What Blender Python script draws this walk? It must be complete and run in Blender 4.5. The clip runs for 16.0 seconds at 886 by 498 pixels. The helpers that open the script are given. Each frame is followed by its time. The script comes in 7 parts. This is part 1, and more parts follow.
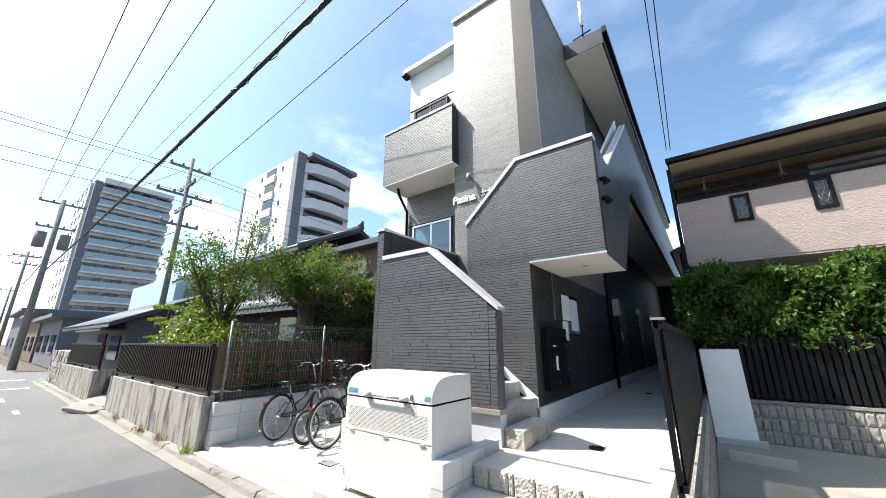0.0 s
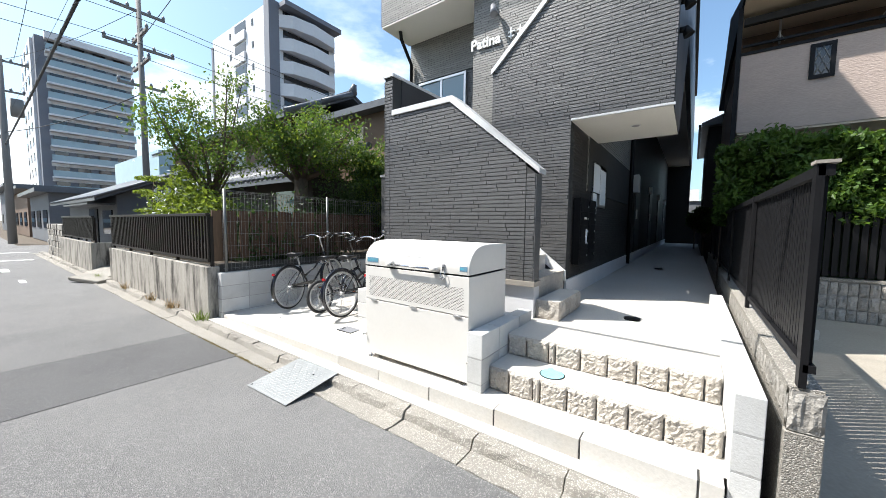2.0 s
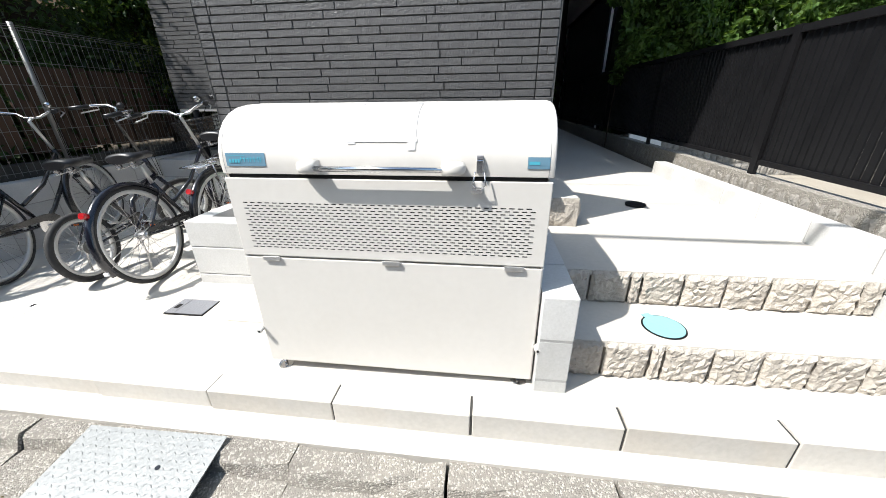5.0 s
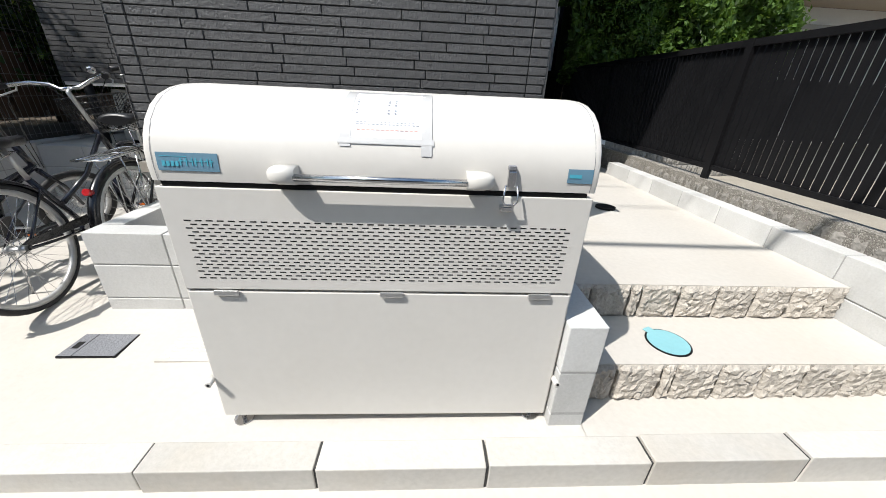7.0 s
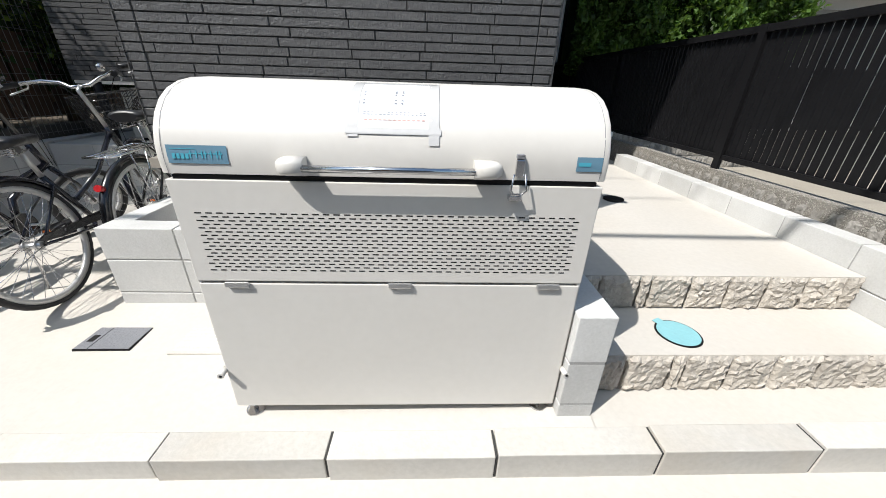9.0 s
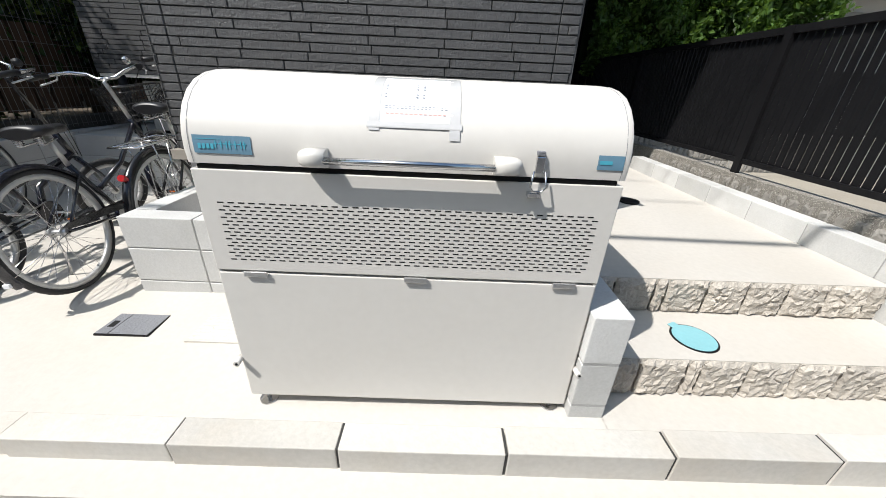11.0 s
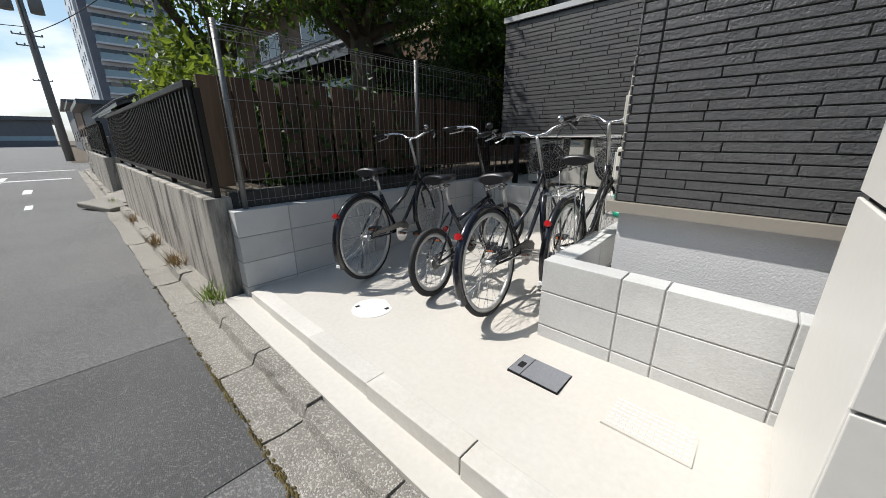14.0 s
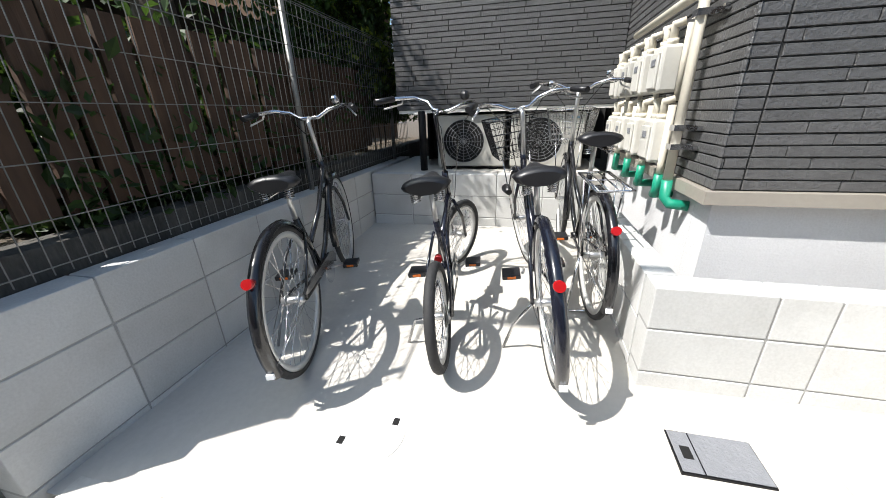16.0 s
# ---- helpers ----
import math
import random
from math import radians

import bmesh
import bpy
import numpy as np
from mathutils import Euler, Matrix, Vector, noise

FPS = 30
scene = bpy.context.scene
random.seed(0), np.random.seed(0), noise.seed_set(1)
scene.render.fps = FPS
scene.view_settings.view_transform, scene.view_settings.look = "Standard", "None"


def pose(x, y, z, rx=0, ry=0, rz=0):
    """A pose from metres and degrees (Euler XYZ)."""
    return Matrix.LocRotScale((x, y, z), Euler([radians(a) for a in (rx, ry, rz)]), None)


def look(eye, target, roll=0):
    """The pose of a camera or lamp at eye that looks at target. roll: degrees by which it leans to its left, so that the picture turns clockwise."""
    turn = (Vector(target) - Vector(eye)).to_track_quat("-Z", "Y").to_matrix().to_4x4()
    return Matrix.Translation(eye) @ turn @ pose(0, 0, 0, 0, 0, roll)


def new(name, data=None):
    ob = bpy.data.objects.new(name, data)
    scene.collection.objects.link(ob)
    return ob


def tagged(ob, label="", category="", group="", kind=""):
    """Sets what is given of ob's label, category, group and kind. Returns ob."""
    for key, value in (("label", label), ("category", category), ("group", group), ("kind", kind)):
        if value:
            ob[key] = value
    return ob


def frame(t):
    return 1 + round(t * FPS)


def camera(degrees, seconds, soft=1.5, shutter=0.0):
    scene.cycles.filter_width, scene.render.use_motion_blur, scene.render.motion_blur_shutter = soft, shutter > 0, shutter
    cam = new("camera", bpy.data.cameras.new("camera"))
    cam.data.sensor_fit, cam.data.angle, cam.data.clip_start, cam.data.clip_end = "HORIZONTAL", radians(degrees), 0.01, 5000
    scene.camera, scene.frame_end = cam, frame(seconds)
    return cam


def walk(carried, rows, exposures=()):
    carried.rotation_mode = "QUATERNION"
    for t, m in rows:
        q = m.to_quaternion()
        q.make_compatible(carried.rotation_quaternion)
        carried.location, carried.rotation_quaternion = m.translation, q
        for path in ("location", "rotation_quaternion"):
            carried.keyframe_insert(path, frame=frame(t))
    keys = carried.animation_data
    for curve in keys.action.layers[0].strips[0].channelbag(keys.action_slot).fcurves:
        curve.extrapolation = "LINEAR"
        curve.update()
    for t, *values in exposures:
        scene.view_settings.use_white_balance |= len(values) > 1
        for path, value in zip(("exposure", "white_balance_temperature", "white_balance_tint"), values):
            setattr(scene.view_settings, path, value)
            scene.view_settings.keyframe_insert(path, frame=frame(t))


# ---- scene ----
cam = camera(104.1, 16.0, soft=0.75)
METRES, EYE, TILT, LEAN, TURN = 5.52, 1.63, 0.0, 0.0, 36.8
ROWS = [
    (0.0, 0.0, 0.0, 0.0, -0.04, 15.25, -0.14),
    (0.5, -0.0033, 0.0101, -0.001, -1.37, 11.7, -1.23),
    (1.0, -0.0222, 0.0309, -0.0055, -3.37, 8.66, -0.52),
    (1.5, -0.0429, 0.0647, -0.0178, -5.82, -0.51, 0.75),
    (2.0, -0.0632, 0.1238, -0.0252, -0.99, -4.1, -0.71),
    (2.5, -0.0805, 0.1779, -0.0393, 0.61, -6.71, -4.44),
    (3.0, -0.0967, 0.2402, -0.0444, -8.62, -15.83, -4.32),
    (3.5, -0.1168, 0.3102, -0.0469, -5.45, -17.02, 0.64),
    (4.0, -0.1412, 0.3695, -0.0501, -17.61, -20.13, -0.62),
]
LATE = [
    (6.5, (-2.567, 1.695, 1.326), (-2.593, 3.501, 0.466), 0.6),
    (7.0, (-2.563, 1.704, 1.336), (-2.447, 3.52, 0.505), 2.7),
    (7.5, (-2.575, 1.698, 1.335), (-2.482, 3.52, 0.516), 2.4),
    (8.0, (-2.575, 1.695, 1.332), (-2.498, 3.511, 0.496), 2.1),
    (8.5, (-2.563, 1.698, 1.329), (-2.474, 3.507, 0.482), 1.5),
    (9.0, (-2.569, 1.699, 1.322), (-2.487, 3.505, 0.466), 1.8),
    (11.5, (-2.594, 1.692, 1.311), (-2.576, 3.490, 0.450), 2.5),
    (12.0, (-2.605, 1.715, 1.312), (-2.662, 3.500, 0.432), 1.5),
    (12.5, (-2.67, 1.773, 1.325), (-3.212, 3.486, 0.446), 1.6),
    (13.0, (-2.848, 1.798, 1.295), (-4.003, 3.169, 0.41), 3.4),
    (13.5, (-3.168, 1.697, 1.302), (-4.439, 3.062, 0.582), 3.3),
    (14.0, (-3.465, 1.749, 1.239), (-4.768, 3.136, 0.626), -0.2),
    (14.5, (-3.856, 1.802, 1.21), (-5.088, 3.247, 0.583), 0.5),
    (15.0, (-4.183, 1.84, 1.193), (-4.975, 3.546, 0.514), 3.5),
    (15.5, (-4.461, 1.973, 1.173), (-5.058, 3.739, 0.447), -1.7),
    (16.0, (-4.735, 2.098, 1.243), (-5.18, 3.897, 0.511), -1.8),
]
walk(cam, [(t, pose(0, 0, EYE, TILT, LEAN, TURN) @ pose(METRES * x, METRES * y, METRES * z, 90 + pitch, roll, yaw)) for t, x, y, z, yaw, pitch, roll in ROWS] + [(t, look(eye, target, lean)) for t, eye, target, lean in LATE],
     [(0.0, 1.1), (2.0, 1.0), (4.2, 1.0), (6.3, 0.30), (12.0, 0.24), (13.5, 0.08), (14.5, 0.2), (15.5, 0.66), (16.0, 0.8)])

# ---- world, sun, exposure ----
TO_SUN = Vector((-0.575, -0.375, 1.0)).normalized()
world = bpy.data.worlds.new("sky")
scene.world = world
world.use_nodes = True
wn, wl = world.node_tree.nodes, world.node_tree.links
wn.clear()
w_out, w_bg = wn.new("ShaderNodeOutputWorld"), wn.new("ShaderNodeBackground")
w_sky = wn.new("ShaderNodeTexSky")
w_sky.sky_type, w_sky.sun_disc = "NISHITA", False
w_sky.sun_elevation = math.asin(TO_SUN.z)
w_sky.sun_rotation = math.atan2(TO_SUN.x, TO_SUN.y)
w_sky.air_density, w_sky.dust_density, w_sky.ozone_density = 1.0, 2.2, 1.0
w_tc, w_map = wn.new("ShaderNodeTexCoord"), wn.new("ShaderNodeMapping")
w_map.inputs["Scale"].default_value = (1.0, 1.0, 2.6)
w_noise, w_ramp, w_mix = wn.new("ShaderNodeTexNoise"), wn.new("ShaderNodeValToRGB"), wn.new("ShaderNodeMix")
w_noise.inputs["Scale"].default_value, w_noise.inputs["Detail"].default_value, w_noise.inputs["Roughness"].default_value = 2.6, 7.0, 0.55
w_ramp.color_ramp.elements[0].position, w_ramp.color_ramp.elements[1].position = 0.51, 0.70
w_mix.data_type = "RGBA"
w_mix.inputs[7].default_value = (10.6, 11.0, 11.6, 1)
wl.new(w_tc.outputs["Generated"], w_map.inputs["Vector"])
wl.new(w_map.outputs["Vector"], w_noise.inputs["Vector"])
wl.new(w_noise.outputs["Fac"], w_ramp.inputs["Fac"])
w_sep, w_low, w_amount = wn.new("ShaderNodeSeparateXYZ"), wn.new("ShaderNodeMapRange"), wn.new("ShaderNodeMath")
w_low.interpolation_type = "SMOOTHSTEP"
w_low.inputs["From Min"].default_value, w_low.inputs["From Max"].default_value = 0.30, 0.62
w_low.inputs["To Min"].default_value, w_low.inputs["To Max"].default_value = 1.0, 0.12
w_amount.operation = "MULTIPLY"
wl.new(w_tc.outputs["Generated"], w_sep.inputs[0])
wl.new(w_sep.outputs["Z"], w_low.inputs["Value"])
wl.new(w_ramp.outputs["Color"], w_amount.inputs[0])
wl.new(w_low.outputs["Result"], w_amount.inputs[1])
wl.new(w_amount.outputs[0], w_mix.inputs[0])
w_tint = wn.new("ShaderNodeVectorMath")
w_tint.operation = "MULTIPLY"
w_tint.inputs[1].default_value = (1.08, 1.26, 1.29)
wl.new(w_sky.outputs["Color"], w_tint.inputs[0])
wl.new(w_tint.outputs[0], w_mix.inputs[6])
wl.new(w_mix.outputs[2], w_bg.inputs["Color"])
w_bg.inputs["Strength"].default_value = 0.102
wl.new(w_bg.outputs["Background"], w_out.inputs["Surface"])
sun_data = bpy.data.lights.new("sun", "SUN")
sun_data.energy, sun_data.angle, sun_data.color = 5.0, radians(0.55), (1.0, 0.965, 0.92)
sun = new("sun", sun_data)
sun.matrix_world = look((TO_SUN * 40)[:], (0, 0, 0))


# ---- materials ----
def mat(name, base, rough=0.6, metal=0.0, var=0.12, scale=3.0, grain=60.0, bump=0.15, stain=0.0, stain_col=(0.1, 0.09, 0.07),
        random_tint=0.0, spec=0.5, stretch=(1, 1, 1), coat=0.0, island=0.0, stain_at=(0.48, 0.72)):
    """A worn surface: base colour varied at two scales, with fine relief and, if asked, stains with their own outline."""
    m = bpy.data.materials.new(name)
    m.use_nodes = True
    n, l = m.node_tree.nodes, m.node_tree.links
    p = n["Principled BSDF"]
    p.inputs["Metallic"].default_value, p.inputs["Specular IOR Level"].default_value = metal, spec
    p.inputs["Coat Weight"].default_value = coat
    tc, mp = n.new("ShaderNodeNewGeometry"), n.new("ShaderNodeMapping")
    mp.inputs["Scale"].default_value = stretch
    l.new(tc.outputs["Position"], mp.inputs["Vector"])
    big, fine = n.new("ShaderNodeTexNoise"), n.new("ShaderNodeTexNoise")
    for t, s, d in ((big, scale, 5.0), (fine, grain, 3.0)):
        t.inputs["Scale"].default_value, t.inputs["Detail"].default_value = s, d
        l.new(mp.outputs["Vector"], t.inputs["Vector"])
    add = n.new("ShaderNodeMath")
    add.operation = "ADD"
    l.new(big.outputs["Fac"], add.inputs[0])
    l.new(fine.outputs["Fac"], add.inputs[1])
    last = add.outputs[0]
    if random_tint or island:
        oi = n.new("ShaderNodeObjectInfo") if random_tint else tc
        src = oi.outputs["Random"] if random_tint else tc.outputs["Random Per Island"]
        sc = n.new("ShaderNodeMath")
        sc.operation = "MULTIPLY_ADD"
        sc.inputs[1].default_value, sc.inputs[2].default_value = (random_tint or island) / max(var, 0.01), -0.5 * (random_tint or island) / max(var, 0.01)
        l.new(src, sc.inputs[0])
        ad2 = n.new("ShaderNodeMath")
        ad2.operation = "ADD"
        l.new(last, ad2.inputs[0])
        l.new(sc.outputs[0], ad2.inputs[1])
        last = ad2.outputs[0]
    rng = n.new("ShaderNodeMapRange")
    rng.inputs["From Min"].default_value, rng.inputs["From Max"].default_value = 0.6, 1.4
    rng.inputs["To Min"].default_value, rng.inputs["To Max"].default_value = 1 - var, 1 + var
    rng.clamp = False
    l.new(last, rng.inputs["Value"])
    mul = n.new("ShaderNodeVectorMath")
    mul.operation = "SCALE"
    mul.inputs[0].default_value = base[:3]
    l.new(rng.outputs["Result"], mul.inputs["Scale"])
    col = mul.outputs[0]
    if stain:
        st, rp, mx = n.new("ShaderNodeTexNoise"), n.new("ShaderNodeValToRGB"), n.new("ShaderNodeMix")
        st.inputs["Scale"].default_value, st.inputs["Detail"].default_value, st.inputs["Roughness"].default_value = scale * 0.7, 8.0, 0.65
        l.new(mp.outputs["Vector"], st.inputs["Vector"])
        rp.color_ramp.elements[0].position, rp.color_ramp.elements[1].position = stain_at
        rp.color_ramp.elements[1].color = (stain, stain, stain, 1)
        l.new(st.outputs["Fac"], rp.inputs["Fac"])
        mx.data_type = "RGBA"
        mx.inputs[7].default_value = (*stain_col, 1)
        l.new(rp.outputs["Color"], mx.inputs[0])
        l.new(col, mx.inputs[6])
        col = mx.outputs[2]
    l.new(col, p.inputs["Base Color"])
    rr = n.new("ShaderNodeMapRange")
    rr.inputs["To Min"].default_value, rr.inputs["To Max"].default_value = max(0.02, rough - 0.08), min(1, rough + 0.08)
    l.new(big.outputs["Fac"], rr.inputs["Value"])
    l.new(rr.outputs["Result"], p.inputs["Roughness"])
    if bump:
        bp = n.new("ShaderNodeBump")
        bp.inputs["Strength"].default_value, bp.inputs["Distance"].default_value = bump, 0.01
        l.new(fine.outputs["Fac"], bp.inputs["Height"])
        l.new(bp.outputs["Normal"], p.inputs["Normal"])
    return m


def glass_mat(name, tint, rough=0.03, alpha_like=0.0):
    m = bpy.data.materials.new(name)
    m.use_nodes = True
    p = m.node_tree.nodes["Principled BSDF"]
    p.inputs["Base Color"].default_value = (*tint, 1)
    p.inputs["Roughness"].default_value = rough
    p.inputs["Transmission Weight"].default_value = alpha_like
    p.inputs["Specular IOR Level"].default_value = 0.8
    return m


def asphalt_mat(name, base, chip, stain, size=95.0, share=0.36):
    """Asphalt: dark binder with pale stone chips, worn at a larger scale."""
    m = mat(name, base, 0.88, var=0.22, scale=0.9, grain=60, bump=0.5, stain=stain, stain_col=(base[0] * 0.62, base[1] * 0.62, base[2] * 0.64))
    n, l = m.node_tree.nodes, m.node_tree.links
    p = n["Principled BSDF"]
    col = p.inputs["Base Color"].links[0].from_socket
    g, v, rp, mx = n.new("ShaderNodeNewGeometry"), n.new("ShaderNodeTexVoronoi"), n.new("ShaderNodeValToRGB"), n.new("ShaderNodeMix")
    v.inputs["Scale"].default_value = size
    l.new(g.outputs["Position"], v.inputs["Vector"])
    sep = n.new("ShaderNodeSeparateColor")
    l.new(v.outputs["Color"], sep.inputs["Color"])
    rp.color_ramp.elements[0].position, rp.color_ramp.elements[1].position = 1 - share, 1 - share * 0.55
    rp.color_ramp.elements[0].color, rp.color_ramp.elements[1].color = (0, 0, 0, 1), (0.8, 0.8, 0.8, 1)
    l.new(sep.outputs["Red"], rp.inputs["Fac"])
    mx.data_type = "RGBA"
    mx.inputs[7].default_value = (*chip, 1)
    l.new(rp.outputs["Color"], mx.inputs[0])
    l.new(col, mx.inputs[6])
    l.new(mx.outputs[2], p.inputs["Base Color"])
    bp = n.new("ShaderNodeBump")
    bp.inputs["Strength"].default_value, bp.inputs["Distance"].default_value = 0.8, 0.006
    l.new(v.outputs["Distance"], bp.inputs["Height"])
    bp.invert = True
    l.new(bp.outputs["Normal"], p.inputs["Normal"])
    return m


M_ASPHALT = asphalt_mat("asphalt", (0.132, 0.130, 0.128), (0.27, 0.265, 0.255), 0.6, 210.0, 0.27)
M_PATCH = asphalt_mat("asphalt_patch", (0.085, 0.084, 0.085), (0.22, 0.215, 0.21), 0.7, 230.0, 0.13)
M_PATCH2 = asphalt_mat("asphalt_older_patch", (0.120, 0.119, 0.118), (0.26, 0.255, 0.245), 0.6, 220.0, 0.22)
M_MOSS = mat("dry_moss", (0.11, 0.085, 0.03), 0.95, var=0.4, scale=30, bump=0.3)
M_GUTTER = asphalt_mat("old_gutter_concrete", (0.235, 0.218, 0.19), (0.45, 0.425, 0.38), 0.85, 170.0, 0.28)
M_SLAB = mat("new_concrete", (0.50, 0.475, 0.435), 0.75, var=0.07, scale=1.4, grain=40, bump=0.12, stain=0.25, stain_col=(0.48, 0.42, 0.34))
M_CURB = mat("curb_concrete", (0.50, 0.48, 0.445), 0.75, var=0.1, scale=3, grain=50, bump=0.2, random_tint=0.1, stain=0.35, stain_col=(0.46, 0.39, 0.30))
M_BLOCK = mat("concrete_block", (0.53, 0.53, 0.52), 0.8, var=0.1, scale=4, grain=110, bump=0.16, random_tint=0.08, stain=0.3, stain_col=(0.3, 0.29, 0.26))
M_MORTAR = mat("mortar", (0.33, 0.33, 0.32), 0.9, var=0.1, grain=80, bump=0.3)
M_ROCK = mat("rock_face_stone", (0.42, 0.385, 0.338), 0.9, var=0.22, scale=14, grain=55, bump=1.0, random_tint=0.12)
M_OLDWALL = mat("stained_concrete", (0.37, 0.345, 0.305), 0.9, var=0.25, scale=4.5, grain=60, bump=0.5, stain=0.95, stain_col=(0.045, 0.040, 0.035), stretch=(1.9, 1.9, 0.34), stain_at=(0.46, 0.64))
M_BLACKWALL = mat("blackened_concrete", (0.075, 0.07, 0.062), 0.95, var=0.35, scale=5, grain=60, bump=0.5, stain=0.7, stain_col=(0.02, 0.019, 0.017), stretch=(1.5, 1.5, 0.5))
M_SIDING = mat("charcoal_siding", (0.084, 0.084, 0.085), 0.42, var=0.2, scale=22, grain=95, bump=0.5, random_tint=0.06, spec=0.75)
M_SIDING_W = mat("charcoal_siding_joined", (0.084, 0.084, 0.085), 0.42, var=0.2, scale=22, grain=95, bump=0.5, island=0.06, spec=0.75)
M_JOINT = mat("dark_joint", (0.032, 0.032, 0.031), 0.8, var=0.1, bump=0)
M_TAUPE = mat("taupe_siding_joined", (0.21, 0.202, 0.184), 0.45, var=0.12, scale=18, grain=130, bump=0.24, island=0.08, spec=0.75)
M_WHITE = mat("white_paint", (0.78, 0.78, 0.76), 0.5, var=0.04, scale=3, grain=40, bump=0.03)
M_SOFFIT = mat("white_soffit_board", (0.8, 0.78, 0.72), 0.7, var=0.04, scale=2, grain=90, bump=0.05)
M_COPING = mat("silver_coping", (0.72, 0.72, 0.71), 0.35, metal=0.35, var=0.05, scale=5, grain=20, bump=0.02)
M_BASE = mat("foundation_render", (0.61, 0.61, 0.62), 0.85, var=0.07, scale=3, grain=120, bump=0.25)
M_TRIM = mat("taupe_metal_trim", (0.33, 0.30, 0.26), 0.45, metal=0.2, var=0.06, bump=0.02)
M_DARKMETAL = mat("black_aluminium", (0.007, 0.007, 0.008), 0.55, var=0.15, scale=8, bump=0.03, spec=0.2)
M_PASSAGE = mat("dark_brown_cladding", (0.036, 0.033, 0.031), 0.6, var=0.2, scale=6, grain=40, bump=0.1, spec=0.3, island=0.15)
M_PANEL = mat("charcoal_metal_panel", (0.035, 0.036, 0.04), 0.45, metal=0.1, var=0.08, scale=2, bump=0.02)
M_BOX = mat("ivory_powder_coat", (0.63, 0.61, 0.575), 0.42, var=0.03, scale=2, grain=30, bump=0.015, stain=0.12, stain_col=(0.45, 0.41, 0.35))
# flat black for holes and slots, and for the painted shade under the lid
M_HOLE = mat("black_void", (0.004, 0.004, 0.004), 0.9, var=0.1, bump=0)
M_BROWNFENCE = mat("dark_brown_aluminium", (0.018, 0.014, 0.011), 0.5, var=0.15, scale=9, bump=0.05, spec=0.25)
M_WOOD = mat("stained_wood_board", (0.060, 0.032, 0.018), 0.75, var=0.3, scale=4, grain=40, bump=0.4, random_tint=0.25, stretch=(1, 1, 0.12))
M_PALEWOOD = mat("weathered_pale_wood", (0.115, 0.07, 0.04), 0.8, var=0.25, scale=5, grain=40, bump=0.4, stretch=(1, 1, 0.12))
M_GALV = mat("galvanised_wire", (0.24, 0.24, 0.23), 0.5, metal=0.7, var=0.15, scale=10, bump=0.05)
M_STEEL = mat("chrome_steel", (0.62, 0.62, 0.63), 0.18, metal=1.0, var=0.06, scale=12, bump=0.0)
M_ALU = mat("brushed_aluminium", (0.6, 0.6, 0.6), 0.35, metal=0.9, var=0.06, bump=0.03)
M_RIM = mat("pale_rim", (0.55, 0.55, 0.54), 0.35, metal=0.35, var=0.08, scale=20, bump=0.0)
M_BARK = mat("bark", (0.10, 0.075, 0.055), 0.95, var=0.35, scale=8, grain=35, bump=1.0, stretch=(1, 1, 0.3))
M_TILE = mat("grey_roof_tile", (0.10, 0.105, 0.115), 0.4, var=0.2, scale=6, grain=50, bump=0.1, island=0.15)
M_BROWNWALL = mat("brown_house_wall", (0.16, 0.105, 0.07), 0.8, var=0.15, scale=2, bump=0.1)
M_GREYWALL = mat("grey_house_wall", (0.14, 0.145, 0.155), 0.8, var=0.12, scale=2, bump=0.1)
M_PINKSIDING = mat("beige_pink_siding", (0.44, 0.35, 0.30), 0.75, var=0.1, scale=5, grain=26, bump=0.7, stretch=(0.7, 0.7, 2.2))
M_CREAM = mat("cream_soffit", (0.55, 0.46, 0.35), 0.7, var=0.05, bump=0.02)
M_TOWERWHITE = mat("tower_white_tile", (0.62, 0.63, 0.65), 0.7, var=0.06, scale=0.3, grain=3, bump=0.02)
M_TOWERGREY = mat("tower_grey_tile", (0.16, 0.17, 0.20), 0.7, var=0.06, scale=0.3, grain=3, bump=0.02)
M_TOWERBLUE = mat("tower_blue_balcony_glass", (0.27, 0.37, 0.42), 0.25, var=0.06, scale=0.4, grain=3, bump=0.0)
M_POLE = mat("pole_concrete", (0.20, 0.19, 0.178), 0.85, var=0.1, scale=2, bump=0.2)
M_LOT = mat("lot_concrete", (0.32, 0.29, 0.24), 0.85, var=0.14, scale=0.9, grain=45, bump=0.25, stain=0.5, stain_col=(0.23, 0.20, 0.16))
M_ROCKTILE = mat("split_face_block", (0.28, 0.265, 0.24), 0.9, var=0.3, scale=20, grain=60, bump=0.9, random_tint=0.12)
M_SOIL = mat("soil", (0.09, 0.07, 0.05), 0.95, var=0.4, scale=10, grain=60, bump=0.9)
M_GRAVEL = mat("dark_gravel", (0.12, 0.115, 0.11), 0.9, var=0.4, scale=40, grain=90, bump=0.9, island=0.3)
M_BLACKPAINT = mat("black_bike_paint", (0.008, 0.008, 0.010), 0.22, var=0.2, scale=15, bump=0.01, coat=0.5)
M_NAVYPAINT = mat("navy_bike_paint", (0.008, 0.009, 0.016), 0.2, var=0.2, scale=15, bump=0.01, coat=0.6)
M_RUBBER = mat("tyre_rubber", (0.022, 0.022, 0.023), 0.75, var=0.2, scale=25, bump=0.2)
M_SADDLE = mat("black_vinyl_saddle", (0.012, 0.012, 0.014), 0.38, var=0.15, scale=20, grain=200, bump=0.1)
M_REFLECT = mat("red_reflector", (0.36, 0.008, 0.010), 0.2, var=0.1, grain=300, bump=0.2, coat=0.6)
M_ORANGE = mat("orange_reflector", (0.7, 0.16, 0.02), 0.2, var=0.1, grain=300, bump=0.2)
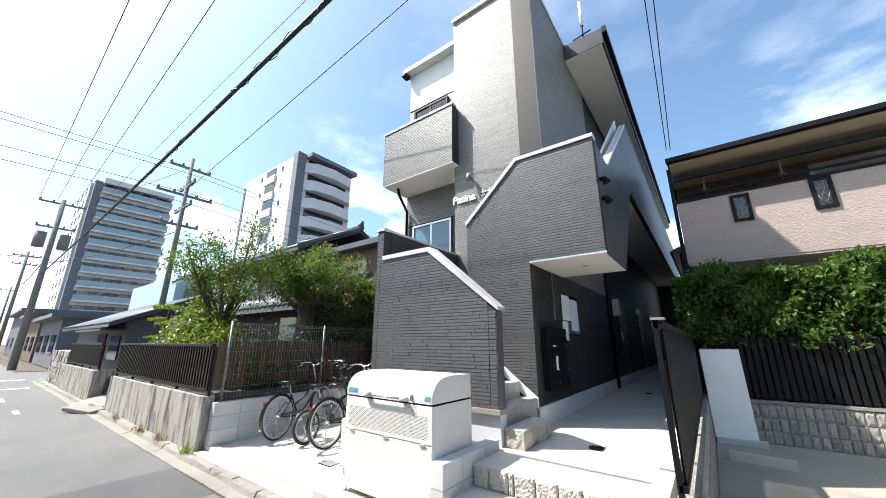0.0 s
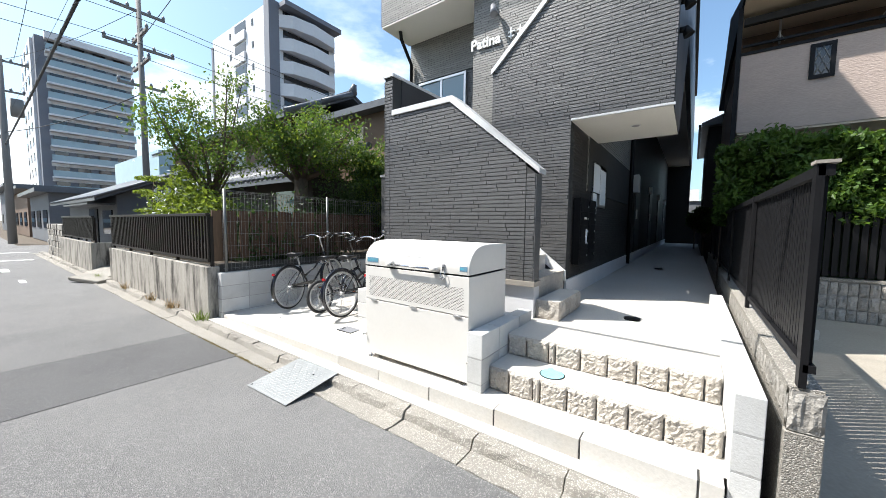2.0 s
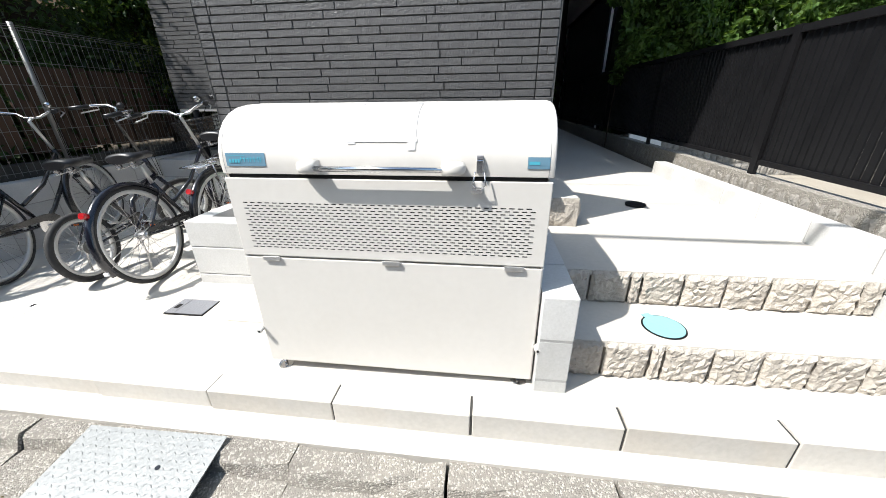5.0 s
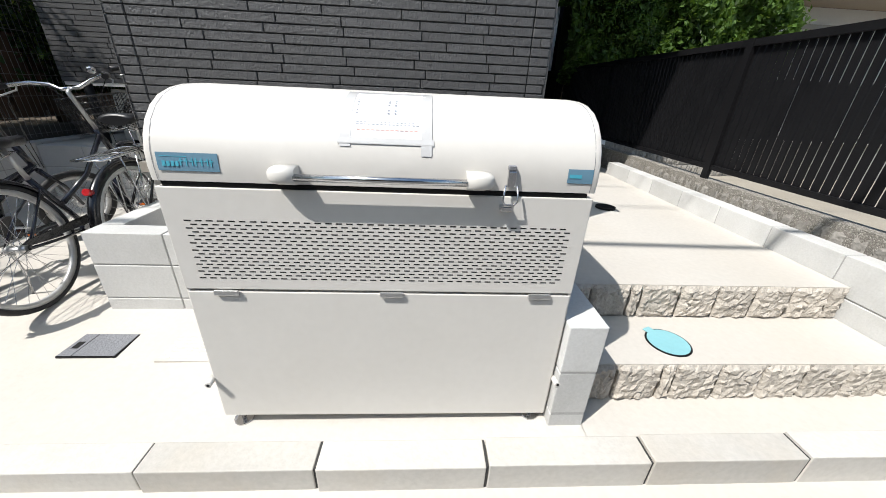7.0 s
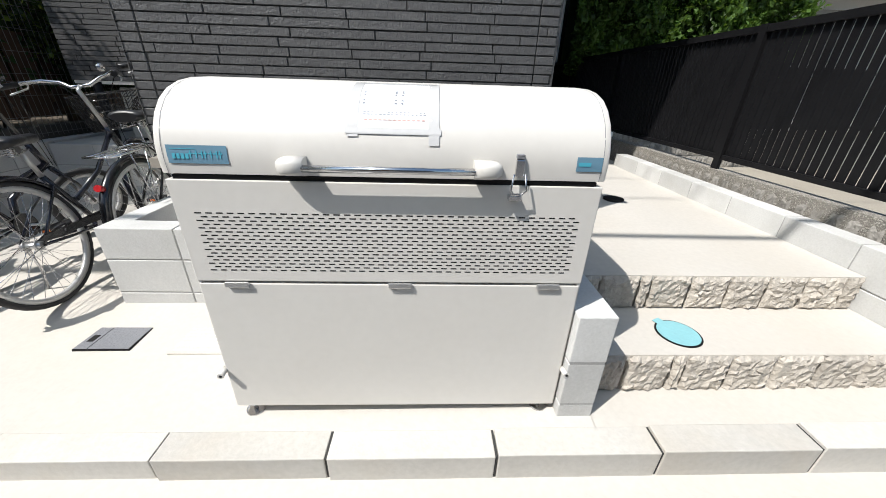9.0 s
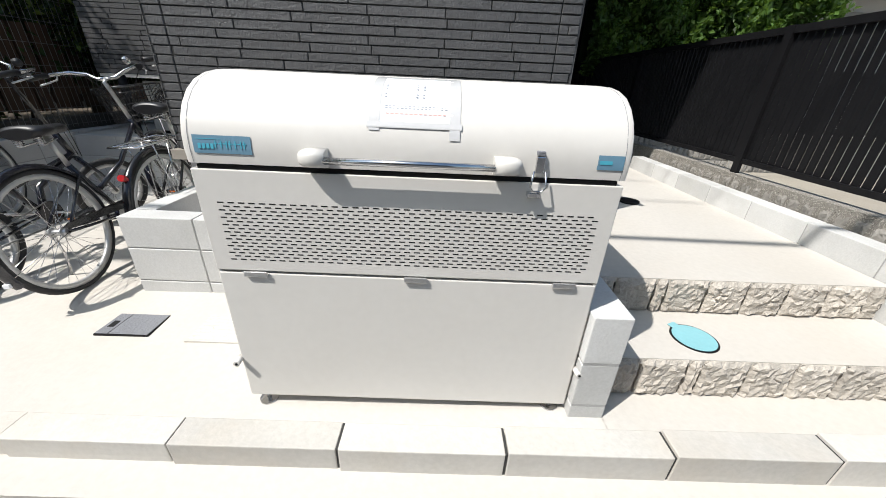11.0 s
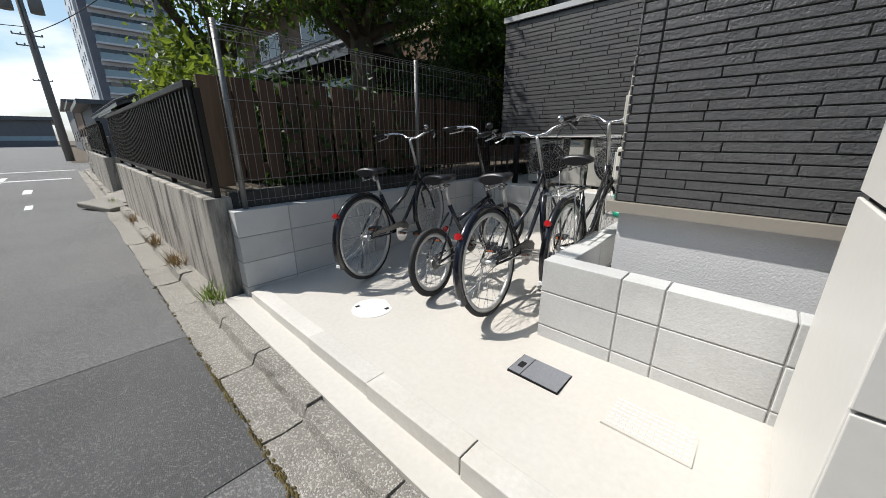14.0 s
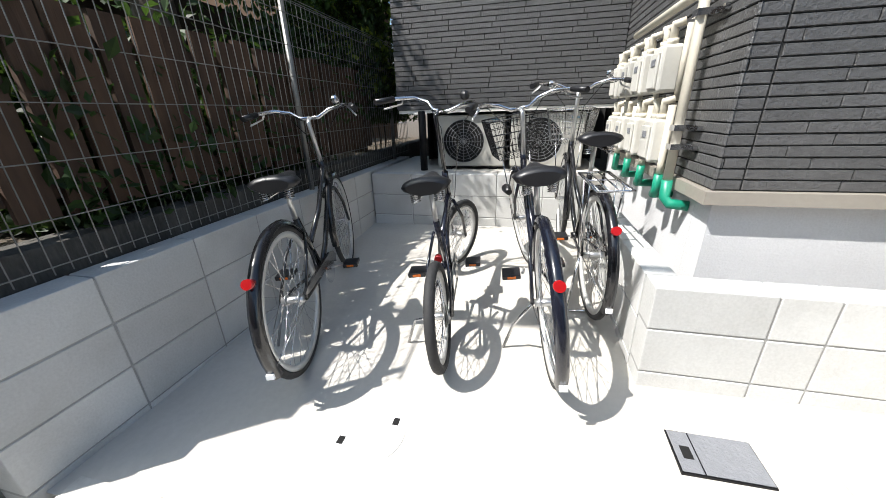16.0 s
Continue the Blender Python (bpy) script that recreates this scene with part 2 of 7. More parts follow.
M_METER = mat("ivory_meter_case", (0.56, 0.545, 0.50), 0.5, var=0.05, scale=10, bump=0.03)
M_PIPE = mat("ivory_pipe", (0.58, 0.54, 0.45), 0.45, var=0.06, scale=10, bump=0.03)
M_GREENPIPE = mat("green_coated_pipe", (0.01, 0.24, 0.15), 0.4, var=0.08, bump=0.02)
M_BLUEBADGE = mat("blue_badge", (0.13, 0.25, 0.34), 0.4, var=0.05, bump=0)
M_CYAN = mat("cyan_mark", (0.07, 0.36, 0.47), 0.4, var=0.05, bump=0)
M_PAPER = mat("white_paper", (0.80, 0.82, 0.84), 0.6, var=0.02, bump=0)
M_TAPE = mat("clear_tape", (0.53, 0.53, 0.53), 0.25, var=0.05, bump=0)
M_INK = mat("grey_ink", (0.22, 0.24, 0.28), 0.6, var=0.05, bump=0)
M_RED = mat("red_ink", (0.62, 0.36, 0.32), 0.6, var=0.05, bump=0)
M_LID = mat("turquoise_lid", (0.22, 0.46, 0.50), 0.45, var=0.05, scale=20, bump=0.2)
M_HATCH = mat("grey_plastic_hatch", (0.19, 0.195, 0.21), 0.5, var=0.1, scale=20, grain=90, bump=0.5)
M_CHECKER = mat("galvanised_checker_plate", (0.26, 0.27, 0.27), 0.5, metal=0.35, var=0.12, scale=8, grain=60, bump=0.2)
M_ACWHITE = mat("ac_case", (0.40, 0.39, 0.355), 0.5, var=0.05, bump=0.03)
# blue base colour paints a sky reflection into the pane
M_WIN = glass_mat("window_glass", (0.10, 0.20, 0.27), 0.03)
M_WINDARK = glass_mat("dark_window_glass", (0.015, 0.017, 0.02), 0.05)
M_CURTAIN = mat("white_curtain", (0.5, 0.5, 0.5), 0.8, var=0.1, scale=20, bump=0.05, stretch=(3, 3, 0.2))
M_LINE = mat("road_paint", (0.62, 0.62, 0.60), 0.7, var=0.2, scale=12, bump=0.3)
M_CABLE = mat("cable", (0.02, 0.02, 0.02), 0.6, var=0.1, bump=0)
M_WEED = mat("dry_weed", (0.30, 0.21, 0.10), 0.8, var=0.3, island=0.4, bump=0)


def leaf_mat(name, base, tint=0.5):
    m = mat(name, base, 0.5, var=0.25, scale=2.5, grain=30, bump=0.0, island=tint, spec=0.32)
    p = m.node_tree.nodes["Principled BSDF"]
    n, l = m.node_tree.nodes, m.node_tree.links
    tr, mix = n.new("ShaderNodeBsdfTranslucent"), n.new("ShaderNodeMixShader")
    tr.inputs["Color"].default_value = (base[0] * 2.6, base[1] * 2.4, base[2] * 1.2, 1)
    mix.inputs[0].default_value = 0.35
    l.new(p.outputs[0], mix.inputs[1])
    l.new(tr.outputs[0], mix.inputs[2])
    l.new(mix.outputs[0], n["Material Output"].inputs["Surface"])
    return m


M_LEAF = leaf_mat("leaf_green", (0.050, 0.095, 0.022))
M_LEAF2 = leaf_mat("leaf_light_green", (0.105, 0.15, 0.03))
# dark green lowered further, so deep shade sits in the leaf colour
M_LEAF3 = leaf_mat("leaf_shaded_green", (0.022, 0.045, 0.013))
M_HEDGE = leaf_mat("hedge_leaf", (0.064, 0.12, 0.026))
M_GRASS = leaf_mat("grass_green", (0.08, 0.12, 0.03))


# ---- mesh helpers ----
def box(bm, x0, x1, y0, y1, z0, z1, bevel=0.0):
    v = [bm.verts.new(p) for p in ((x0, y0, z0), (x1, y0, z0), (x1, y1, z0), (x0, y1, z0), (x0, y0, z1), (x1, y0, z1), (x1, y1, z1), (x0, y1, z1))]
    fs = [bm.faces.new([v[i] for i in f]) for f in ((0, 3, 2, 1), (4, 5, 6, 7), (0, 1, 5, 4), (1, 2, 6, 5), (2, 3, 7, 6), (3, 0, 4, 7))]
    if bevel:
        es = {e for f in fs for e in f.edges}
        bmesh.ops.bevel(bm, geom=list(es), offset=bevel, segments=2, affect="EDGES", profile=0.5)


def prism(bm, pts, axis, a, b):
    """The polygon pts (in the two other axes, in order) swept along axis from a to b."""
    def at(p, s):
        return {"x": (s, p[0], p[1]), "y": (p[0], s, p[1]), "z": (p[0], p[1], s)}[axis]
    lo, hi = [bm.verts.new(at(p, a)) for p in pts], [bm.verts.new(at(p, b)) for p in pts]
    bm.faces.new(lo)
    bm.faces.new(hi[::-1])
    for i in range(len(pts)):
        j = (i + 1) % len(pts)
        bm.faces.new((lo[j], lo[i], hi[i], hi[j]))
    bmesh.ops.recalc_face_normals(bm, faces=bm.faces[:])


def tube(bm, pts, r, sides=8, cap=True, closed=False):
    """A round bar along pts; r is one radius or one a point."""
    pts = [Vector(p) for p in pts]
    n = len(pts)
    rs = r if isinstance(r, (list, tuple)) else [r] * n
    rings, up = [], None
    for i, p in enumerate(pts):
        a = pts[i - 1] if (i > 0 or closed) else p
        b = pts[(i + 1) % n] if (i < n - 1 or closed) else p
        d = (b - a).normalized()
        if up is None:
            up = d.orthogonal().normalized()
        up = (up - d * up.dot(d)).normalized()
        side = d.cross(up)
        rings.append([bm.verts.new(p + (up * math.cos(k * 2 * math.pi / sides) + side * math.sin(k * 2 * math.pi / sides)) * rs[i]) for k in range(sides)])
    for i in range(n if closed else n - 1):
        q, s = rings[i], rings[(i + 1) % n]
        for k in range(sides):
            f = bm.faces.new((q[k], s[k], s[(k + 1) % sides], q[(k + 1) % sides]))
            f.smooth = True
    if cap and not closed:
        bm.faces.new(rings[0])
        bm.faces.new(rings[-1][::-1])


def arc(cx, cz, r, a0, a1, n, y=0.0):
    """Points of an arc in the xz plane (degrees)."""
    return [(cx + r * math.cos(radians(a0 + (a1 - a0) * i / n)), y, cz + r * math.sin(radians(a0 + (a1 - a0) * i / n))) for i in range(n + 1)]


def mesh_of(bm, name, material):
    me = bpy.data.meshes.new(name)
    bm.normal_update()
    bm.to_mesh(me)
    bm.free()
    me.materials.append(material)
    return me


def part(name, bm, material, parent=None, label=""):
    ob = new(name, mesh_of(bm, name, material))
    if parent:
        ob.parent = parent
    return tagged(ob, label)


def boxes(name, material, parent, *bs, bevel=0.0, label=""):
    bm = bmesh.new()
    for b in bs:
        box(bm, *b, bevel=bevel)
    return part(name, bm, material, parent, label)


def structure(ob, label, category):
    return tagged(ob, label, category, kind="structure")


def thing(name, label, category, group="", at=None):
    ob = new(name)
    if at is not None:
        ob.matrix_basis = at
    return tagged(ob, label, category, group)


def sheet(name, material, x0, x1, y0, y1, zf, nx=1, ny=1):
    """A ground sheet whose height is zf(x, y)."""
    bm = bmesh.new()
    g = [[bm.verts.new((x0 + (x1 - x0) * i / nx, y0 + (y1 - y0) * j / ny, zf(x0 + (x1 - x0) * i / nx, y0 + (y1 - y0) * j / ny))) for i in range(nx + 1)] for j in range(ny + 1)]
    for j in range(ny):
        for i in range(nx):
            bm.faces.new((g[j][i], g[j][i + 1], g[j + 1][i + 1], g[j + 1][i]))
    return part(name, bm, material)


RNG = random.Random(7)


def courses(x_range, z0, z1, course=0.0412, rng=RNG):
    """Bricks of a running bond: (u0, u1, z0, z1). x_range(z) gives the wall's span at that height."""
    out, n = [], int((z1 - z0) / course + 0.01)
    for k in range(n):
        za, zb = z0 + k * course, z0 + (k + 1) * course
        lo, hi = x_range((za + zb) / 2)
        if hi - lo < 0.03:
            continue
        u = lo - rng.uniform(0.02, 0.3)
        while u < hi:
            ln = rng.choice((0.30, 0.33, 0.35, 0.37, 0.40))
            a, b = max(u, lo), min(u + ln, hi)
            if b - a > 0.012:
                out.append((a, b, za, zb))
            u += ln
    return out


def brick_mesh(name, bricks, origin, along, out, material, parent=None, gap=0.0026, proud=0.006):
    """Many bricks joined: each a shallow chamfered block on the plane through origin, u along `along`, facing `out`."""
    o, a, w = Vector(origin), Vector(along), Vector(out)
    verts, faces = [], []
    for u0, u1, z0, z1 in bricks:
        b = len(verts)
        p = proud * RNG.uniform(0.75, 1.15)
        c = 0.003
        for (uu0, uu1, zz0, zz1, d) in ((u0 + gap * 0.5, u1 - gap * 0.5, z0 + gap, z1 - gap * 0.6, 0.0), (u0 + gap * 0.5 + c, u1 - gap * 0.5 - c, z0 + gap + c, z1 - gap * 0.6 - c, p)):
            for uu, zz in ((uu0, zz0), (uu1, zz0), (uu1, zz1), (uu0, zz1)):
                q = o + a * uu + w * d
                verts.append((q.x, q.y, q.z + zz))
        faces += [(b + 4, b + 5, b + 6, b + 7)] + [(b + i, b + (i + 1) % 4, b + 4 + (i + 1) % 4, b + 4 + i) for i in range(4)]
    me = bpy.data.meshes.new(name)
    me.from_pydata(verts, [], faces)
    me.materials.append(material)
    ob = new(name, me)
    if parent:
        ob.parent = parent
    ob["kind"] = "stuff"
    return ob


UNIT_BRICKS = {}


def brick_parts(bricks, origin, along, out, material, parent, name="brick", gap=0.0026, proud=0.006):
    """The same bricks as objects of their own on one shared mesh."""
    if "unit" not in UNIT_BRICKS:
        me = bpy.data.meshes.new("brick")
        vs = []
        for c, d in ((0.0, 0.0), (0.5, 1.0)):
            vs += [(c * 0.02, -d, c * 0.12), (1 - c * 0.02, -d, c * 0.12), (1 - c * 0.02, -d, 1 - c * 0.12), (c * 0.02, -d, 1 - c * 0.12)]
        me.from_pydata(vs, [], [(4, 5, 6, 7)] + [(i, (i + 1) % 4, 4 + (i + 1) % 4, 4 + i) for i in range(4)])
        me.materials.append(material)
        UNIT_BRICKS["unit"] = me
    a, w = Vector(along), Vector(out)
    rot = Matrix((a, -w, Vector((0, 0, 1)))).transposed().to_4x4()
    for u0, u1, z0, z1 in bricks:
        ob = new(name, UNIT_BRICKS["unit"])
        ob.parent = parent
        p = Vector(origin) + a * (u0 + gap * 0.5)
        ob.matrix_basis = Matrix.Translation((p.x, p.y, p.z + z0 + gap)) @ rot @ Matrix.Diagonal((u1 - u0 - gap, proud * RNG.uniform(0.75, 1.15), z1 - z0 - gap * 1.6, 1))


def rock_block(w, h, d, seed, nx=6, nz=5, amp=0.012):
    """A stone block w x d x h with a rough split front (towards -y), its lower left front corner at the origin."""
    r = random.Random(seed)
    bm = bmesh.new()
    g = []
    for k in range(nz + 1):
        row = []
        for i in range(nx + 1):
            edge = i in (0, nx) or k in (0, nz)
            y = 0.009 if edge else -abs(r.gauss(0.002, amp * 0.5))
            row.append(bm.verts.new((w * i / nx + (0 if edge else r.uniform(-1, 1) * w * 0.04), y, h * k / nz + (0 if edge else r.uniform(-1, 1) * h * 0.05))))
        g.append(row)
    for k in range(nz):
        for i in range(nx):
            bm.faces.new((g[k][i], g[k][i + 1], g[k + 1][i + 1], g[k + 1][i]))
    bl, br = bm.verts.new((0, d, 0)), bm.verts.new((w, d, 0))
    tl, tr = bm.verts.new((0, d, h)), bm.verts.new((w, d, h))
    bm.faces.new([g[nz][i] for i in range(nx + 1)] + [tr, tl])
    bm.faces.new([g[k][0] for k in range(nz, -1, -1)][::1] + [bl, tl][::1])
    bm.faces.new([g[k][nx] for k in range(nz + 1)] + [tr, br])
    bmesh.ops.recalc_face_normals(bm, faces=bm.faces[:])
    return bm


def floor_z(x, y=2.9):
    """The fall of the bicycle bay's floor towards the street and the garden side."""
    return 0.185 + 0.0149 * (x + 2.5) + 0.04 * max(0.0, y - 2.9)


# ---- ground and street ----
structure(sheet("ground", M_SOIL, -400, 400, -300, 400, lambda x, y: -0.05), "flat ground that reaches the horizon", "ground")
structure(sheet("road", M_ASPHALT, -140, 60, -5.5, 2.052, lambda x, y: 0.0), "worn grey asphalt road with patched strips", "road")
structure(sheet("side_road", M_ASPHALT, -31, -23.5, -60, 60, lambda x, y: 0.001 if y < 2 else 0.002), "grey asphalt side street crossing the road", "road")
for pm, bounds, plabel in ((M_PATCH, (-6.05, -4.725, 0.3, 2.04, -0.01, 0.004), "dark asphalt trench repair beside the gutter"), (M_PATCH2, (-1.95, 0.4, -0.4, 2.02, -0.01, 0.004), "grey asphalt repair patch with a straight edge"),
                           (M_PATCH2, (-16, -9.5, -0.9, 0.35, -0.01, 0.004), "long grey asphalt repair strip"), (M_PATCH2, (-7.75, -6.056, -0.2, 2.04, -0.01, 0.004), "grey asphalt trench repair in the road")):
    structure(boxes("road_patch", pm, None, bounds), plabel, "road")
structure(boxes("road_marking", M_LINE, None, (-22.0, -18.8, 0.2, 0.35, 0, 0.006), (-20.5, -20.2, -3.5, 1.8, 0, 0.006), (-17.2, -16.2, 0.9, 1.05, 0, 0.006), (-13.9, -13.3, 1.05, 1.15, 0, 0.006), (-25, -24.7, -4, 2, 0, 0.007)),
          "white painted road marks, worn", "road marking")


def gutter_piece(ln, seed):
    r = random.Random(seed)
    bm = bmesh.new()
    prof = [(2.05, -0.03), (2.05, 0.008), (2.13, 0.002), (2.225, 0.006), (2.245, 0.055), (2.262, 0.068), (2.335, 0.072), (2.335, -0.03)]
    n = 7
    rings = []
    for i in range(n + 1):
        x = ln * i / n
        rings.append([bm.verts.new((x, y + (r.gauss(0, 0.004) if 0 < j < 7 else 0), z + (r.gauss(0, 0.004) if z > 0 else 0))) for j, (y, z) in enumerate(prof)])
    for i in range(n):
        for j in range(len(prof) - 1):
            bm.faces.new((rings[i][j], rings[i + 1][j], rings[i + 1][j + 1], rings[i][j + 1]))
    bm.faces.new(rings[0])
    bm.faces.new(rings[-1][::-1])
    bmesh.ops.recalc_face_normals(bm, faces=bm.faces[:])
    return mesh_of(bm, "gutter_stone", M_GUTTER)


gutter = structure(new("gutter"), "rough old concrete L-gutter along the road", "gutter")
GUTTER_KINDS = [gutter_piece(0.592, s) for s in range(5)]
for i in range(48):
    ob = new("gutter_stone", GUTTER_KINDS[(i * 3 + i // 4) % 5])
    ob.parent = gutter
    ob.matrix_basis = pose(-24.0 + 0.6 * i, 0.006 * math.sin(i * 2.3), 0.004 * math.sin(i * 1.7), 0, 0, 0.12 * math.sin(i * 1.3))
structure(boxes("pavement_strip", M_SLAB, None, (-6.3, -0.3, 2.338, 2.56, -0.04, 0.080)), "pale concrete strip between gutter and kerb", "pavement")
structure(boxes("old_strip", M_GUTTER, None, (-24, -6.3, 2.338, 2.42, -0.04, 0.06), (-0.16, 6, 2.338, 2.50, -0.04, 0.07)), "weathered concrete strip along the old wall", "pavement")

# kerb of the bicycle bay: single pale blocks with open joints
kerb = structure(new("kerb"), "pale concrete kerb blocks with dark joints", "kerb")
for i in range(12):
    x = -2.903 + 0.577 * (i - 6)
    a, b = max(x, -6.14) + 0.002, min(x + 0.574, -0.49) - 0.002
    if b <= a:
        continue
    zt = floor_z((a + b) / 2) + 0.008
    dy = 0.013 * max(0.0, -2.6 - (a + b) / 2)
    boxes("kerb_block", M_CURB, kerb, (a, b - 0.003, 2.445 + dy, 2.552 + dy, 0.04, zt), bevel=0.004)
    if b < -0.5:
        boxes("joint", M_JOINT, kerb, (b - 0.004, b + 0.005, 2.449 + dy, 2.55 + dy, 0.04, zt - 0.0035))
structure(sheet("bay_floor", M_SLAB, -6.2, -1.94, 2.53, 5.4, lambda x, y: floor_z(x, y), 6, 14), "pale concrete floor of the bicycle bay", "floor")
structure(sheet("entry_floor", M_SLAB, -1.945, -0.46, 2.55, 2.76, lambda x, y: floor_z(x)), "pale concrete strip in front of the steps", "floor")

# entrance steps: two rows of split-face stones with a concrete tread
STEP_W = (0.165, 0.19, 0.055, 0.192, 0.19, 0.188, 0.19, 0.192, 0.11)


def stone_step(name, y0, z0, z1, depth):
    step = structure(new(name), "concrete step faced with split beige stones", "step")
    x = -1.937
    for k, w in enumerate(STEP_W):
        w = min(w, -0.487 - x)
        bm = rock_block(w - 0.011, z1 - z0 - 0.004, 0.1, 31 * k + int(y0 * 100), 5 if w < 0.1 else 12, 11, 0.011)
        ob = part("stone", bm, M_ROCK, step)
        ob.matrix_basis = pose(x + 0.0055, y0, z0)
        x += w
    boxes("tread", M_SLAB, step, (-1.94, -0.484, y0 + 0.012, y0 + depth, z1 - 0.03, z1))
    boxes("riser_core", M_MORTAR, step, (-1.94, -0.484, y0 + 0.034, y0 + depth, z0 - 0.05, z1 - 0.03))
    return step


stone_step("step_lower", 2.72, 0.195, 0.378, 0.36)
stone_step("step_upper", 3.05, 0.378, 0.553, 0.30)
structure(sheet("approach_floor", M_SLAB, -1.97, -0.36, 3.34, 24, lambda x, y: 0.553 + 0.012 * min(y - 3.34, 2.5)), "pale concrete approach to the side passage", "floor")


# block walls: courses of plain concrete blocks
def block_wall(name, axis, fixed0, fixed1, a, b, z0, z1, label, courses_z=0.2, length=0.4, shift=0.0, widths=(), first=0.0):
    w = structure(new(name), label, "block wall")
    if axis == "x":
        boxes("core", M_MORTAR, w, (a + 0.004, b - 0.004, fixed0 + 0.004, fixed1 - 0.004, z0 - 0.15, z1 - 0.012))
    else:
        boxes("core", M_MORTAR, w, (fixed0 + 0.004, fixed1 - 0.004, a + 0.004, b - 0.004, z0 - 0.15, z1 - 0.012))
    zt = z1
    while zt > z0 - 0.01:
        ch = first if first and zt == z1 else courses_z
        zb = max(zt - ch, z0 - 0.15)
        u, k = a - shift, 0
        while u < b - 0.01:
            ln = widths[k % len(widths)] if widths else length
            k += 1
            p, q = max(u, a), min(u + ln, b)
            if q - p > 0.02:
                e = 0.0035
                bb = (p + e, q - e, fixed0, fixed1, zb + e, zt - e) if axis == "x" else (fixed0, fixed1, p + e, q - e, zb + e, zt - e)
                boxes("block", M_BLOCK, w, bb, bevel=0.004)
            u += ln
        zt -= ch
    return w


block_wall("wall_bay_side", "y", -6.33, -6.2, 2.49, 6.4, 0.13, 0.742, "grey concrete block wall along the bicycle bay", courses_z=0.195, length=0.40, shift=0.01)
block_wall("wall_planter_front", "x", 3.36, 3.48, -4.255, -2.10, 0.16, 0.63, "grey concrete block wall of the planting bed", widths=(0.39, 0.175, 0.40, 0.40, 0.40, 0.40), first=0.18)
block_wall("wall_planter_side", "y", -4.255, -4.14, 3.485, 5.2, 0.16, 0.63, "grey concrete block wall beside the gas meters")
block_wall("wall_box_side", "y", -2.075, -1.942, 2.6, 3.6, 0.19, 0.655, "grey concrete block wall beside the refuse box", shift=0.1)
block_wall("wall_approach", "y", -0.48, -0.36, 2.5, 5.6, 0.2, 0.69, "low pale block wall along the approach", shift=0.15)
block_wall("wall_ac_base", "x", 5.2, 5.32, -6.19, -4.28, 0.15, 0.72, "grey block wall under the air conditioners")
structure(boxes("floor_ac", M_SLAB, None, (-6.19, -4.1, 5.33, 6.6, 0.1, 0.715)), "raised concrete ledge under the building", "floor")

# gravel in the planting bed
bm = bmesh.new()
rg = random.Random(3)
for i in range(900):
    x, y = rg.uniform(-4.13, -2.1), rg.uniform(3.5, 3.62)
    if i % 2:
        x, y = rg.uniform(-4.14, -4.08), rg.uniform(3.6, 5.1)
    s = rg.uniform(0.008, 0.018)
    bmesh.ops.create_icosphere(bm, subdivisions=1, radius=s, matrix=Matrix.Translation((x, y, 0.40 + rg.uniform(-0.01, 0.012))) @ Matrix.Diagonal((1, rg.uniform(0.6, 1), 0.7, 1)))
tagged(part("gravel", bm, M_GRAVEL), "dark grey gravel in the planting bed", "gravel", kind="stuff")
structure(boxes("bed_floor", M_SOIL, None, (-4.148, -2.1, 3.484, 3.63, 0.1, 0.395), (-4.148, -4.05, 3.632, 5.2, 0.1, 0.395)), "soil of the planting bed", "ground")

# ---- the apartment building ----
SL, SR, SY = -4.035, -1.95, 3.63          # stair block: left, right, front
PY, PL, PR = 4.80, -3.08, -0.915         # stair screen: front, left, right
TY = 5.70                                # stair tower front
RY = 6.30                                # set-back front


def slope_span(z):
    return SL + 0.102, (SR - 0.105 if z < 2.09 else -1.94 - (z - 2.0) * (1.02 / 0.88))


stair_front = structure(new("wall_stair_front"), "charcoal brick-pattern siding wall with a sloping silver coping", "wall")
bm = bmesh.new()
prism(bm, [(SL + 0.0125, 0.93), (SR - 0.01, 0.93), (SR - 0.01, 2.0), (-2.965, 2.87), (SL + 0.15, 2.87), (SL + 0.15, 3.36), (SL + 0.0125, 3.36)], "y", SY + 0.012, SY + 0.16)
part("backing", bm, M_JOINT, stair_front)
bm = bmesh.new()
prism(bm, [(-1.915, 2.0), (-1.915, 2.045), (-2.95, 2.935), (SL + 0.15, 2.935), (SL + 0.15, 2.872), (-2.985, 2.872)], "y", SY - 0.015, SY + 0.175)
part("coping", bm, M_COPING, stair_front, "silver metal coping")
left_wall = structure(new("wall_stair_left"), "charcoal brick-pattern siding side wall of the stair block", "wall")
boxes("backing", M_JOINT, left_wall, (SL + 0.012, SL + 0.15, SY + 0.16, TY + 0.3, 0.93, 3.36))
boxes("lining", M_PANEL, left_wall, (SL + 0.151, SL + 0.16, SY + 0.16, TY + 0.3, 0.93, 3.36))
boxes("coping", M_COPING, left_wall, (SL - 0.012, SL + 0.165, SY - 0.012, TY, 3.361, 3.40), label="silver metal coping")
end_wall = structure(new("wall_stair_end"), "narrow shaded siding end of the stair wall", "wall")
boxes("lining", M_SIDING, end_wall, (SR - 0.009, SR, SY + 0.012, SY + 0.16, 0.93, 2.0))
structure(boxes("base_flashing", M_TRIM, None, (SL - 0.025, SR + 0.02, SY - 0.022, SY + 0.16, 0.878, 0.929), (SL - 0.025, SL + 0.14, SY + 0.161, 5.45, 0.878, 0.929)), "taupe metal flashing at the foot of the siding", "trim")
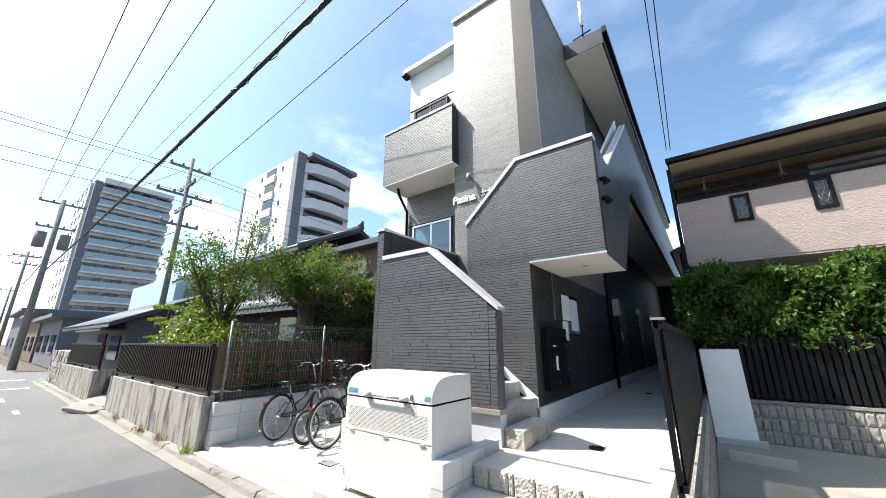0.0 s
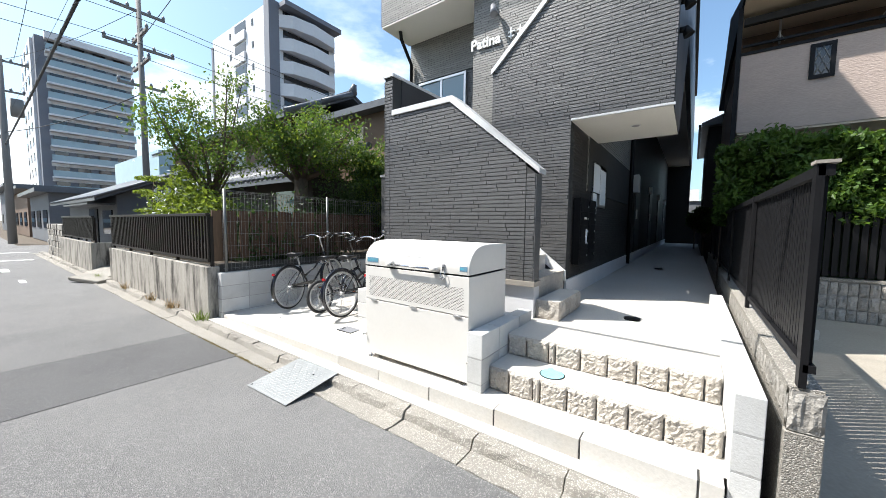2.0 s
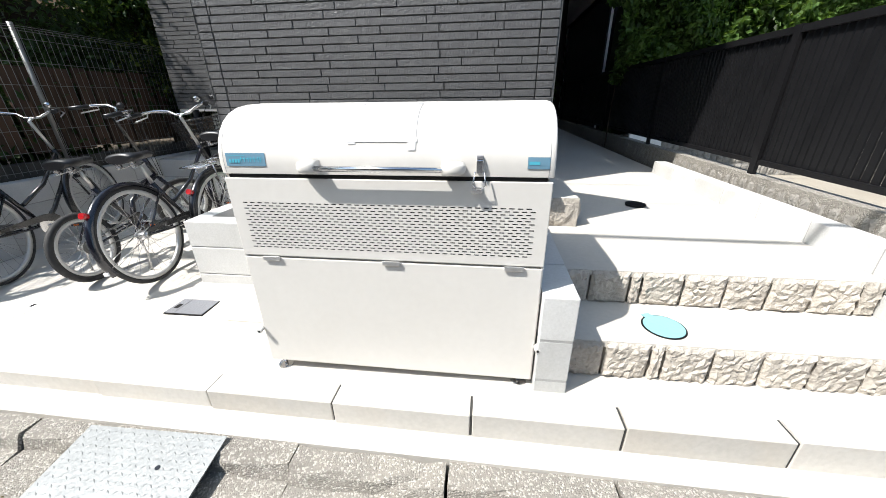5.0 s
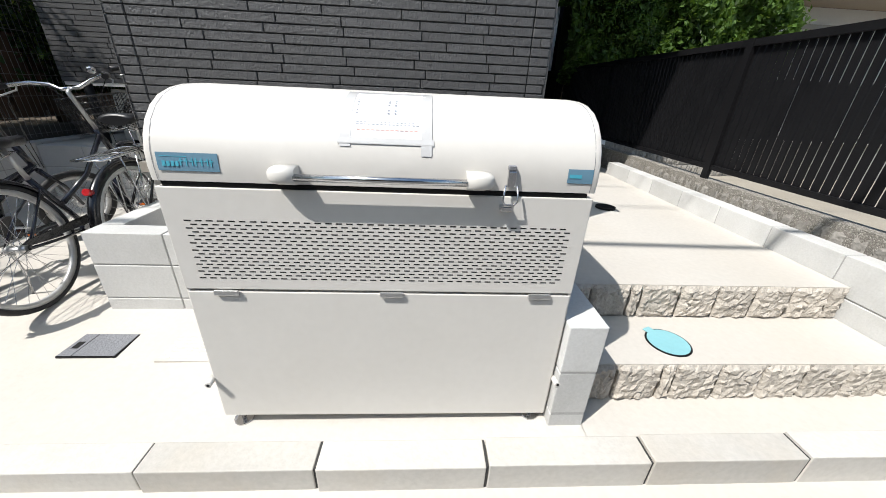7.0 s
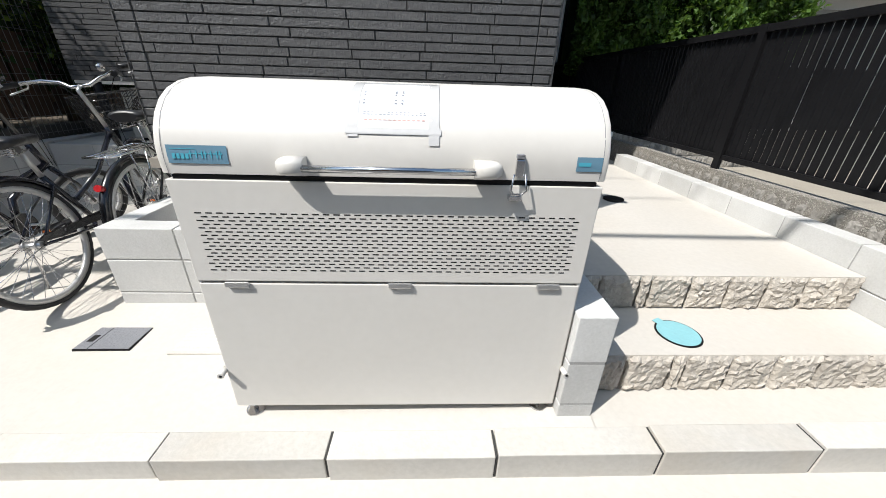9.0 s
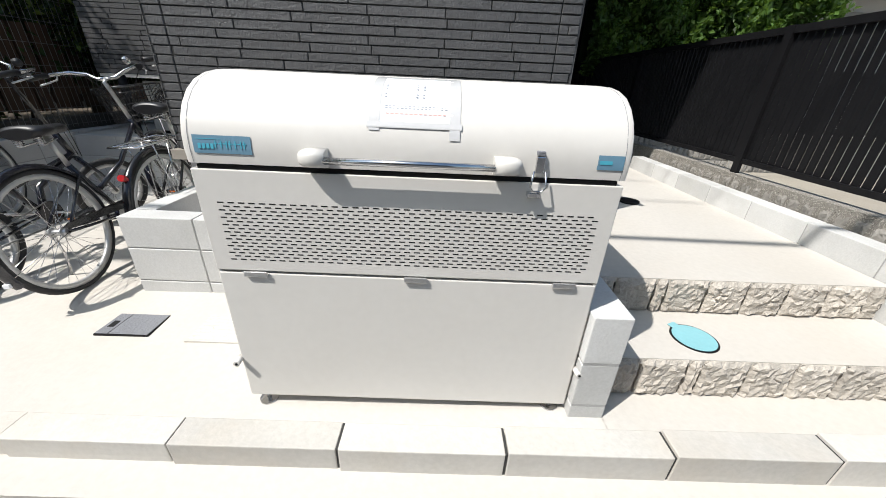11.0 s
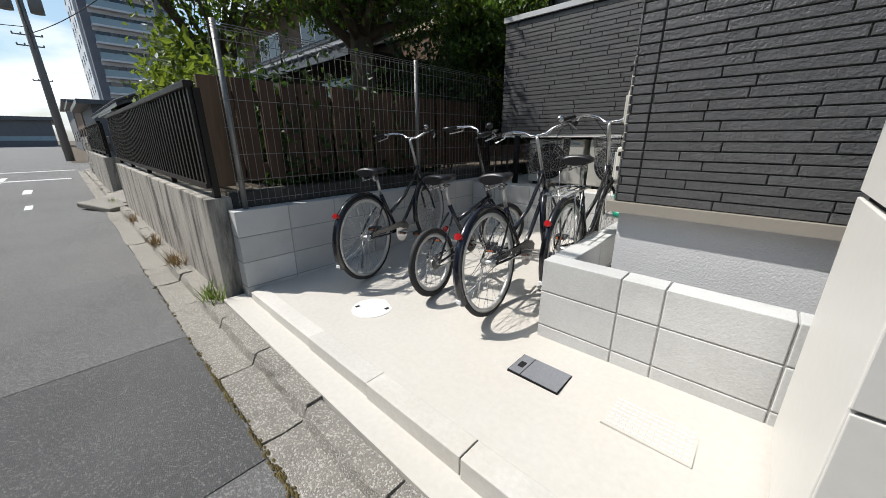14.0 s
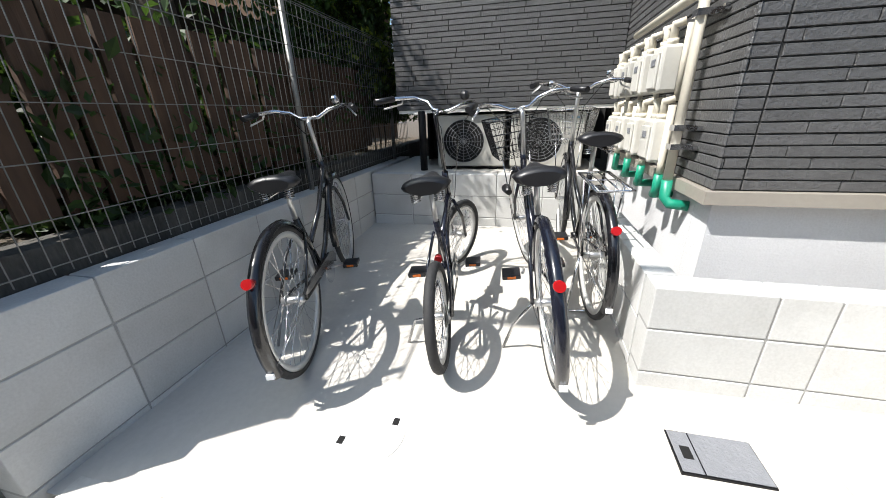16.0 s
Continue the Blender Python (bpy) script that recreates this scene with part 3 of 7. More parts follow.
structure(boxes("foundation", M_BASE, None, (SL + 0.03, SR - 0.0, SY + 0.03, SY + 0.17, 0.1, 0.877), (SL + 0.03, SL + 0.16, SY + 0.171, 5.7, 0.1, 0.877)), "smooth grey rendered foundation", "foundation")

# stairs inside the block, climbing to the left
stairs = structure(new("stairs"), "grey concrete stair with a white stringer", "stairs")
for k in range(8):
    x = -1.98 - 0.24 * k
    boxes("step", M_SLAB if k else M_ROCK, stairs, (max(x - 0.24, SL + 0.17), x, SY + 0.17, PY - 0.05, 0.9 if k > 1 else 0.56, 0.93 + 0.19 * k))
first = structure(new("first_step"), "lowest stair step faced with split beige stones", "step")
for k, (w, xx) in enumerate(((0.2, 3.70), (0.2, 3.90), (0.2, 4.10), (0.19, 4.30))):
    ob = part("stone", rock_block(w - 0.006, 0.185, 0.1, 400 + k), M_ROCK, first)
    ob.matrix_basis = pose(-1.70, xx, 0.553, 0, 0, 90)
ob = part("stone", rock_block(0.23, 0.185, 0.1, 420), M_ROCK, first)
ob.matrix_basis = pose(-1.935, 3.70, 0.553)
boxes("tread", M_SLAB, first, (-1.94, -1.712, 3.712, 4.49, 0.56, 0.742))
bm = bmesh.new()
prism(bm, [(-1.965, 0.79), (-1.965, 0.92), (-2.6, 1.42), (-2.6, 1.29)], "y", PY - 0.045, PY - 0.012)
structure(part("stringer", bm, M_WHITE), "white metal stringer of the stair", "trim")

# stair screen with the cut corner and the overhang
screen = structure(new("wall_screen"), "charcoal brick-pattern siding screen with a cut corner", "wall")


def screen_span(z):
    lo = PL if z < 3.6 else PL + (z - 3.6) * (0.98 / 0.92)
    return lo, (PR if z > 2.81 else -1.975)


bm = bmesh.new()
prism(bm, [(PL, 0.56), (-1.975, 0.56), (-1.975, 2.81), (PR, 2.81), (PR, 4.52), (-2.10, 4.52), (PL, 3.60)], "y", PY + 0.012, PY + 0.14)
part("backing", bm, M_JOINT, screen)
bm = bmesh.new()
prism(bm, [(PL - 0.015, 3.60), (PL - 0.015, 3.655), (-2.125, 4.575), (PR + 0.015, 4.575), (PR + 0.015, 4.522), (-2.10, 4.522), (PL + 0.015, 3.612)], "y", PY - 0.02, PY + 0.16)
part("coping", bm, M_COPING, screen, "silver metal coping")
boxes("drip_edge", M_COPING, screen, (-1.975, PR + 0.012, PY - 0.008, PY + 0.02, 2.788, 2.812), label="silver drip edge")
structure(boxes("soffit", M_SOFFIT, None, (-1.974, PR - 0.01, PY + 0.021, 6.25, 2.785, 2.80)), "white soffit over the entrance with a round downlight", "soffit")
dl = thing("downlight", "small round white recessed downlight in the soffit", "light", at=pose(-1.35, 5.45, 2.784))
bm = bmesh.new()
tube(bm, [(0, 0, -0.006), (0, 0, 0.0)], 0.06, 20)
part("rim", bm, M_WHITE, dl)
bm = bmesh.new()
tube(bm, [(0, 0, -0.008), (0, 0, -0.0061)], 0.045, 20)
part("lens", bm, M_TAPE, dl)

# side of the building: dark screen, sloping stair underside, gallery
side = structure(new("wall_gallery_side"), "charcoal metal side wall of the outdoor stair and gallery", "wall")
bm = bmesh.new()
prism(bm, [(PY + 0.141, 2.79), (6.25, 2.79), (8.2, 4.9), (26, 4.9), (26, 7.05), (9.0, 7.05), (5.75, 4.48), (PY + 0.141, 4.52)], "x", PR - 0.10, PR)
part("panel", bm, M_PANEL, side)
bm = bmesh.new()
prism(bm, [(5.72, 4.50), (9.0, 7.09), (26, 7.09), (26, 7.052), (9.01, 7.052), (5.75, 4.465)], "x", PR - 0.12, PR + 0.012)
part("coping", bm, M_COPING, side, "silver metal coping")
bm = bmesh.new()
prism(bm, [(6.25, 2.785), (8.2, 4.88), (26, 4.88), (26, 4.96), (8.16, 4.96), (6.21, 2.83)], "x", -1.97, PR - 0.102)
structure(part("stair_underside", bm, M_SOFFIT), "white underside of the outdoor stair and gallery", "soffit")
bm = bmesh.new()
prism(bm, [(5.9, 4.55), (9.2, 7.4), (9.2, 5.2), (6.4, 4.2)], "x", -1.18, -1.13)
structure(part("stair_lining", bm, M_WHITE), "white lining of the outdoor stair", "trim")

passage = structure(new("wall_passage"), "dark siding wall of the side passage", "wall")
boxes("backing", M_PASSAGE, passage, (-2.4, -1.985, PY + 0.141, TY, 0.5, 2.79), (-2.4, -1.985, TY, 26, 0.5, 9.3))
structure(boxes("passage_plinth", M_BASE, None, (-1.984, -1.955, PY - 0.02, 26, 0.55, 0.80)), "grey rendered plinth of the passage", "foundation")
structure(boxes("wall_passage_end", M_PASSAGE, None, (-2.4, -0.92, 24, 24.2, 0.5, 4.9), (-0.92, 1.5, 24.0, 24.2, 0.0, 2.3)), "dark wall at the end of the passage", "wall")

tower = structure(new("wall_tower"), "tall taupe brick-pattern stair tower with a silver roof edge", "wall")
boxes("backing", M_JOINT, tower, (SL + 0.08, -1.962, TY + 0.012, 9.6, 2.0, 9.42))
boxes("coping", M_COPING, tower, (SL + 0.05, -1.93, TY - 0.05, 9.7, 9.421, 9.50), label="silver roof edge")
set_back = structure(new("wall_set_back"), "taupe siding front set back behind the balconies", "wall")
boxes("backing", M_JOINT, set_back, (-5.92, SL + 0.08, RY + 0.012, 26, 0.72, 9.25))
boxes("fascia", M_WHITE, set_back, (-5.90, SL + 0.079, RY - 0.004, RY + 0.011, 8.05, 9.25), label="pale upper wall band")
boxes("coping", M_COPING, set_back, (-6.0, SL + 0.079, RY - 0.25, 26, 9.251, 9.36), label="silver eave")
boxes("gutter", M_DARKMETAL, set_back, (-6.05, -5.90, RY - 0.28, RY - 0.05, 9.16, 9.25))
structure(boxes("roof_gallery", M_PANEL, None, (-1.95, -0.98, 8.0, 26, 8.92, 9.38)), "dark roof edge over the gallery", "roof")
structure(boxes("roof_soffit", M_SOFFIT, None, (-1.95, -1.02, 8.02, 26, 8.895, 8.918)), "white soffit under the gallery roof", "soffit")
structure(boxes("roof_gutter", M_DARKMETAL, None, (-0.979, -0.88, 7.98, 26, 9.22, 9.40)), "black roof gutter", "gutter")
structure(boxes("gallery_floor", M_SOFFIT, None, (-1.96, PR - 0.11, 9.2, 26, 5.9, 6.0)), "gallery floor slab of the upper storey", "floor")


def balcony(name, z0, z1, x0, x1, parapet_label):
    b = structure(new(name), parapet_label, "balcony")
    y0 = 5.45
    boxes("backing", M_JOINT, b, (x0 + 0.012, x1 - 0.012, y0 + 0.012, y0 + 0.14, z0, z1), (x0 + 0.012, x0 + 0.14, y0 + 0.141, RY, z0, z1))
    boxes("coping", M_COPING, b, (x0 - 0.015, x1 + 0.015, y0 - 0.015, y0 + 0.155, z1 + 0.001, z1 + 0.05), (x0 - 0.015, x0 + 0.155, y0 + 0.156, RY, z1 + 0.001, z1 + 0.05), label="silver metal coping")
    boxes("slab", M_SOFFIT, b, (x0 + 0.013, x1, y0 + 0.013, RY, z0 - 0.03, z0 - 0.001), label="white balcony underside")
    return b


bal_low = balcony("balcony_lower", 1.27, 2.44, -5.97, SL - 0.0, "charcoal siding balcony front raised above the ground")
bal_up = balcony("balcony_upper", 5.42, 6.84, -5.97, -3.84, "taupe siding balcony with a white underside")
boxes("side_panel", M_PANEL, bal_up, (-3.851, -3.838, 5.465, TY, 5.42, 6.84))

# bricks of the siding
brick_mesh("siding_bricks", [b for b in courses(screen_span, 0.88, 4.52)], (0, PY + 0.010, 0), (1, 0, 0), (0, -1, 0), M_SIDING_W, screen)
brick_mesh("siding_bricks", courses(lambda z: (0, TY - SY), 0.93, 3.36), (SL + 0.010, TY, 0), (0, -1, 0), (-1, 0, 0), M_SIDING_W, left_wall)
brick_mesh("siding_bricks", courses(lambda z: (SL + 0.08, -1.965), 2.0, 9.42), (0, TY + 0.010, 0), (1, 0, 0), (0, -1, 0), M_TAUPE, tower)
brick_mesh("siding_bricks", courses(lambda z: (0, 3.9), 2.8, 9.42), (-1.965, TY, 0), (0, 1, 0), (1, 0, 0), M_TAUPE, tower)
brick_mesh("siding_bricks", courses(lambda z: (0, 8.0), 0.80, 2.76), (-1.987, PY + 0.02, 0), (0, 1, 0), (1, 0, 0), M_PASSAGE, passage)
brick_mesh("siding_bricks", courses(lambda z: (-5.92, SL + 0.08), 2.0, 4.55), (0, RY + 0.010, 0), (1, 0, 0), (0, -1, 0), M_SIDING_W, set_back)
brick_mesh("siding_bricks", courses(lambda z: (-5.92, SL + 0.08), 4.55, 8.04), (0, RY + 0.010, 0), (1, 0, 0), (0, -1, 0), M_TAUPE, set_back)
brick_parts(courses(lambda z: (-5.97, SL), 1.27, 2.44), (0, 5.46, 0), (1, 0, 0), (0, -1, 0), M_SIDING, bal_low)
brick_mesh("siding_bricks", courses(lambda z: (-5.97, -3.84), 5.42, 6.84), (0, 5.46, 0), (1, 0, 0), (0, -1, 0), M_TAUPE, bal_up)
brick_mesh("siding_bricks", courses(lambda z: (0, 0.85), 5.42, 6.84), (-5.96, RY, 0), (0, -1, 0), (-1, 0, 0), M_TAUPE, bal_up)


def sliding_window(name, x0, x1, z0, z1, y, glass, frame_mat, label):
    w = structure(new(name), label, "window")
    t = 0.045
    boxes("window_frame", frame_mat, w, (x0, x1, y - 0.05, y + 0.01, z1 - t, z1), (x0, x1, y - 0.05, y + 0.01, z0, z0 + t), (x0, x0 + t, y - 0.05, y + 0.01, z0 + t, z1 - t), (x1 - t, x1, y - 0.05, y + 0.01, z0 + t, z1 - t))
    c = (x0 + x1) / 2
    boxes("sash_bar", frame_mat, w, (c - 0.025, c + 0.025, y - 0.045, y, z0 + t, z1 - t))
    boxes("pane", glass, w, (x0 + t, c - 0.025, y - 0.02, y - 0.012, z0 + t, z1 - t))
    boxes("pane", glass, w, (c + 0.025, x1 - t, y - 0.032, y - 0.024, z0 + t, z1 - t))
    return w


sliding_window("window_1", -5.65, -4.45, 3.3, 4.50, RY, M_WIN, M_ALU, "aluminium sliding window with the sky's blue reflection put into the pane colour")
sliding_window("window_2", -5.70, -4.55, 6.1, 7.95, RY, M_WINDARK, M_DARKMETAL, "dark-framed sliding window behind the balcony")


# ---- next-door garden wall, fences ----
old = structure(new("wall_old_garden"), "old stained concrete garden wall", "wall")
bm = bmesh.new()
box(bm, -12.1, -6.36, 2.375, 2.54, -0.05, 0.825, bevel=0.008)
part("front", bm, M_OLDWALL, old)
bm = bmesh.new()
box(bm, -6.50, -6.345, 2.541, 8.0, -0.05, 0.855, bevel=0.008)
part("return", bm, M_BLACKWALL, old, "blackened concrete return")
old2 = structure(new("wall_old_garden_far"), "old stained concrete garden wall past the gateway", "wall")
bm = bmesh.new()
box(bm, -19.0, -14.0, 2.35, 2.5, -0.05, 0.86, bevel=0.008)
part("front", bm, M_OLDWALL, old2)
bm = bmesh.new()
box(bm, -14.15, -14.0, 2.501, 6.0, -0.05, 0.86, bevel=0.008)
part("return", bm, M_OLDWALL, old2)
structure(boxes("garden_ground", M_SOIL, None, (-12.0, -6.5, 2.54, 9.0, 0.0, 0.80)), "raised soil of the garden", "ground")
bm = bmesh.new()
prism(bm, [(2.03, 0.005), (2.55, 0.20), (3.6, 0.24), (3.6, -0.02), (2.03, -0.02)], "x", -13.95, -12.12)
structure(part("gateway_ramp", bm, M_GUTTER), "worn concrete ramp in the gateway", "ramp")


def railing(name, x0, x1, y, z0, z1, label, pitch=0.115):
    f = thing(name, label, "fence")
    boxes("top_rail", M_BROWNFENCE, f, (x0, x1, y - 0.03, y + 0.03, z1 - 0.045, z1), bevel=0.006)
    boxes("bottom_rail", M_BROWNFENCE, f, (x0, x1, y - 0.02, y + 0.02, z0 + 0.07, z0 + 0.105))
    n = int((x1 - x0) / pitch)
    me = None
    for i in range(n + 1):
        x = x0 + (x1 - x0) * i / n
        if me is None:
            bm = bmesh.new()
            box(bm, -0.02, 0.02, -0.012, 0.012, z0 + 0.105, z1 - 0.045)
            me = mesh_of(bm, "bar", M_BROWNFENCE)
        ob = new("bar", me)
        ob.parent = f
        ob.matrix_basis = pose(x + (0.02 if i == 0 else -0.02 if i == n else 0), y, 0)
    for x in [x0 + (x1 - x0) * k / 4 for k in range(5)]:
        boxes("post", M_BROWNFENCE, f, (x - 0.025, x + 0.025, y + 0.013, y + 0.055, z0 - 0.02, z1 - 0.046))
    return f


railing("railing", -12.05, -6.42, 2.43, 0.825, 1.61, "dark brown aluminium railing on the old garden wall")
railing("railing", -18.9, -14.05, 2.43, 0.86, 1.60, "dark brown aluminium railing past the gateway")

wood = thing("board_fence", "brown vertical wooden board fence with gaps", "fence")
boxes("rail", M_WOOD, wood, (-6.50, -6.47, 2.55, 5.9, 0.98, 1.05), (-6.50, -6.47, 2.55, 5.9, 1.5, 1.57))
boxes("post", M_PALEWOOD, wood, (-6.44, -6.40, 2.475, 2.60, 0.90, 1.65), bevel=0.003, label="pale weathered corner board")
rg = random.Random(11)
BOARD = mesh_of((lambda b: (box(b, -0.012, 0.012, -0.062, 0.062, 0.92, 1.66), b)[1])(bmesh.new()), "board", M_WOOD)
y = 2.63
while y < 5.9:
    ob = new("board", BOARD)
    ob.parent = wood
    ob.matrix_basis = pose(-6.456, y, rg.uniform(-0.012, 0.012), rg.uniform(-0.7, 0.7), 0, rg.uniform(-2, 2))
    y += rg.choice((0.14, 0.148, 0.165))

mesh_fence = thing("wire_fence", "galvanised wire mesh fence with round posts on the block wall", "fence")
bm = bmesh.new()
y = 2.56
while y < 6.6:
    tube(bm, [(-6.262, y, 0.77), (-6.262, y, 1.93)], 0.0022, 4, cap=False)
    y += 0.052
for z in (0.80, 0.95, 1.13, 1.31, 1.49, 1.67, 1.85, 1.93, 1.945):
    tube(bm, [(-6.256, 2.55, z), (-6.256, 6.6, z)], 0.0027, 4, cap=False)
tube(bm, [(-6.225, 2.55, 1.905), (-6.225, 6.6, 1.905)], 0.0027, 4, cap=False)
part("mesh", bm, M_GALV, mesh_fence)["kind"] = "stuff"
for y in (2.60, 4.36, 6.10):
    bm = bmesh.new()
    tube(bm, [(-6.283, y, 0.72), (-6.283, y, 1.97)], 0.019, 12)
    part("post", bm, M_GALV, mesh_fence)

# ---- boundary fence and car park on the other side ----
bound = structure(new("wall_boundary"), "concrete boundary wall with a split-face course", "wall")
boxes("core", M_GUTTER, bound, (-0.30, -0.17, 2.5, 13, -0.05, 0.565), bevel=0.004)
UNIT_SPLIT = [mesh_of(rock_block(0.096, 0.19, 0.06, 900 + k, 4, 4, 0.010), "split_block", M_ROCKTILE) for k in range(5)]
for k in range(48):
    for sgn, xx, rz in ((1, -0.178, 90), (-1, -0.292, -90)):
        ob = new("split_block", UNIT_SPLIT[(k * 2 + (sgn > 0)) % 5])
        ob.parent = bound
        ob.matrix_basis = pose(xx, 2.505 + 0.1 * k + (0 if sgn > 0 else 0.096), 0.572, 0, 0, rz)
for xx in (-0.292, -0.226):
    ob = new("split_block", UNIT_SPLIT[2])
    ob.parent = bound
    ob.matrix_basis = pose(xx, 2.50, 0.572) @ Matrix.Diagonal((0.58, 1, 1, 1))
boxes("capping", M_GUTTER, bound, (-0.292, -0.178, 2.51, 13, 0.56, 0.775))

black = thing("slat_fence", "tall black aluminium slat fence on the boundary wall", "fence")
boxes("top_rail", M_DARKMETAL, black, (-0.262, -0.212, 2.5, 13, 1.72, 1.765))
boxes("bottom_rail", M_DARKMETAL, black, (-0.258, -0.216, 2.5, 13, 0.85, 0.885))
SLAT = mesh_of((lambda b: (box(b, -0.006, 0.006, -0.0215, 0.0215, 0.885, 1.72), b)[1])(bmesh.new()), "slat", M_DARKMETAL)
for k in range(185):
    ob = new("slat", SLAT)
    ob.parent = black
    ob.matrix_basis = pose(-0.228, 2.56 + 0.0565 * k, 0)
for y in (2.53, 4.45, 6.4, 8.4, 10.4, 12.4):
    boxes("post", M_DARKMETAL, black, (-0.268, -0.241, y - 0.03, y + 0.03, 0.776, 1.77))
boxes("post_cap", M_TRIM, black, (-0.275, -0.20, 2.49, 2.57, 1.771, 1.785))

structure(sheet("lot_floor", M_LOT, -0.165, 14, 2.5, 7.62, lambda x, y: 0.07 + 0.02 * (y - 2.5)), "pale concrete car park floor with stains", "floor")
back = structure(new("wall_lot_back"), "low split-face block wall behind the car park", "wall")
boxes("core", M_MORTAR, back, (-0.16, 14, 7.66, 7.78, 0.0, 0.745))
UB = [mesh_of(rock_block(0.094, 0.186, 0.05, 700 + k, 4, 4, 0.012), "split_block", M_ROCKTILE) for k in range(6)]
for r in range(3):
    for k in range(42):
        ob = new("split_block", UB[(k * 5 + r * 3 + k // 6) % 6])
        ob.parent = back
        ob.matrix_basis = pose(-0.15 + 0.1 * k, 7.63, 0.155 + 0.195 * r)
boxes("coping", M_GUTTER, back, (-0.16, 14, 7.62, 7.80, 0.746, 0.785))
pier = structure(new("pier"), "split-face block pier at the end of the lot wall", "pier")
boxes("core", M_MORTAR, pier, (2.275, 2.695, 7.60, 7.86, 0.1, 1.73))
for r in range(8):
    for k in range(4):
        ob = new("split_block", UB[(k * 5 + r) % 6])
        ob.parent = pier
        ob.matrix_basis = pose(2.28 + 0.1 * k, 7.575, 0.17 + 0.195 * r)
boxes("cap", M_GUTTER, pier, (2.255, 2.715, 7.56, 7.88, 1.731, 1.79))
fence2 = thing("slat_fence", "black vertical slat fence above the low lot wall", "fence")
boxes("top_rail", M_DARKMETAL, fence2, (0.0, 2.25, 7.69, 7.74, 1.66, 1.70), (2.72, 9, 7.69, 7.74, 1.66, 1.70))
boxes("bottom_rail", M_DARKMETAL, fence2, (0.0, 2.25, 7.69, 7.74, 0.84, 0.88), (2.72, 9, 7.69, 7.74, 0.84, 0.88))
SLAT2 = mesh_of((lambda b: (box(b, -0.030, 0.030, -0.008, 0.008, 0.81, 1.74), b)[1])(bmesh.new()), "slat", M_DARKMETAL)
for k in range(102):
    x = 0.03 + 0.088 * k
    if 2.21 < x < 2.76:
        continue
    ob = new("slat", SLAT2)
    ob.parent = fence2
    ob.matrix_basis = pose(x, 7.675, 0)

board = thing("white_board", "tall white panel standing against the fence on blocks", "board", at=pose(0.10, 7.33, 0.24, -5, 0, 8))
boxes("panel", M_WHITE, board, (-0.26, 0.26, -0.012, 0.012, 0.0, 1.30), bevel=0.004)
boxes("edge", M_ALU, board, (-0.262, 0.262, -0.014, 0.014, 1.301, 1.315))
base = thing("hollow_block", "grey hollow concrete block under the white panel", "block", at=pose(0.15, 7.33, 0.165))
boxes("body", M_BLOCK, base, (-0.3, 0.3, -0.08, 0.08, 0.0, 0.075), bevel=0.004)
stop = thing("wheel_stop", "pale concrete wheel stop bar on the car park floor", "wheel stop", at=pose(0.30, 6.42, 0.148, 0, 0, -8))
bm = bmesh.new()
prism(bm, [(-0.07, 0), (-0.05, 0.10), (0.05, 0.10), (0.07, 0)], "x", -0.33, 0.33)
part("bar", bm, M_SLAB, stop)


def leaf_cloud(points, sizes, rng, flat=0.0):
    """Leaves: bent two-quad blades at the points, turned at random."""
    verts, faces = [], []
    for p, s in zip(points, sizes):
        e = Euler((rng.gauss(0, 0.9) * (1 - flat), rng.gauss(0, 0.9) * (1 - flat), rng.uniform(0, 6.28))).to_matrix()
        b = len(verts)
        for q in ((-0.5, 0, 0.0), (0, -0.26, 0.06), (0.5, 0, -0.04), (0, 0.26, 0.06)):
            v = e @ Vector(q) * s + Vector(p)
            verts.append(v[:])
        faces += [(b, b + 1, b + 2), (b, b + 2, b + 3)]
    return verts, faces


def leaves_ob(name, verts, faces, material, parent):
    me = bpy.data.meshes.new(name)
    me.from_pydata(verts, [], faces)
    me.materials.append(material)
    ob = new(name, me)
    ob.parent = parent
    return ob


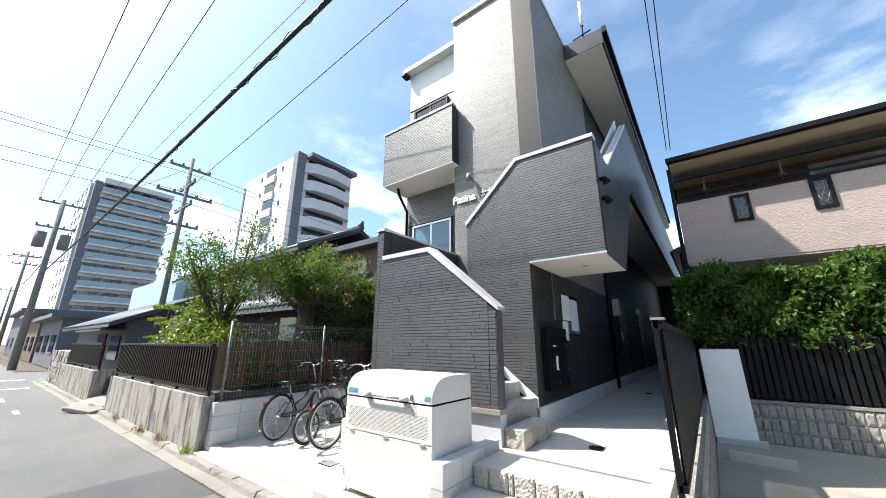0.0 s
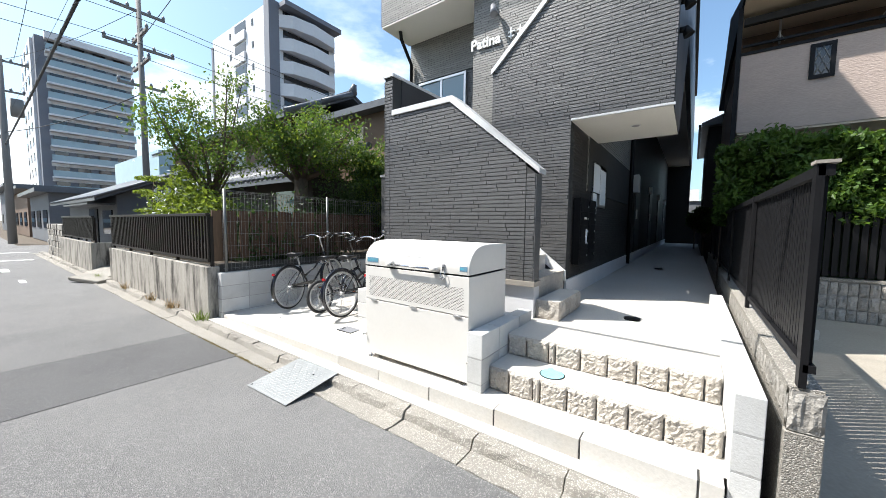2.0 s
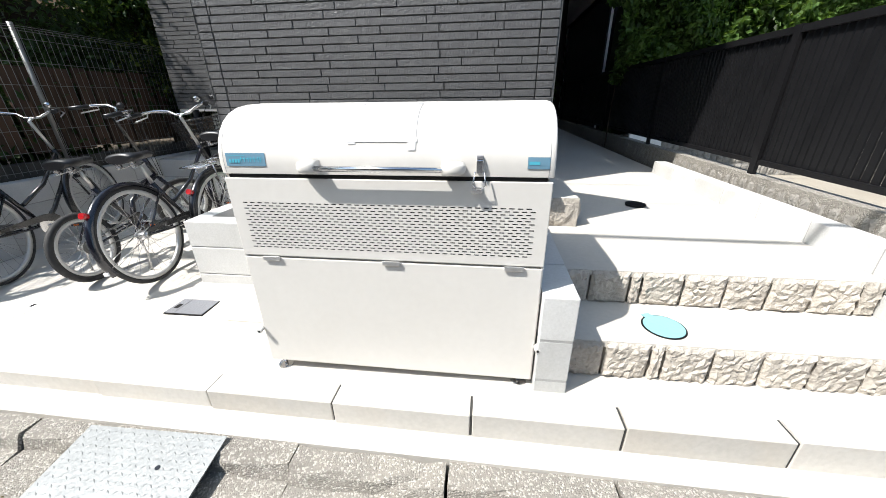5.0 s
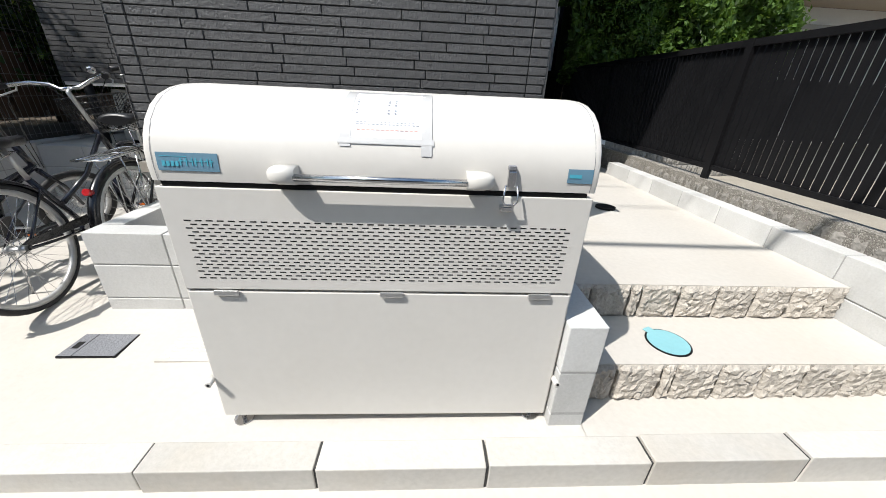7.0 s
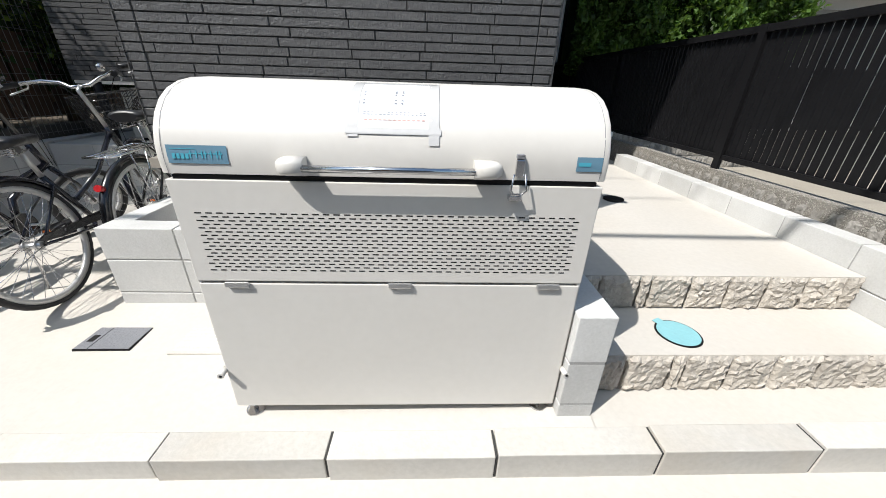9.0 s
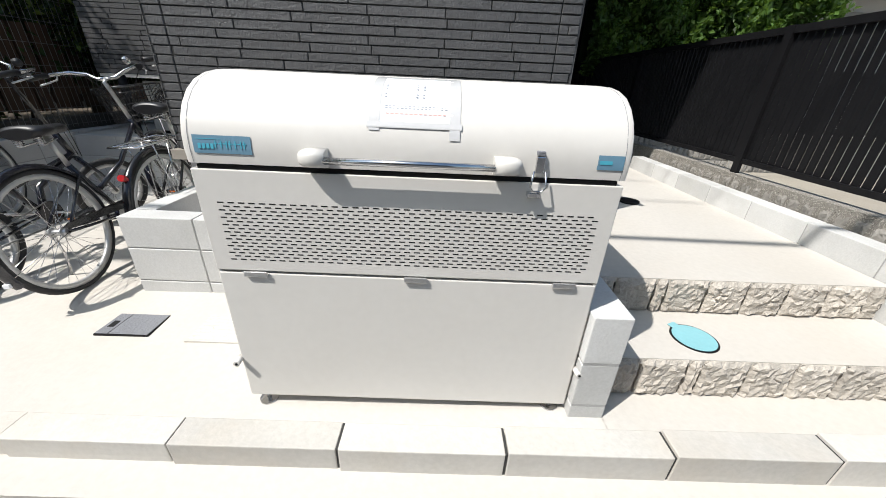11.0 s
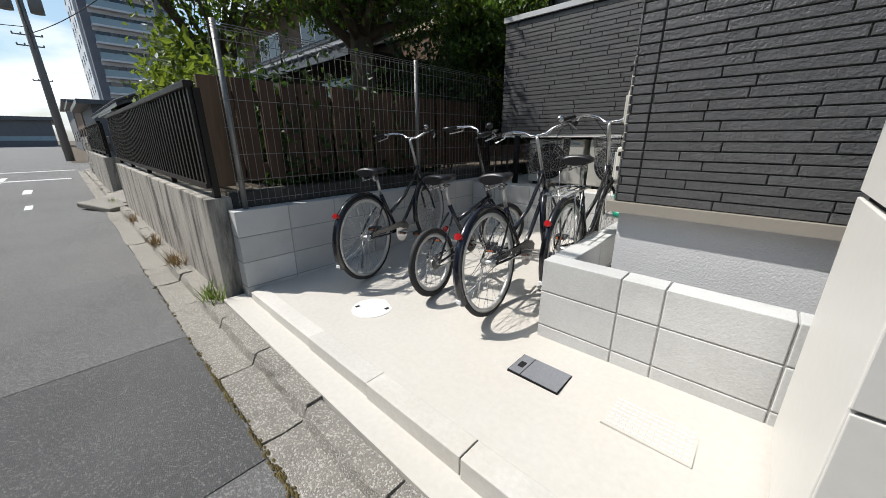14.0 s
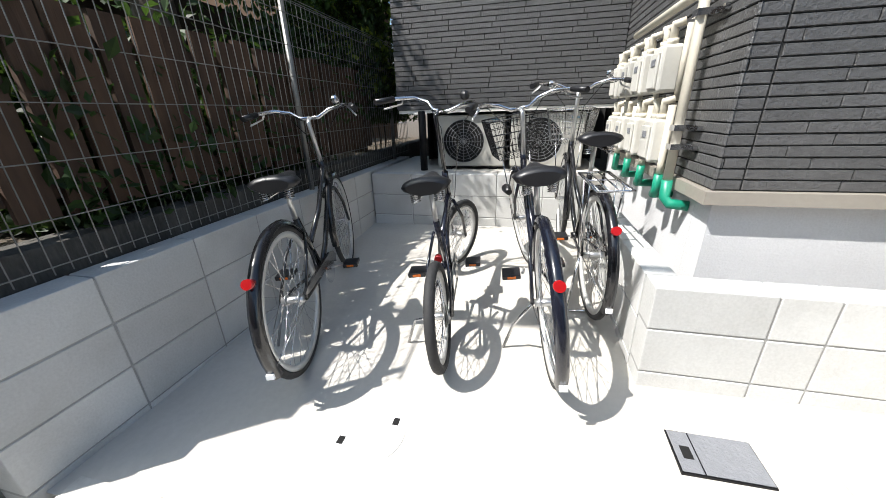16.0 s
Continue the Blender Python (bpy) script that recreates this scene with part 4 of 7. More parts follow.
def tree(name, label, at, height, spread, trunk_r, material, n_limbs, n_leaves, leaf, seed, low=0.45, lean=(0, 0), squash=0.7, material2=None):
    t = thing(name, label, "tree", at=at)
    r = random.Random(seed)
    top = Vector((lean[0], lean[1], height * low))
    bm = bmesh.new()
    pts = [Vector((0, 0, -0.1)), Vector((lean[0] * 0.3, lean[1] * 0.5, height * low * 0.5)), top]
    tube(bm, pts, [trunk_r * 1.2, trunk_r * 0.9, trunk_r * 0.75], 9)
    tips = []
    for k in range(n_limbs):
        a = k * 2.4 + r.uniform(-0.4, 0.4)
        el = r.uniform(0.25, 1.25)
        ln = spread * r.uniform(0.65, 1.05)
        d = Vector((math.cos(a) * math.cos(el), math.sin(a) * math.cos(el), math.sin(el) * squash * 1.25))
        start = pts[1].lerp(top, r.uniform(0.6, 1.0))
        mid = start + d * ln * 0.5 + Vector((r.uniform(-0.1, 0.1), r.uniform(-0.1, 0.1), 0.05))
        end = start + d * ln + Vector((0, 0, height * 0.08))
        tube(bm, [start, mid, end], [trunk_r * 0.5, trunk_r * 0.28, 0.006], 6)
        tips += [mid, end, mid.lerp(end, 0.5)]
        for j in range(4):
            s = mid.lerp(end, r.uniform(0, 0.9))
            e = s + Vector((r.gauss(0, 1), r.gauss(0, 1), r.gauss(0.3, 0.7))).normalized() * spread * r.uniform(0.2, 0.42)
            tube(bm, [s, s.lerp(e, 0.5) + Vector((0, 0, 0.03)), e], [trunk_r * 0.14, trunk_r * 0.09, 0.003], 4)
            tips += [e, s.lerp(e, 0.6)]
    part("trunk", bm, M_BARK, t)
    for mm, share, nm in ((material, 0.7, "crown"), (material2 or material, 0.3, "crown")):
        ps, ss = [], []
        for i in range(int(n_leaves * share)):
            c = r.choice(tips)
            g = Vector((r.gauss(0, 1), r.gauss(0, 1), r.gauss(0, 0.7))) * spread * 0.105
            ps.append(c + g)
            ss.append(leaf * r.uniform(0.6, 1.25))
        leaves_ob(nm, *leaf_cloud(ps, ss, r), mm, t)
    return t


tree("tree", "sparse garden tree with thin light-green branches", pose(-8.45, 3.26, 0.8), 3.5, 1.35, 0.075, M_LEAF, 13, 5200, 0.075, 5, low=0.36, lean=(-0.3, 0.1), squash=1.45, material2=M_LEAF2)
tree("tree", "dense round garden tree with dark glossy leaves", pose(-7.6, 4.66, 0.8), 3.4, 1.3, 0.17, M_LEAF, 15, 14000, 0.075, 8, low=0.55, squash=0.75, material2=M_LEAF2)
tree("tree", "shrubby tree leaning over the wire fence", pose(-6.9, 6.4, 0.8), 3.0, 1.25, 0.08, M_LEAF, 16, 13000, 0.085, 12, low=0.4, squash=0.9, material2=M_LEAF2)
tree("shrub", "flowering garden shrub with pale green leaves", pose(-8.7, 3.4, 0.8), 1.4, 0.6, 0.04, M_LEAF2, 12, 3200, 0.07, 15, low=0.25, squash=0.7)
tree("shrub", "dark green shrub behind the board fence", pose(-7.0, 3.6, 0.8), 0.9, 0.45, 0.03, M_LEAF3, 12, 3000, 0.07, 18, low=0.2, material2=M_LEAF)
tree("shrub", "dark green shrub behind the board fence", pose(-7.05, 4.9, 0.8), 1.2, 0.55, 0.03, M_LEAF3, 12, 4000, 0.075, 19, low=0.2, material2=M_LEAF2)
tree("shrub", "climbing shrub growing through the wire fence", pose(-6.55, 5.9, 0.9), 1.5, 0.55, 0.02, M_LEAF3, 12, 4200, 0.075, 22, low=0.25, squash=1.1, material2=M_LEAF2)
tree("shrub", "leafy garden shrub behind the railing", pose(-10.4, 3.3, 0.8), 1.5, 0.8, 0.03, M_LEAF2, 12, 3600, 0.075, 25, low=0.2)

rg = random.Random(55)
# these bushes take the darkened leaf colour in place of deep shade
for x, y, n in ((-6.75, 3.3, 5200), (-6.8, 4.3, 5200), (-6.8, 5.3, 6500), (-6.6, 6.4, 6500), (-7.6, 3.1, 2200)):
    bush = thing("bush", "tangled green bush pressed against the garden fence, leaves coloured for deep shade", "bush", "garden bushes")
    ps, ss = [], []
    for i in range(n):
        ps.append((x + rg.gauss(0, 0.16), max(y + rg.gauss(0, 0.36), 2.98 + rg.uniform(0, 0.12)), 0.85 + abs(rg.gauss(0, 0.55 if y > 5 else 0.36)) + (0.3 if y > 5 else 0.0)))
        ss.append(rg.uniform(0.045, 0.10))
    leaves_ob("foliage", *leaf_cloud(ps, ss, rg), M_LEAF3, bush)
    for s in (-0.25, 0.0, 0.24):
        bm = bmesh.new()
        tube(bm, [(x, y + s * 0.4, 0.5), (x + 0.03, y + s * 0.7, 0.95), (x - 0.02, y + s, 1.45)], [0.014, 0.011, 0.006], 6)
        part("stem", bm, M_BARK, bush)
yel = thing("bush", "yellow-green flowering bush behind the railing", "bush", "garden bushes")
ps, ss = [], []
for i in range(3800):
    c = rg.choice(((-9.3, 2.9, 1.75), (-8.7, 2.9, 1.95), (-10.2, 3.0, 1.7), (-9.1, 3.0, 2.25), (-8.0, 2.9, 1.75), (-7.4, 2.9, 1.65)))
    ps.append((c[0] + rg.gauss(0, 0.22), max(2.56, c[1] + rg.gauss(0, 0.15)), c[2] + rg.gauss(0, 0.17)))
    ss.append(rg.uniform(0.05, 0.12))
leaves_ob("foliage", *leaf_cloud(ps, ss, rg), M_LEAF2, yel)
ps, ss = [], []
for i in range(60):
    ps.append((-9.3 + rg.gauss(0, 0.5), 2.72 + rg.gauss(0, 0.06), 1.9 + rg.gauss(0, 0.22)))
    ss.append(rg.uniform(0.06, 0.1))
leaves_ob("blossom", *leaf_cloud(ps, ss, rg), M_PAPER, yel)
pine = thing("pine", "clipped garden pine with flat green tiers", "tree", at=pose(-13.4, 3.6, 0.3))
bm = bmesh.new()
tube(bm, [(0, 0, 0), (0.15, 0, 0.8), (0.0, 0, 1.6), (0.2, 0, 2.3)], [0.08, 0.07, 0.05, 0.03], 7)
part("trunk", bm, M_BARK, pine)
for cx, cz, w in ((0.1, 2.35, 0.5), (-0.55, 2.0, 0.4), (0.5, 1.85, 0.45), (-0.4, 1.45, 0.45), (0.3, 1.3, 0.5)):
    ps, ss = [], []
    for i in range(700):
        a, r = rg.uniform(0, 6.28), math.sqrt(rg.random()) * w
        ps.append((cx + r * math.cos(a), r * math.sin(a) * 0.8, cz + rg.uniform(0, 0.13) * (1 - r / w * 0.6)))
        ss.append(rg.uniform(0.05, 0.09))
    leaves_ob("tier", *leaf_cloud(ps, ss, rg), M_LEAF2, pine)

# hedge
hedge = tagged(new("hedge"), "tall glossy green hedge overhanging the black fence", "hedge")
# solid dark box added behind the leaves as the hedge's inner shade
boxes("shade_core", M_LEAF3, hedge, (-0.22, 3.05, 8.02, 8.75, 0.1, 2.72))
rg = random.Random(40)
ps, ss = [], []
for i in range(19000):
    u = rg.random()
    x = rg.uniform(-0.42, 3.15)
    swell = 0.09 * math.sin(x * 3.1 + 0.6) + 0.06 * math.sin(x * 7.3)
    if u < 0.78:
        z = rg.uniform(1.58, 2.86)
        lump = 0.07 * math.sin(x * 5.2 + z * 6.1) + 0.05 * math.sin(x * 11.0 - z * 9.0)
        ps.append((x, 7.80 - abs(rg.gauss(0, 0.09)) + lump + (0.12 if z < 1.75 else 0.0) * rg.random(), z + swell * 0.5))
    else:
        ps.append((x, rg.uniform(7.75, 8.7), 2.80 + swell + abs(rg.gauss(0, 0.07))))
    ss.append(rg.uniform(0.06, 0.125))
leaves_ob("leaves", *leaf_cloud(ps, ss, rg), M_HEDGE, hedge)["kind"] = "stuff"
bm = bmesh.new()
for k in range(18):
    x = -0.3 + 0.19 * k
    tube(bm, [(x, 7.98, 0.2), (x + rg.gauss(0, 0.05), 7.95, 1.2), (x + rg.gauss(0, 0.1), 7.9, 2.3)], [0.014, 0.01, 0.005], 5)
part("stems", bm, M_BARK, hedge)["kind"] = "stuff"

# ---- house behind the hedge ----
house = thing("house", "two-storey house with a beige-pink balcony and dark eaves", "house")
HY = 9.0
boxes("lower_wall", M_WHITE, house, (0.0, 12, 9.9, 14, 0, 3.235), label="pale lower wall")
# added dark sheet stands in for deep shade on the pale side wall
boxes("side_shade_sheet", M_PASSAGE, house, (-0.03, -0.002, 9.9, 14, 0, 3.235))
boxes("window_sill", M_TRIM, house, (4.9, 6.0, 9.80, 9.899, 2.84, 2.92), (4.95, 5.01, 9.85, 9.899, 2.921, 3.2))
boxes("wall", M_PINKSIDING, house, (-0.12, 12, HY, HY + 0.14, 3.28, 4.68), (-0.12, 0.02, HY + 0.141, 14, 3.28, 4.68), label="beige-pink siding balcony front")
boxes("soffit", M_CREAM, house, (-0.1, 12, HY + 0.01, 9.9, 3.24, 3.275))
boxes("handrail", M_DARKMETAL, house, (-0.14, 12, HY - 0.02, HY + 0.16, 4.682, 4.73), (-0.10, 12, HY + 0.05, HY + 0.09, 4.85, 4.89))
boxes("upper_wall", M_BROWNWALL, house, (-0.1, 12, 10.25, 14, 3.28, 5.499))
bm = bmesh.new()
prism(bm, [(HY - 0.35, 5.54), (HY - 0.35, 5.64), (12.5, 7.0), (16, 5.65), (16, 5.54)], "x", -0.16, 12.4)
part("roof", bm, M_DARKMETAL, house, "dark metal roof with a deep eave")
boxes("eave_soffit", M_CREAM, house, (-0.13, 12.3, HY - 0.3, 10.24, 5.50, 5.538), label="cream eave soffit")
boxes("eave_gutter", M_DARKMETAL, house, (-0.18, 12.4, HY - 0.46, HY - 0.352, 5.53, 5.63))
boxes("downpipe", M_DARKMETAL, house, (-0.20, -0.13, HY - 0.06, HY + 0.01, 0.2, 5.53))
boxes("beam", M_BROWNFENCE, house, (-0.1, 12, HY + 0.02, HY + 0.12, 5.24, 5.36))
for x0, x1, z0, z1 in ((0.79, 1.10, 4.05, 4.63), (1.97, 2.27, 4.05, 4.67), (5.0, 5.3, 4.05, 4.67)):
    w = boxes("window", M_DARKMETAL, house, (x0, x1, HY - 0.03, HY - 0.001, z0, z0 + 0.06), (x0, x1, HY - 0.03, HY - 0.001, z1 - 0.06, z1), (x0, x0 + 0.06, HY - 0.03, HY - 0.001, z0 + 0.06, z1 - 0.06), (x1 - 0.06, x1, HY - 0.03, HY - 0.001, z0 + 0.06, z1 - 0.06), label="small dark window with a lattice")
    boxes("pane", M_WINDARK, w, (x0 + 0.06, x1 - 0.06, HY - 0.012, HY - 0.002, z0 + 0.06, z1 - 0.06))
    bm = bmesh.new()
    cx, cz, hw, hh = (x0 + x1) / 2, (z0 + z1) / 2, (x1 - x0) / 2 - 0.06, (z1 - z0) / 2 - 0.06
    for s in (-1, 1):
        tube(bm, [(cx - hw, HY - 0.018, cz - s * hh), (cx + hw, HY - 0.018, cz + s * hh)], 0.007, 5)
        tube(bm, [(cx - hw, HY - 0.018, cz + s * hh * 0.0), (cx, HY - 0.018, cz + s * hh)], 0.007, 5)
        tube(bm, [(cx, HY - 0.018, cz + s * hh), (cx + hw, HY - 0.018, cz)], 0.007, 5)
    part("lattice", bm, M_GALV, w)
w = boxes("sliding_window", M_ALU, house, (2.3, 2.36, 10.2, 10.24, 3.6, 5.4), (4.7, 4.76, 10.2, 10.24, 3.6, 5.4), (2.36, 4.7, 10.2, 10.24, 5.34, 5.4), (3.5, 3.55, 10.2, 10.24, 3.6, 5.34), label="sliding window with a pale curtain")
boxes("pane", M_CURTAIN, w, (2.36, 3.5, 10.22, 10.235, 3.6, 5.34))
boxes("pane", M_CURTAIN, w, (3.55, 4.7, 10.22, 10.235, 3.6, 5.34))
for x in (0.45, 1.75):
    bm = bmesh.new()
    tube(bm, [(x, HY + 0.5, 5.50), (x, HY + 0.5, 4.95)], 0.018, 8)
    tube(bm, [(x - 0.08, HY + 0.5, 5.0), (x, HY + 0.5, 5.15), (x + 0.08, HY + 0.5, 5.0)], 0.012, 6)
    part("drying_pole_hanger", bm, M_ALU, house)
pale = thing("house", "pale rendered house far along the passage", "house")
boxes("wall", M_WHITE, pale, (0.2, 5.5, 14.6, 20, 0, 6.2))
boxes("roof", M_DARKMETAL, pale, (0.7, 5.7, 14.3, 20.2, 6.21, 6.4))
boxes("window", M_TRIM, pale, (1.2, 2.4, 14.55, 14.599, 2.6, 3.6))


# ---- unseen plain houses behind the walker, added across the road to dim sky light ----
for x0, x1, h, mm, lb in ((-26, -14, 6.4, M_GREYWALL, "unseen plain grey house added across the road to block sky light"), (-13.4, -3.0, 6.8, M_BROWNWALL, "unseen plain brown house added across the road to block sky light"), (-2.4, 8.5, 6.2, M_GREYWALL, "unseen plain grey house added across the road to block sky light")):
    hh = thing("house", lb, "house", "houses across the road")
    boxes("wall", mm, hh, (x0, x1, -15, -6.2, 0, h))
    boxes("roof", M_TILE, hh, (x0 - 0.3, x1 + 0.3, -15.4, -5.9, h + 0.001, h + 0.3))
far = thing("house", "white house wall far beyond the passage", "house")
boxes("wall", M_WHITE, far, (-1.15, -0.45, 29.9, 34, 3.3, 4.1))
boxes("lower_wall", M_GREYWALL, far, (-2.6, 3.2, 30, 34, 0.0, 3.299))

# ---- end of the side passage ----
rear = thing("house", "dark brown house behind the neighbouring garden", "house")
boxes("wall", M_PASSAGE, rear, (-0.42, 6, 15.6, 22, 0, 4.95))
bm = bmesh.new()
prism(bm, [(-0.62, 4.95), (-0.62, 5.05), (2.8, 6.4), (6.2, 5.05), (6.2, 4.95)], "y", 15.3, 22.3)
part("roof", bm, M_TILE, rear, "grey tiled roof")
boxes("gutter", M_DARKMETAL, rear, (-0.70, -0.625, 15.3, 22.3, 4.93, 5.0))
# both evergreens carry the passage's shade in their leaf colour
tree("shrub", "slender evergreen at the end of the passage, crown darkened for shade", pose(-0.62, 18.3, 0.5), 3.6, 0.42, 0.03, M_LEAF3, 12, 3600, 0.08, 71, low=0.25, squash=1.5, material2=M_LEAF)
tree("shrub", "slender evergreen beside the passage, crown darkened for shade", pose(-0.40, 14.4, 0.3), 3.9, 0.40, 0.03, M_LEAF3, 12, 3600, 0.08, 74, low=0.25, squash=1.5, material2=M_LEAF)

# ---- refuse box ----
refuse = thing("refuse_box", "ivory steel refuse box with a curved lid, on the kerbside floor", "refuse box")
BX0, BX1, BY0, BY1 = -3.275, -2.082, 2.632, 3.28
bm = bmesh.new()
box(bm, BX0 + 0.012, BX1 - 0.012, BY0 + 0.016, BY1, 0.222, 1.07)
part("body", bm, M_BOX, refuse)
boxes("side_panel", M_BOX, refuse, (BX0, BX0 + 0.0115, BY0 + 0.004, BY1, 0.222, 1.075), bevel=0.003)
boxes("side_panel", M_BOX, refuse, (BX1 - 0.0115, BX1, BY0 + 0.004, BY1, 0.222, 1.075), bevel=0.003)
upper = boxes("vent_panel", M_BOX, refuse, (BX0 + 0.001, BX1 - 0.001, BY0, BY0 + 0.0155, 0.762, 1.076), bevel=0.003)
flap = boxes("flap_door", M_BOX, refuse, (BX0 + 0.004, BX1 - 0.004, BY0 + 0.001, BY0 + 0.0155, 0.224, 0.753), bevel=0.003)
# black block in the gap paints the shade between lid and body
boxes("gap_shade_fill", M_HOLE, refuse, (BX0 + 0.02, BX1 - 0.02, BY0 + 0.005, BY1 - 0.02, 1.0705, 1.088))
bm = bmesh.new()
for r in range(17):
    z = 0.800 + 0.0113 * r
    n = 37
    for k in range(n):
        x = -3.222 + 1.088 * (k + (0.5 if r % 2 else 0.0)) / n
        box(bm, x, x + 0.018, BY0 - 0.0006, BY0 + 0.001, z, z + 0.0034)
part("perforation", bm, M_HOLE, upper, "rows of dark vent slots")["kind"] = "stuff"
for x in (-3.153, -2.657, -2.19):
    h = boxes("hinge", M_ALU, flap, (x - 0.036, x + 0.036, BY0 - 0.010, BY0 - 0.0005, 0.745, 0.762), bevel=0.002)
for x in (BX0 - 0.004, BX1 + 0.004):
    bm = bmesh.new()
    tube(bm, [(x, BY0 + 0.01, 0.40), (x + 0.004, BY0 - 0.03, 0.402)], 0.011, 12)
    peg = part("stop_peg", bm, M_BOX, refuse)
    bm = bmesh.new()
    tube(bm, [(x + 0.004, BY0 - 0.0302, 0.402), (x + 0.004, BY0 - 0.0318, 0.402)], 0.005, 10)
    part("screw", bm, M_HOLE, peg)
for x, y in ((BX0 + 0.05, BY0 + 0.05), (BX1 - 0.05, BY0 + 0.05), (BX0 + 0.05, BY1 - 0.05), (BX1 - 0.05, BY1 - 0.05)):
    bm = bmesh.new()
    fz = floor_z(x, y)
    tube(bm, [(x, y - 0.02, fz), (x, y - 0.02, fz + 0.008)], 0.034, 16)
    tube(bm, [(x, y - 0.02, fz + 0.008), (x, y - 0.02, 0.224)], 0.008, 8)
    part("foot", bm, M_STEEL, refuse)
LID = [(2.632, 1.092), (2.629, 1.13), (2.633, 1.168), (2.645, 1.205), (2.666, 1.240), (2.697, 1.272), (2.737, 1.297), (2.789, 1.314), (2.85, 1.323), (2.95, 1.327), (3.10, 1.326), (3.275, 1.318)]


def lid_strip(bm, x0, x1, lo, hi, lift, steps=12):
    """A skin on the lid's curve between two lengths along it."""
    cum = [0.0]
    for a, b in zip(LID, LID[1:]):
        cum.append(cum[-1] + math.hypot(b[0] - a[0], b[1] - a[1]))

    def at(s):
        for i in range(len(LID) - 1):
            if s <= cum[i + 1] or i == len(LID) - 2:
                f = (s - cum[i]) / (cum[i + 1] - cum[i])
                y, z = LID[i][0] + f * (LID[i + 1][0] - LID[i][0]), LID[i][1] + f * (LID[i + 1][1] - LID[i][1])
                dy, dz = LID[i + 1][0] - LID[i][0], LID[i + 1][1] - LID[i][1]
                ln = math.hypot(dy, dz)
                return y - dz / ln * lift, z + dy / ln * lift
    rows = [[bm.verts.new((x, *at(lo + (hi - lo) * k / steps))) for x in (x0, x1)] for k in range(steps + 1)]
    for a, b in zip(rows, rows[1:]):
        f = bm.faces.new((a[0], a[1], b[1], b[0]))
        f.smooth = True


def lid_shell(x0, x1):
    """The lid's closed profile run from end to end, its last few millimetres drawn in to a rounded edge."""
    outer = LID + [(3.275, 1.092)]
    cy, cz = 2.95, 1.20
    bm = bmesh.new()
    rings = []
    for x, inset in ((x0, 0.008), (x0 + 0.002, 0.003), (x0 + 0.006, 0.0), (x0 + 0.02, 0.0), (x1 - 0.02, 0.0), (x1 - 0.006, 0.0), (x1 - 0.002, 0.003), (x1, 0.008)):
        ring = []
        for y, z in outer:
            ln = math.hypot(y - cy, z - cz)
            ring.append(bm.verts.new((x, y - (y - cy) / ln * inset, max(1.092, z - (z - cz) / ln * inset))))
        rings.append(ring)
    n = len(outer)
    for p, q in zip(rings, rings[1:]):
        for i in range(n):
            f = bm.faces.new((p[i], p[(i + 1) % n], q[(i + 1) % n], q[i]))
            f.smooth = i < n - 2
    bm.faces.new(rings[0])
    bm.faces.new(rings[-1][::-1])
    bmesh.ops.recalc_face_normals(bm, faces=bm.faces[:])
    for e in bm.edges:
        if len(e.link_faces) == 2 and e.calc_face_angle(0) > 0.9:
            e.smooth = False
    return bm


lid = part("lid", lid_shell(BX0 - 0.001, BX1 + 0.001), M_BOX, refuse, "rounded ivory lid")
for x0, x1 in ((BX0 + 0.018, BX0 + 0.0195), (BX1 - 0.0195, BX1 - 0.018)):
    bm = bmesh.new()
    lid_strip(bm, x0, x1, 0.0, 0.62, 0.0012, 24)
    part("seam", bm, M_HATCH, lid)
bm = bmesh.new()
lid_strip(bm, -3.245, -3.093, 0.028, 0.074, 0.002, 3)
badge = part("badge", bm, M_BLUEBADGE, lid, "blue maker badge with cyan marks")
bm = bmesh.new()
for k in range(7):
    x = -3.19 + 0.0125 * k
    lid_strip(bm, x, x + 0.010, 0.052, 0.055, 0.0032, 1)
    lid_strip(bm, x + 0.003 + 0.002 * (k % 3), x + 0.006 + 0.002 * (k % 3), 0.042, 0.061, 0.0033, 1)
for k in range(4):
    lid_strip(bm, -3.232 + 0.011 * k, -3.224 + 0.011 * k, 0.040, 0.053, 0.0032, 1)
lid_strip(bm, -3.236, -3.17, 0.064, 0.0655, 0.0032, 1)
part("mark", bm, M_CYAN, badge)
bm = bmesh.new()
lid_strip(bm, -2.172, -2.101, 0.028, 0.066, 0.002, 3)
badge2 = part("badge", bm, M_BLUEBADGE, lid, "small blue badge")
bm = bmesh.new()
lid_strip(bm, -2.167, -2.133, 0.042, 0.052, 0.0032, 1)
part("mark", bm, M_CYAN, badge2)
for a, b in ((-2.968, -2.892), (-2.375, -2.452)):
    bm = bmesh.new()
    rings = []
    for u, f in ((0.0, 0.35), (0.03, 0.55), (0.1, 0.76), (0.22, 0.91), (0.4, 1.0), (1.0, 1.0)):
        rings.append([bm.verts.new((a + (b - a) * u, 2.630 - 0.046 * f * max(0.0, math.sin(th)) ** 0.6, 1.121 + 0.024 * f * math.copysign(abs(math.cos(th)) ** 0.6, math.cos(th)))) for th in (math.pi * q / 10 for q in range(11))])
    for p, q in zip(rings, rings[1:]):
        for i in range(11):
            j = (i + 1) % 11
            bm.faces.new((p[i], p[j], q[j], q[i])).smooth = i < 10
    bm.faces.new(rings[0])
    bm.faces.new(rings[-1][::-1])
    bmesh.ops.recalc_face_normals(bm, faces=bm.faces[:])
    part("handle_bracket", bm, M_BOX, lid)
bm = bmesh.new()
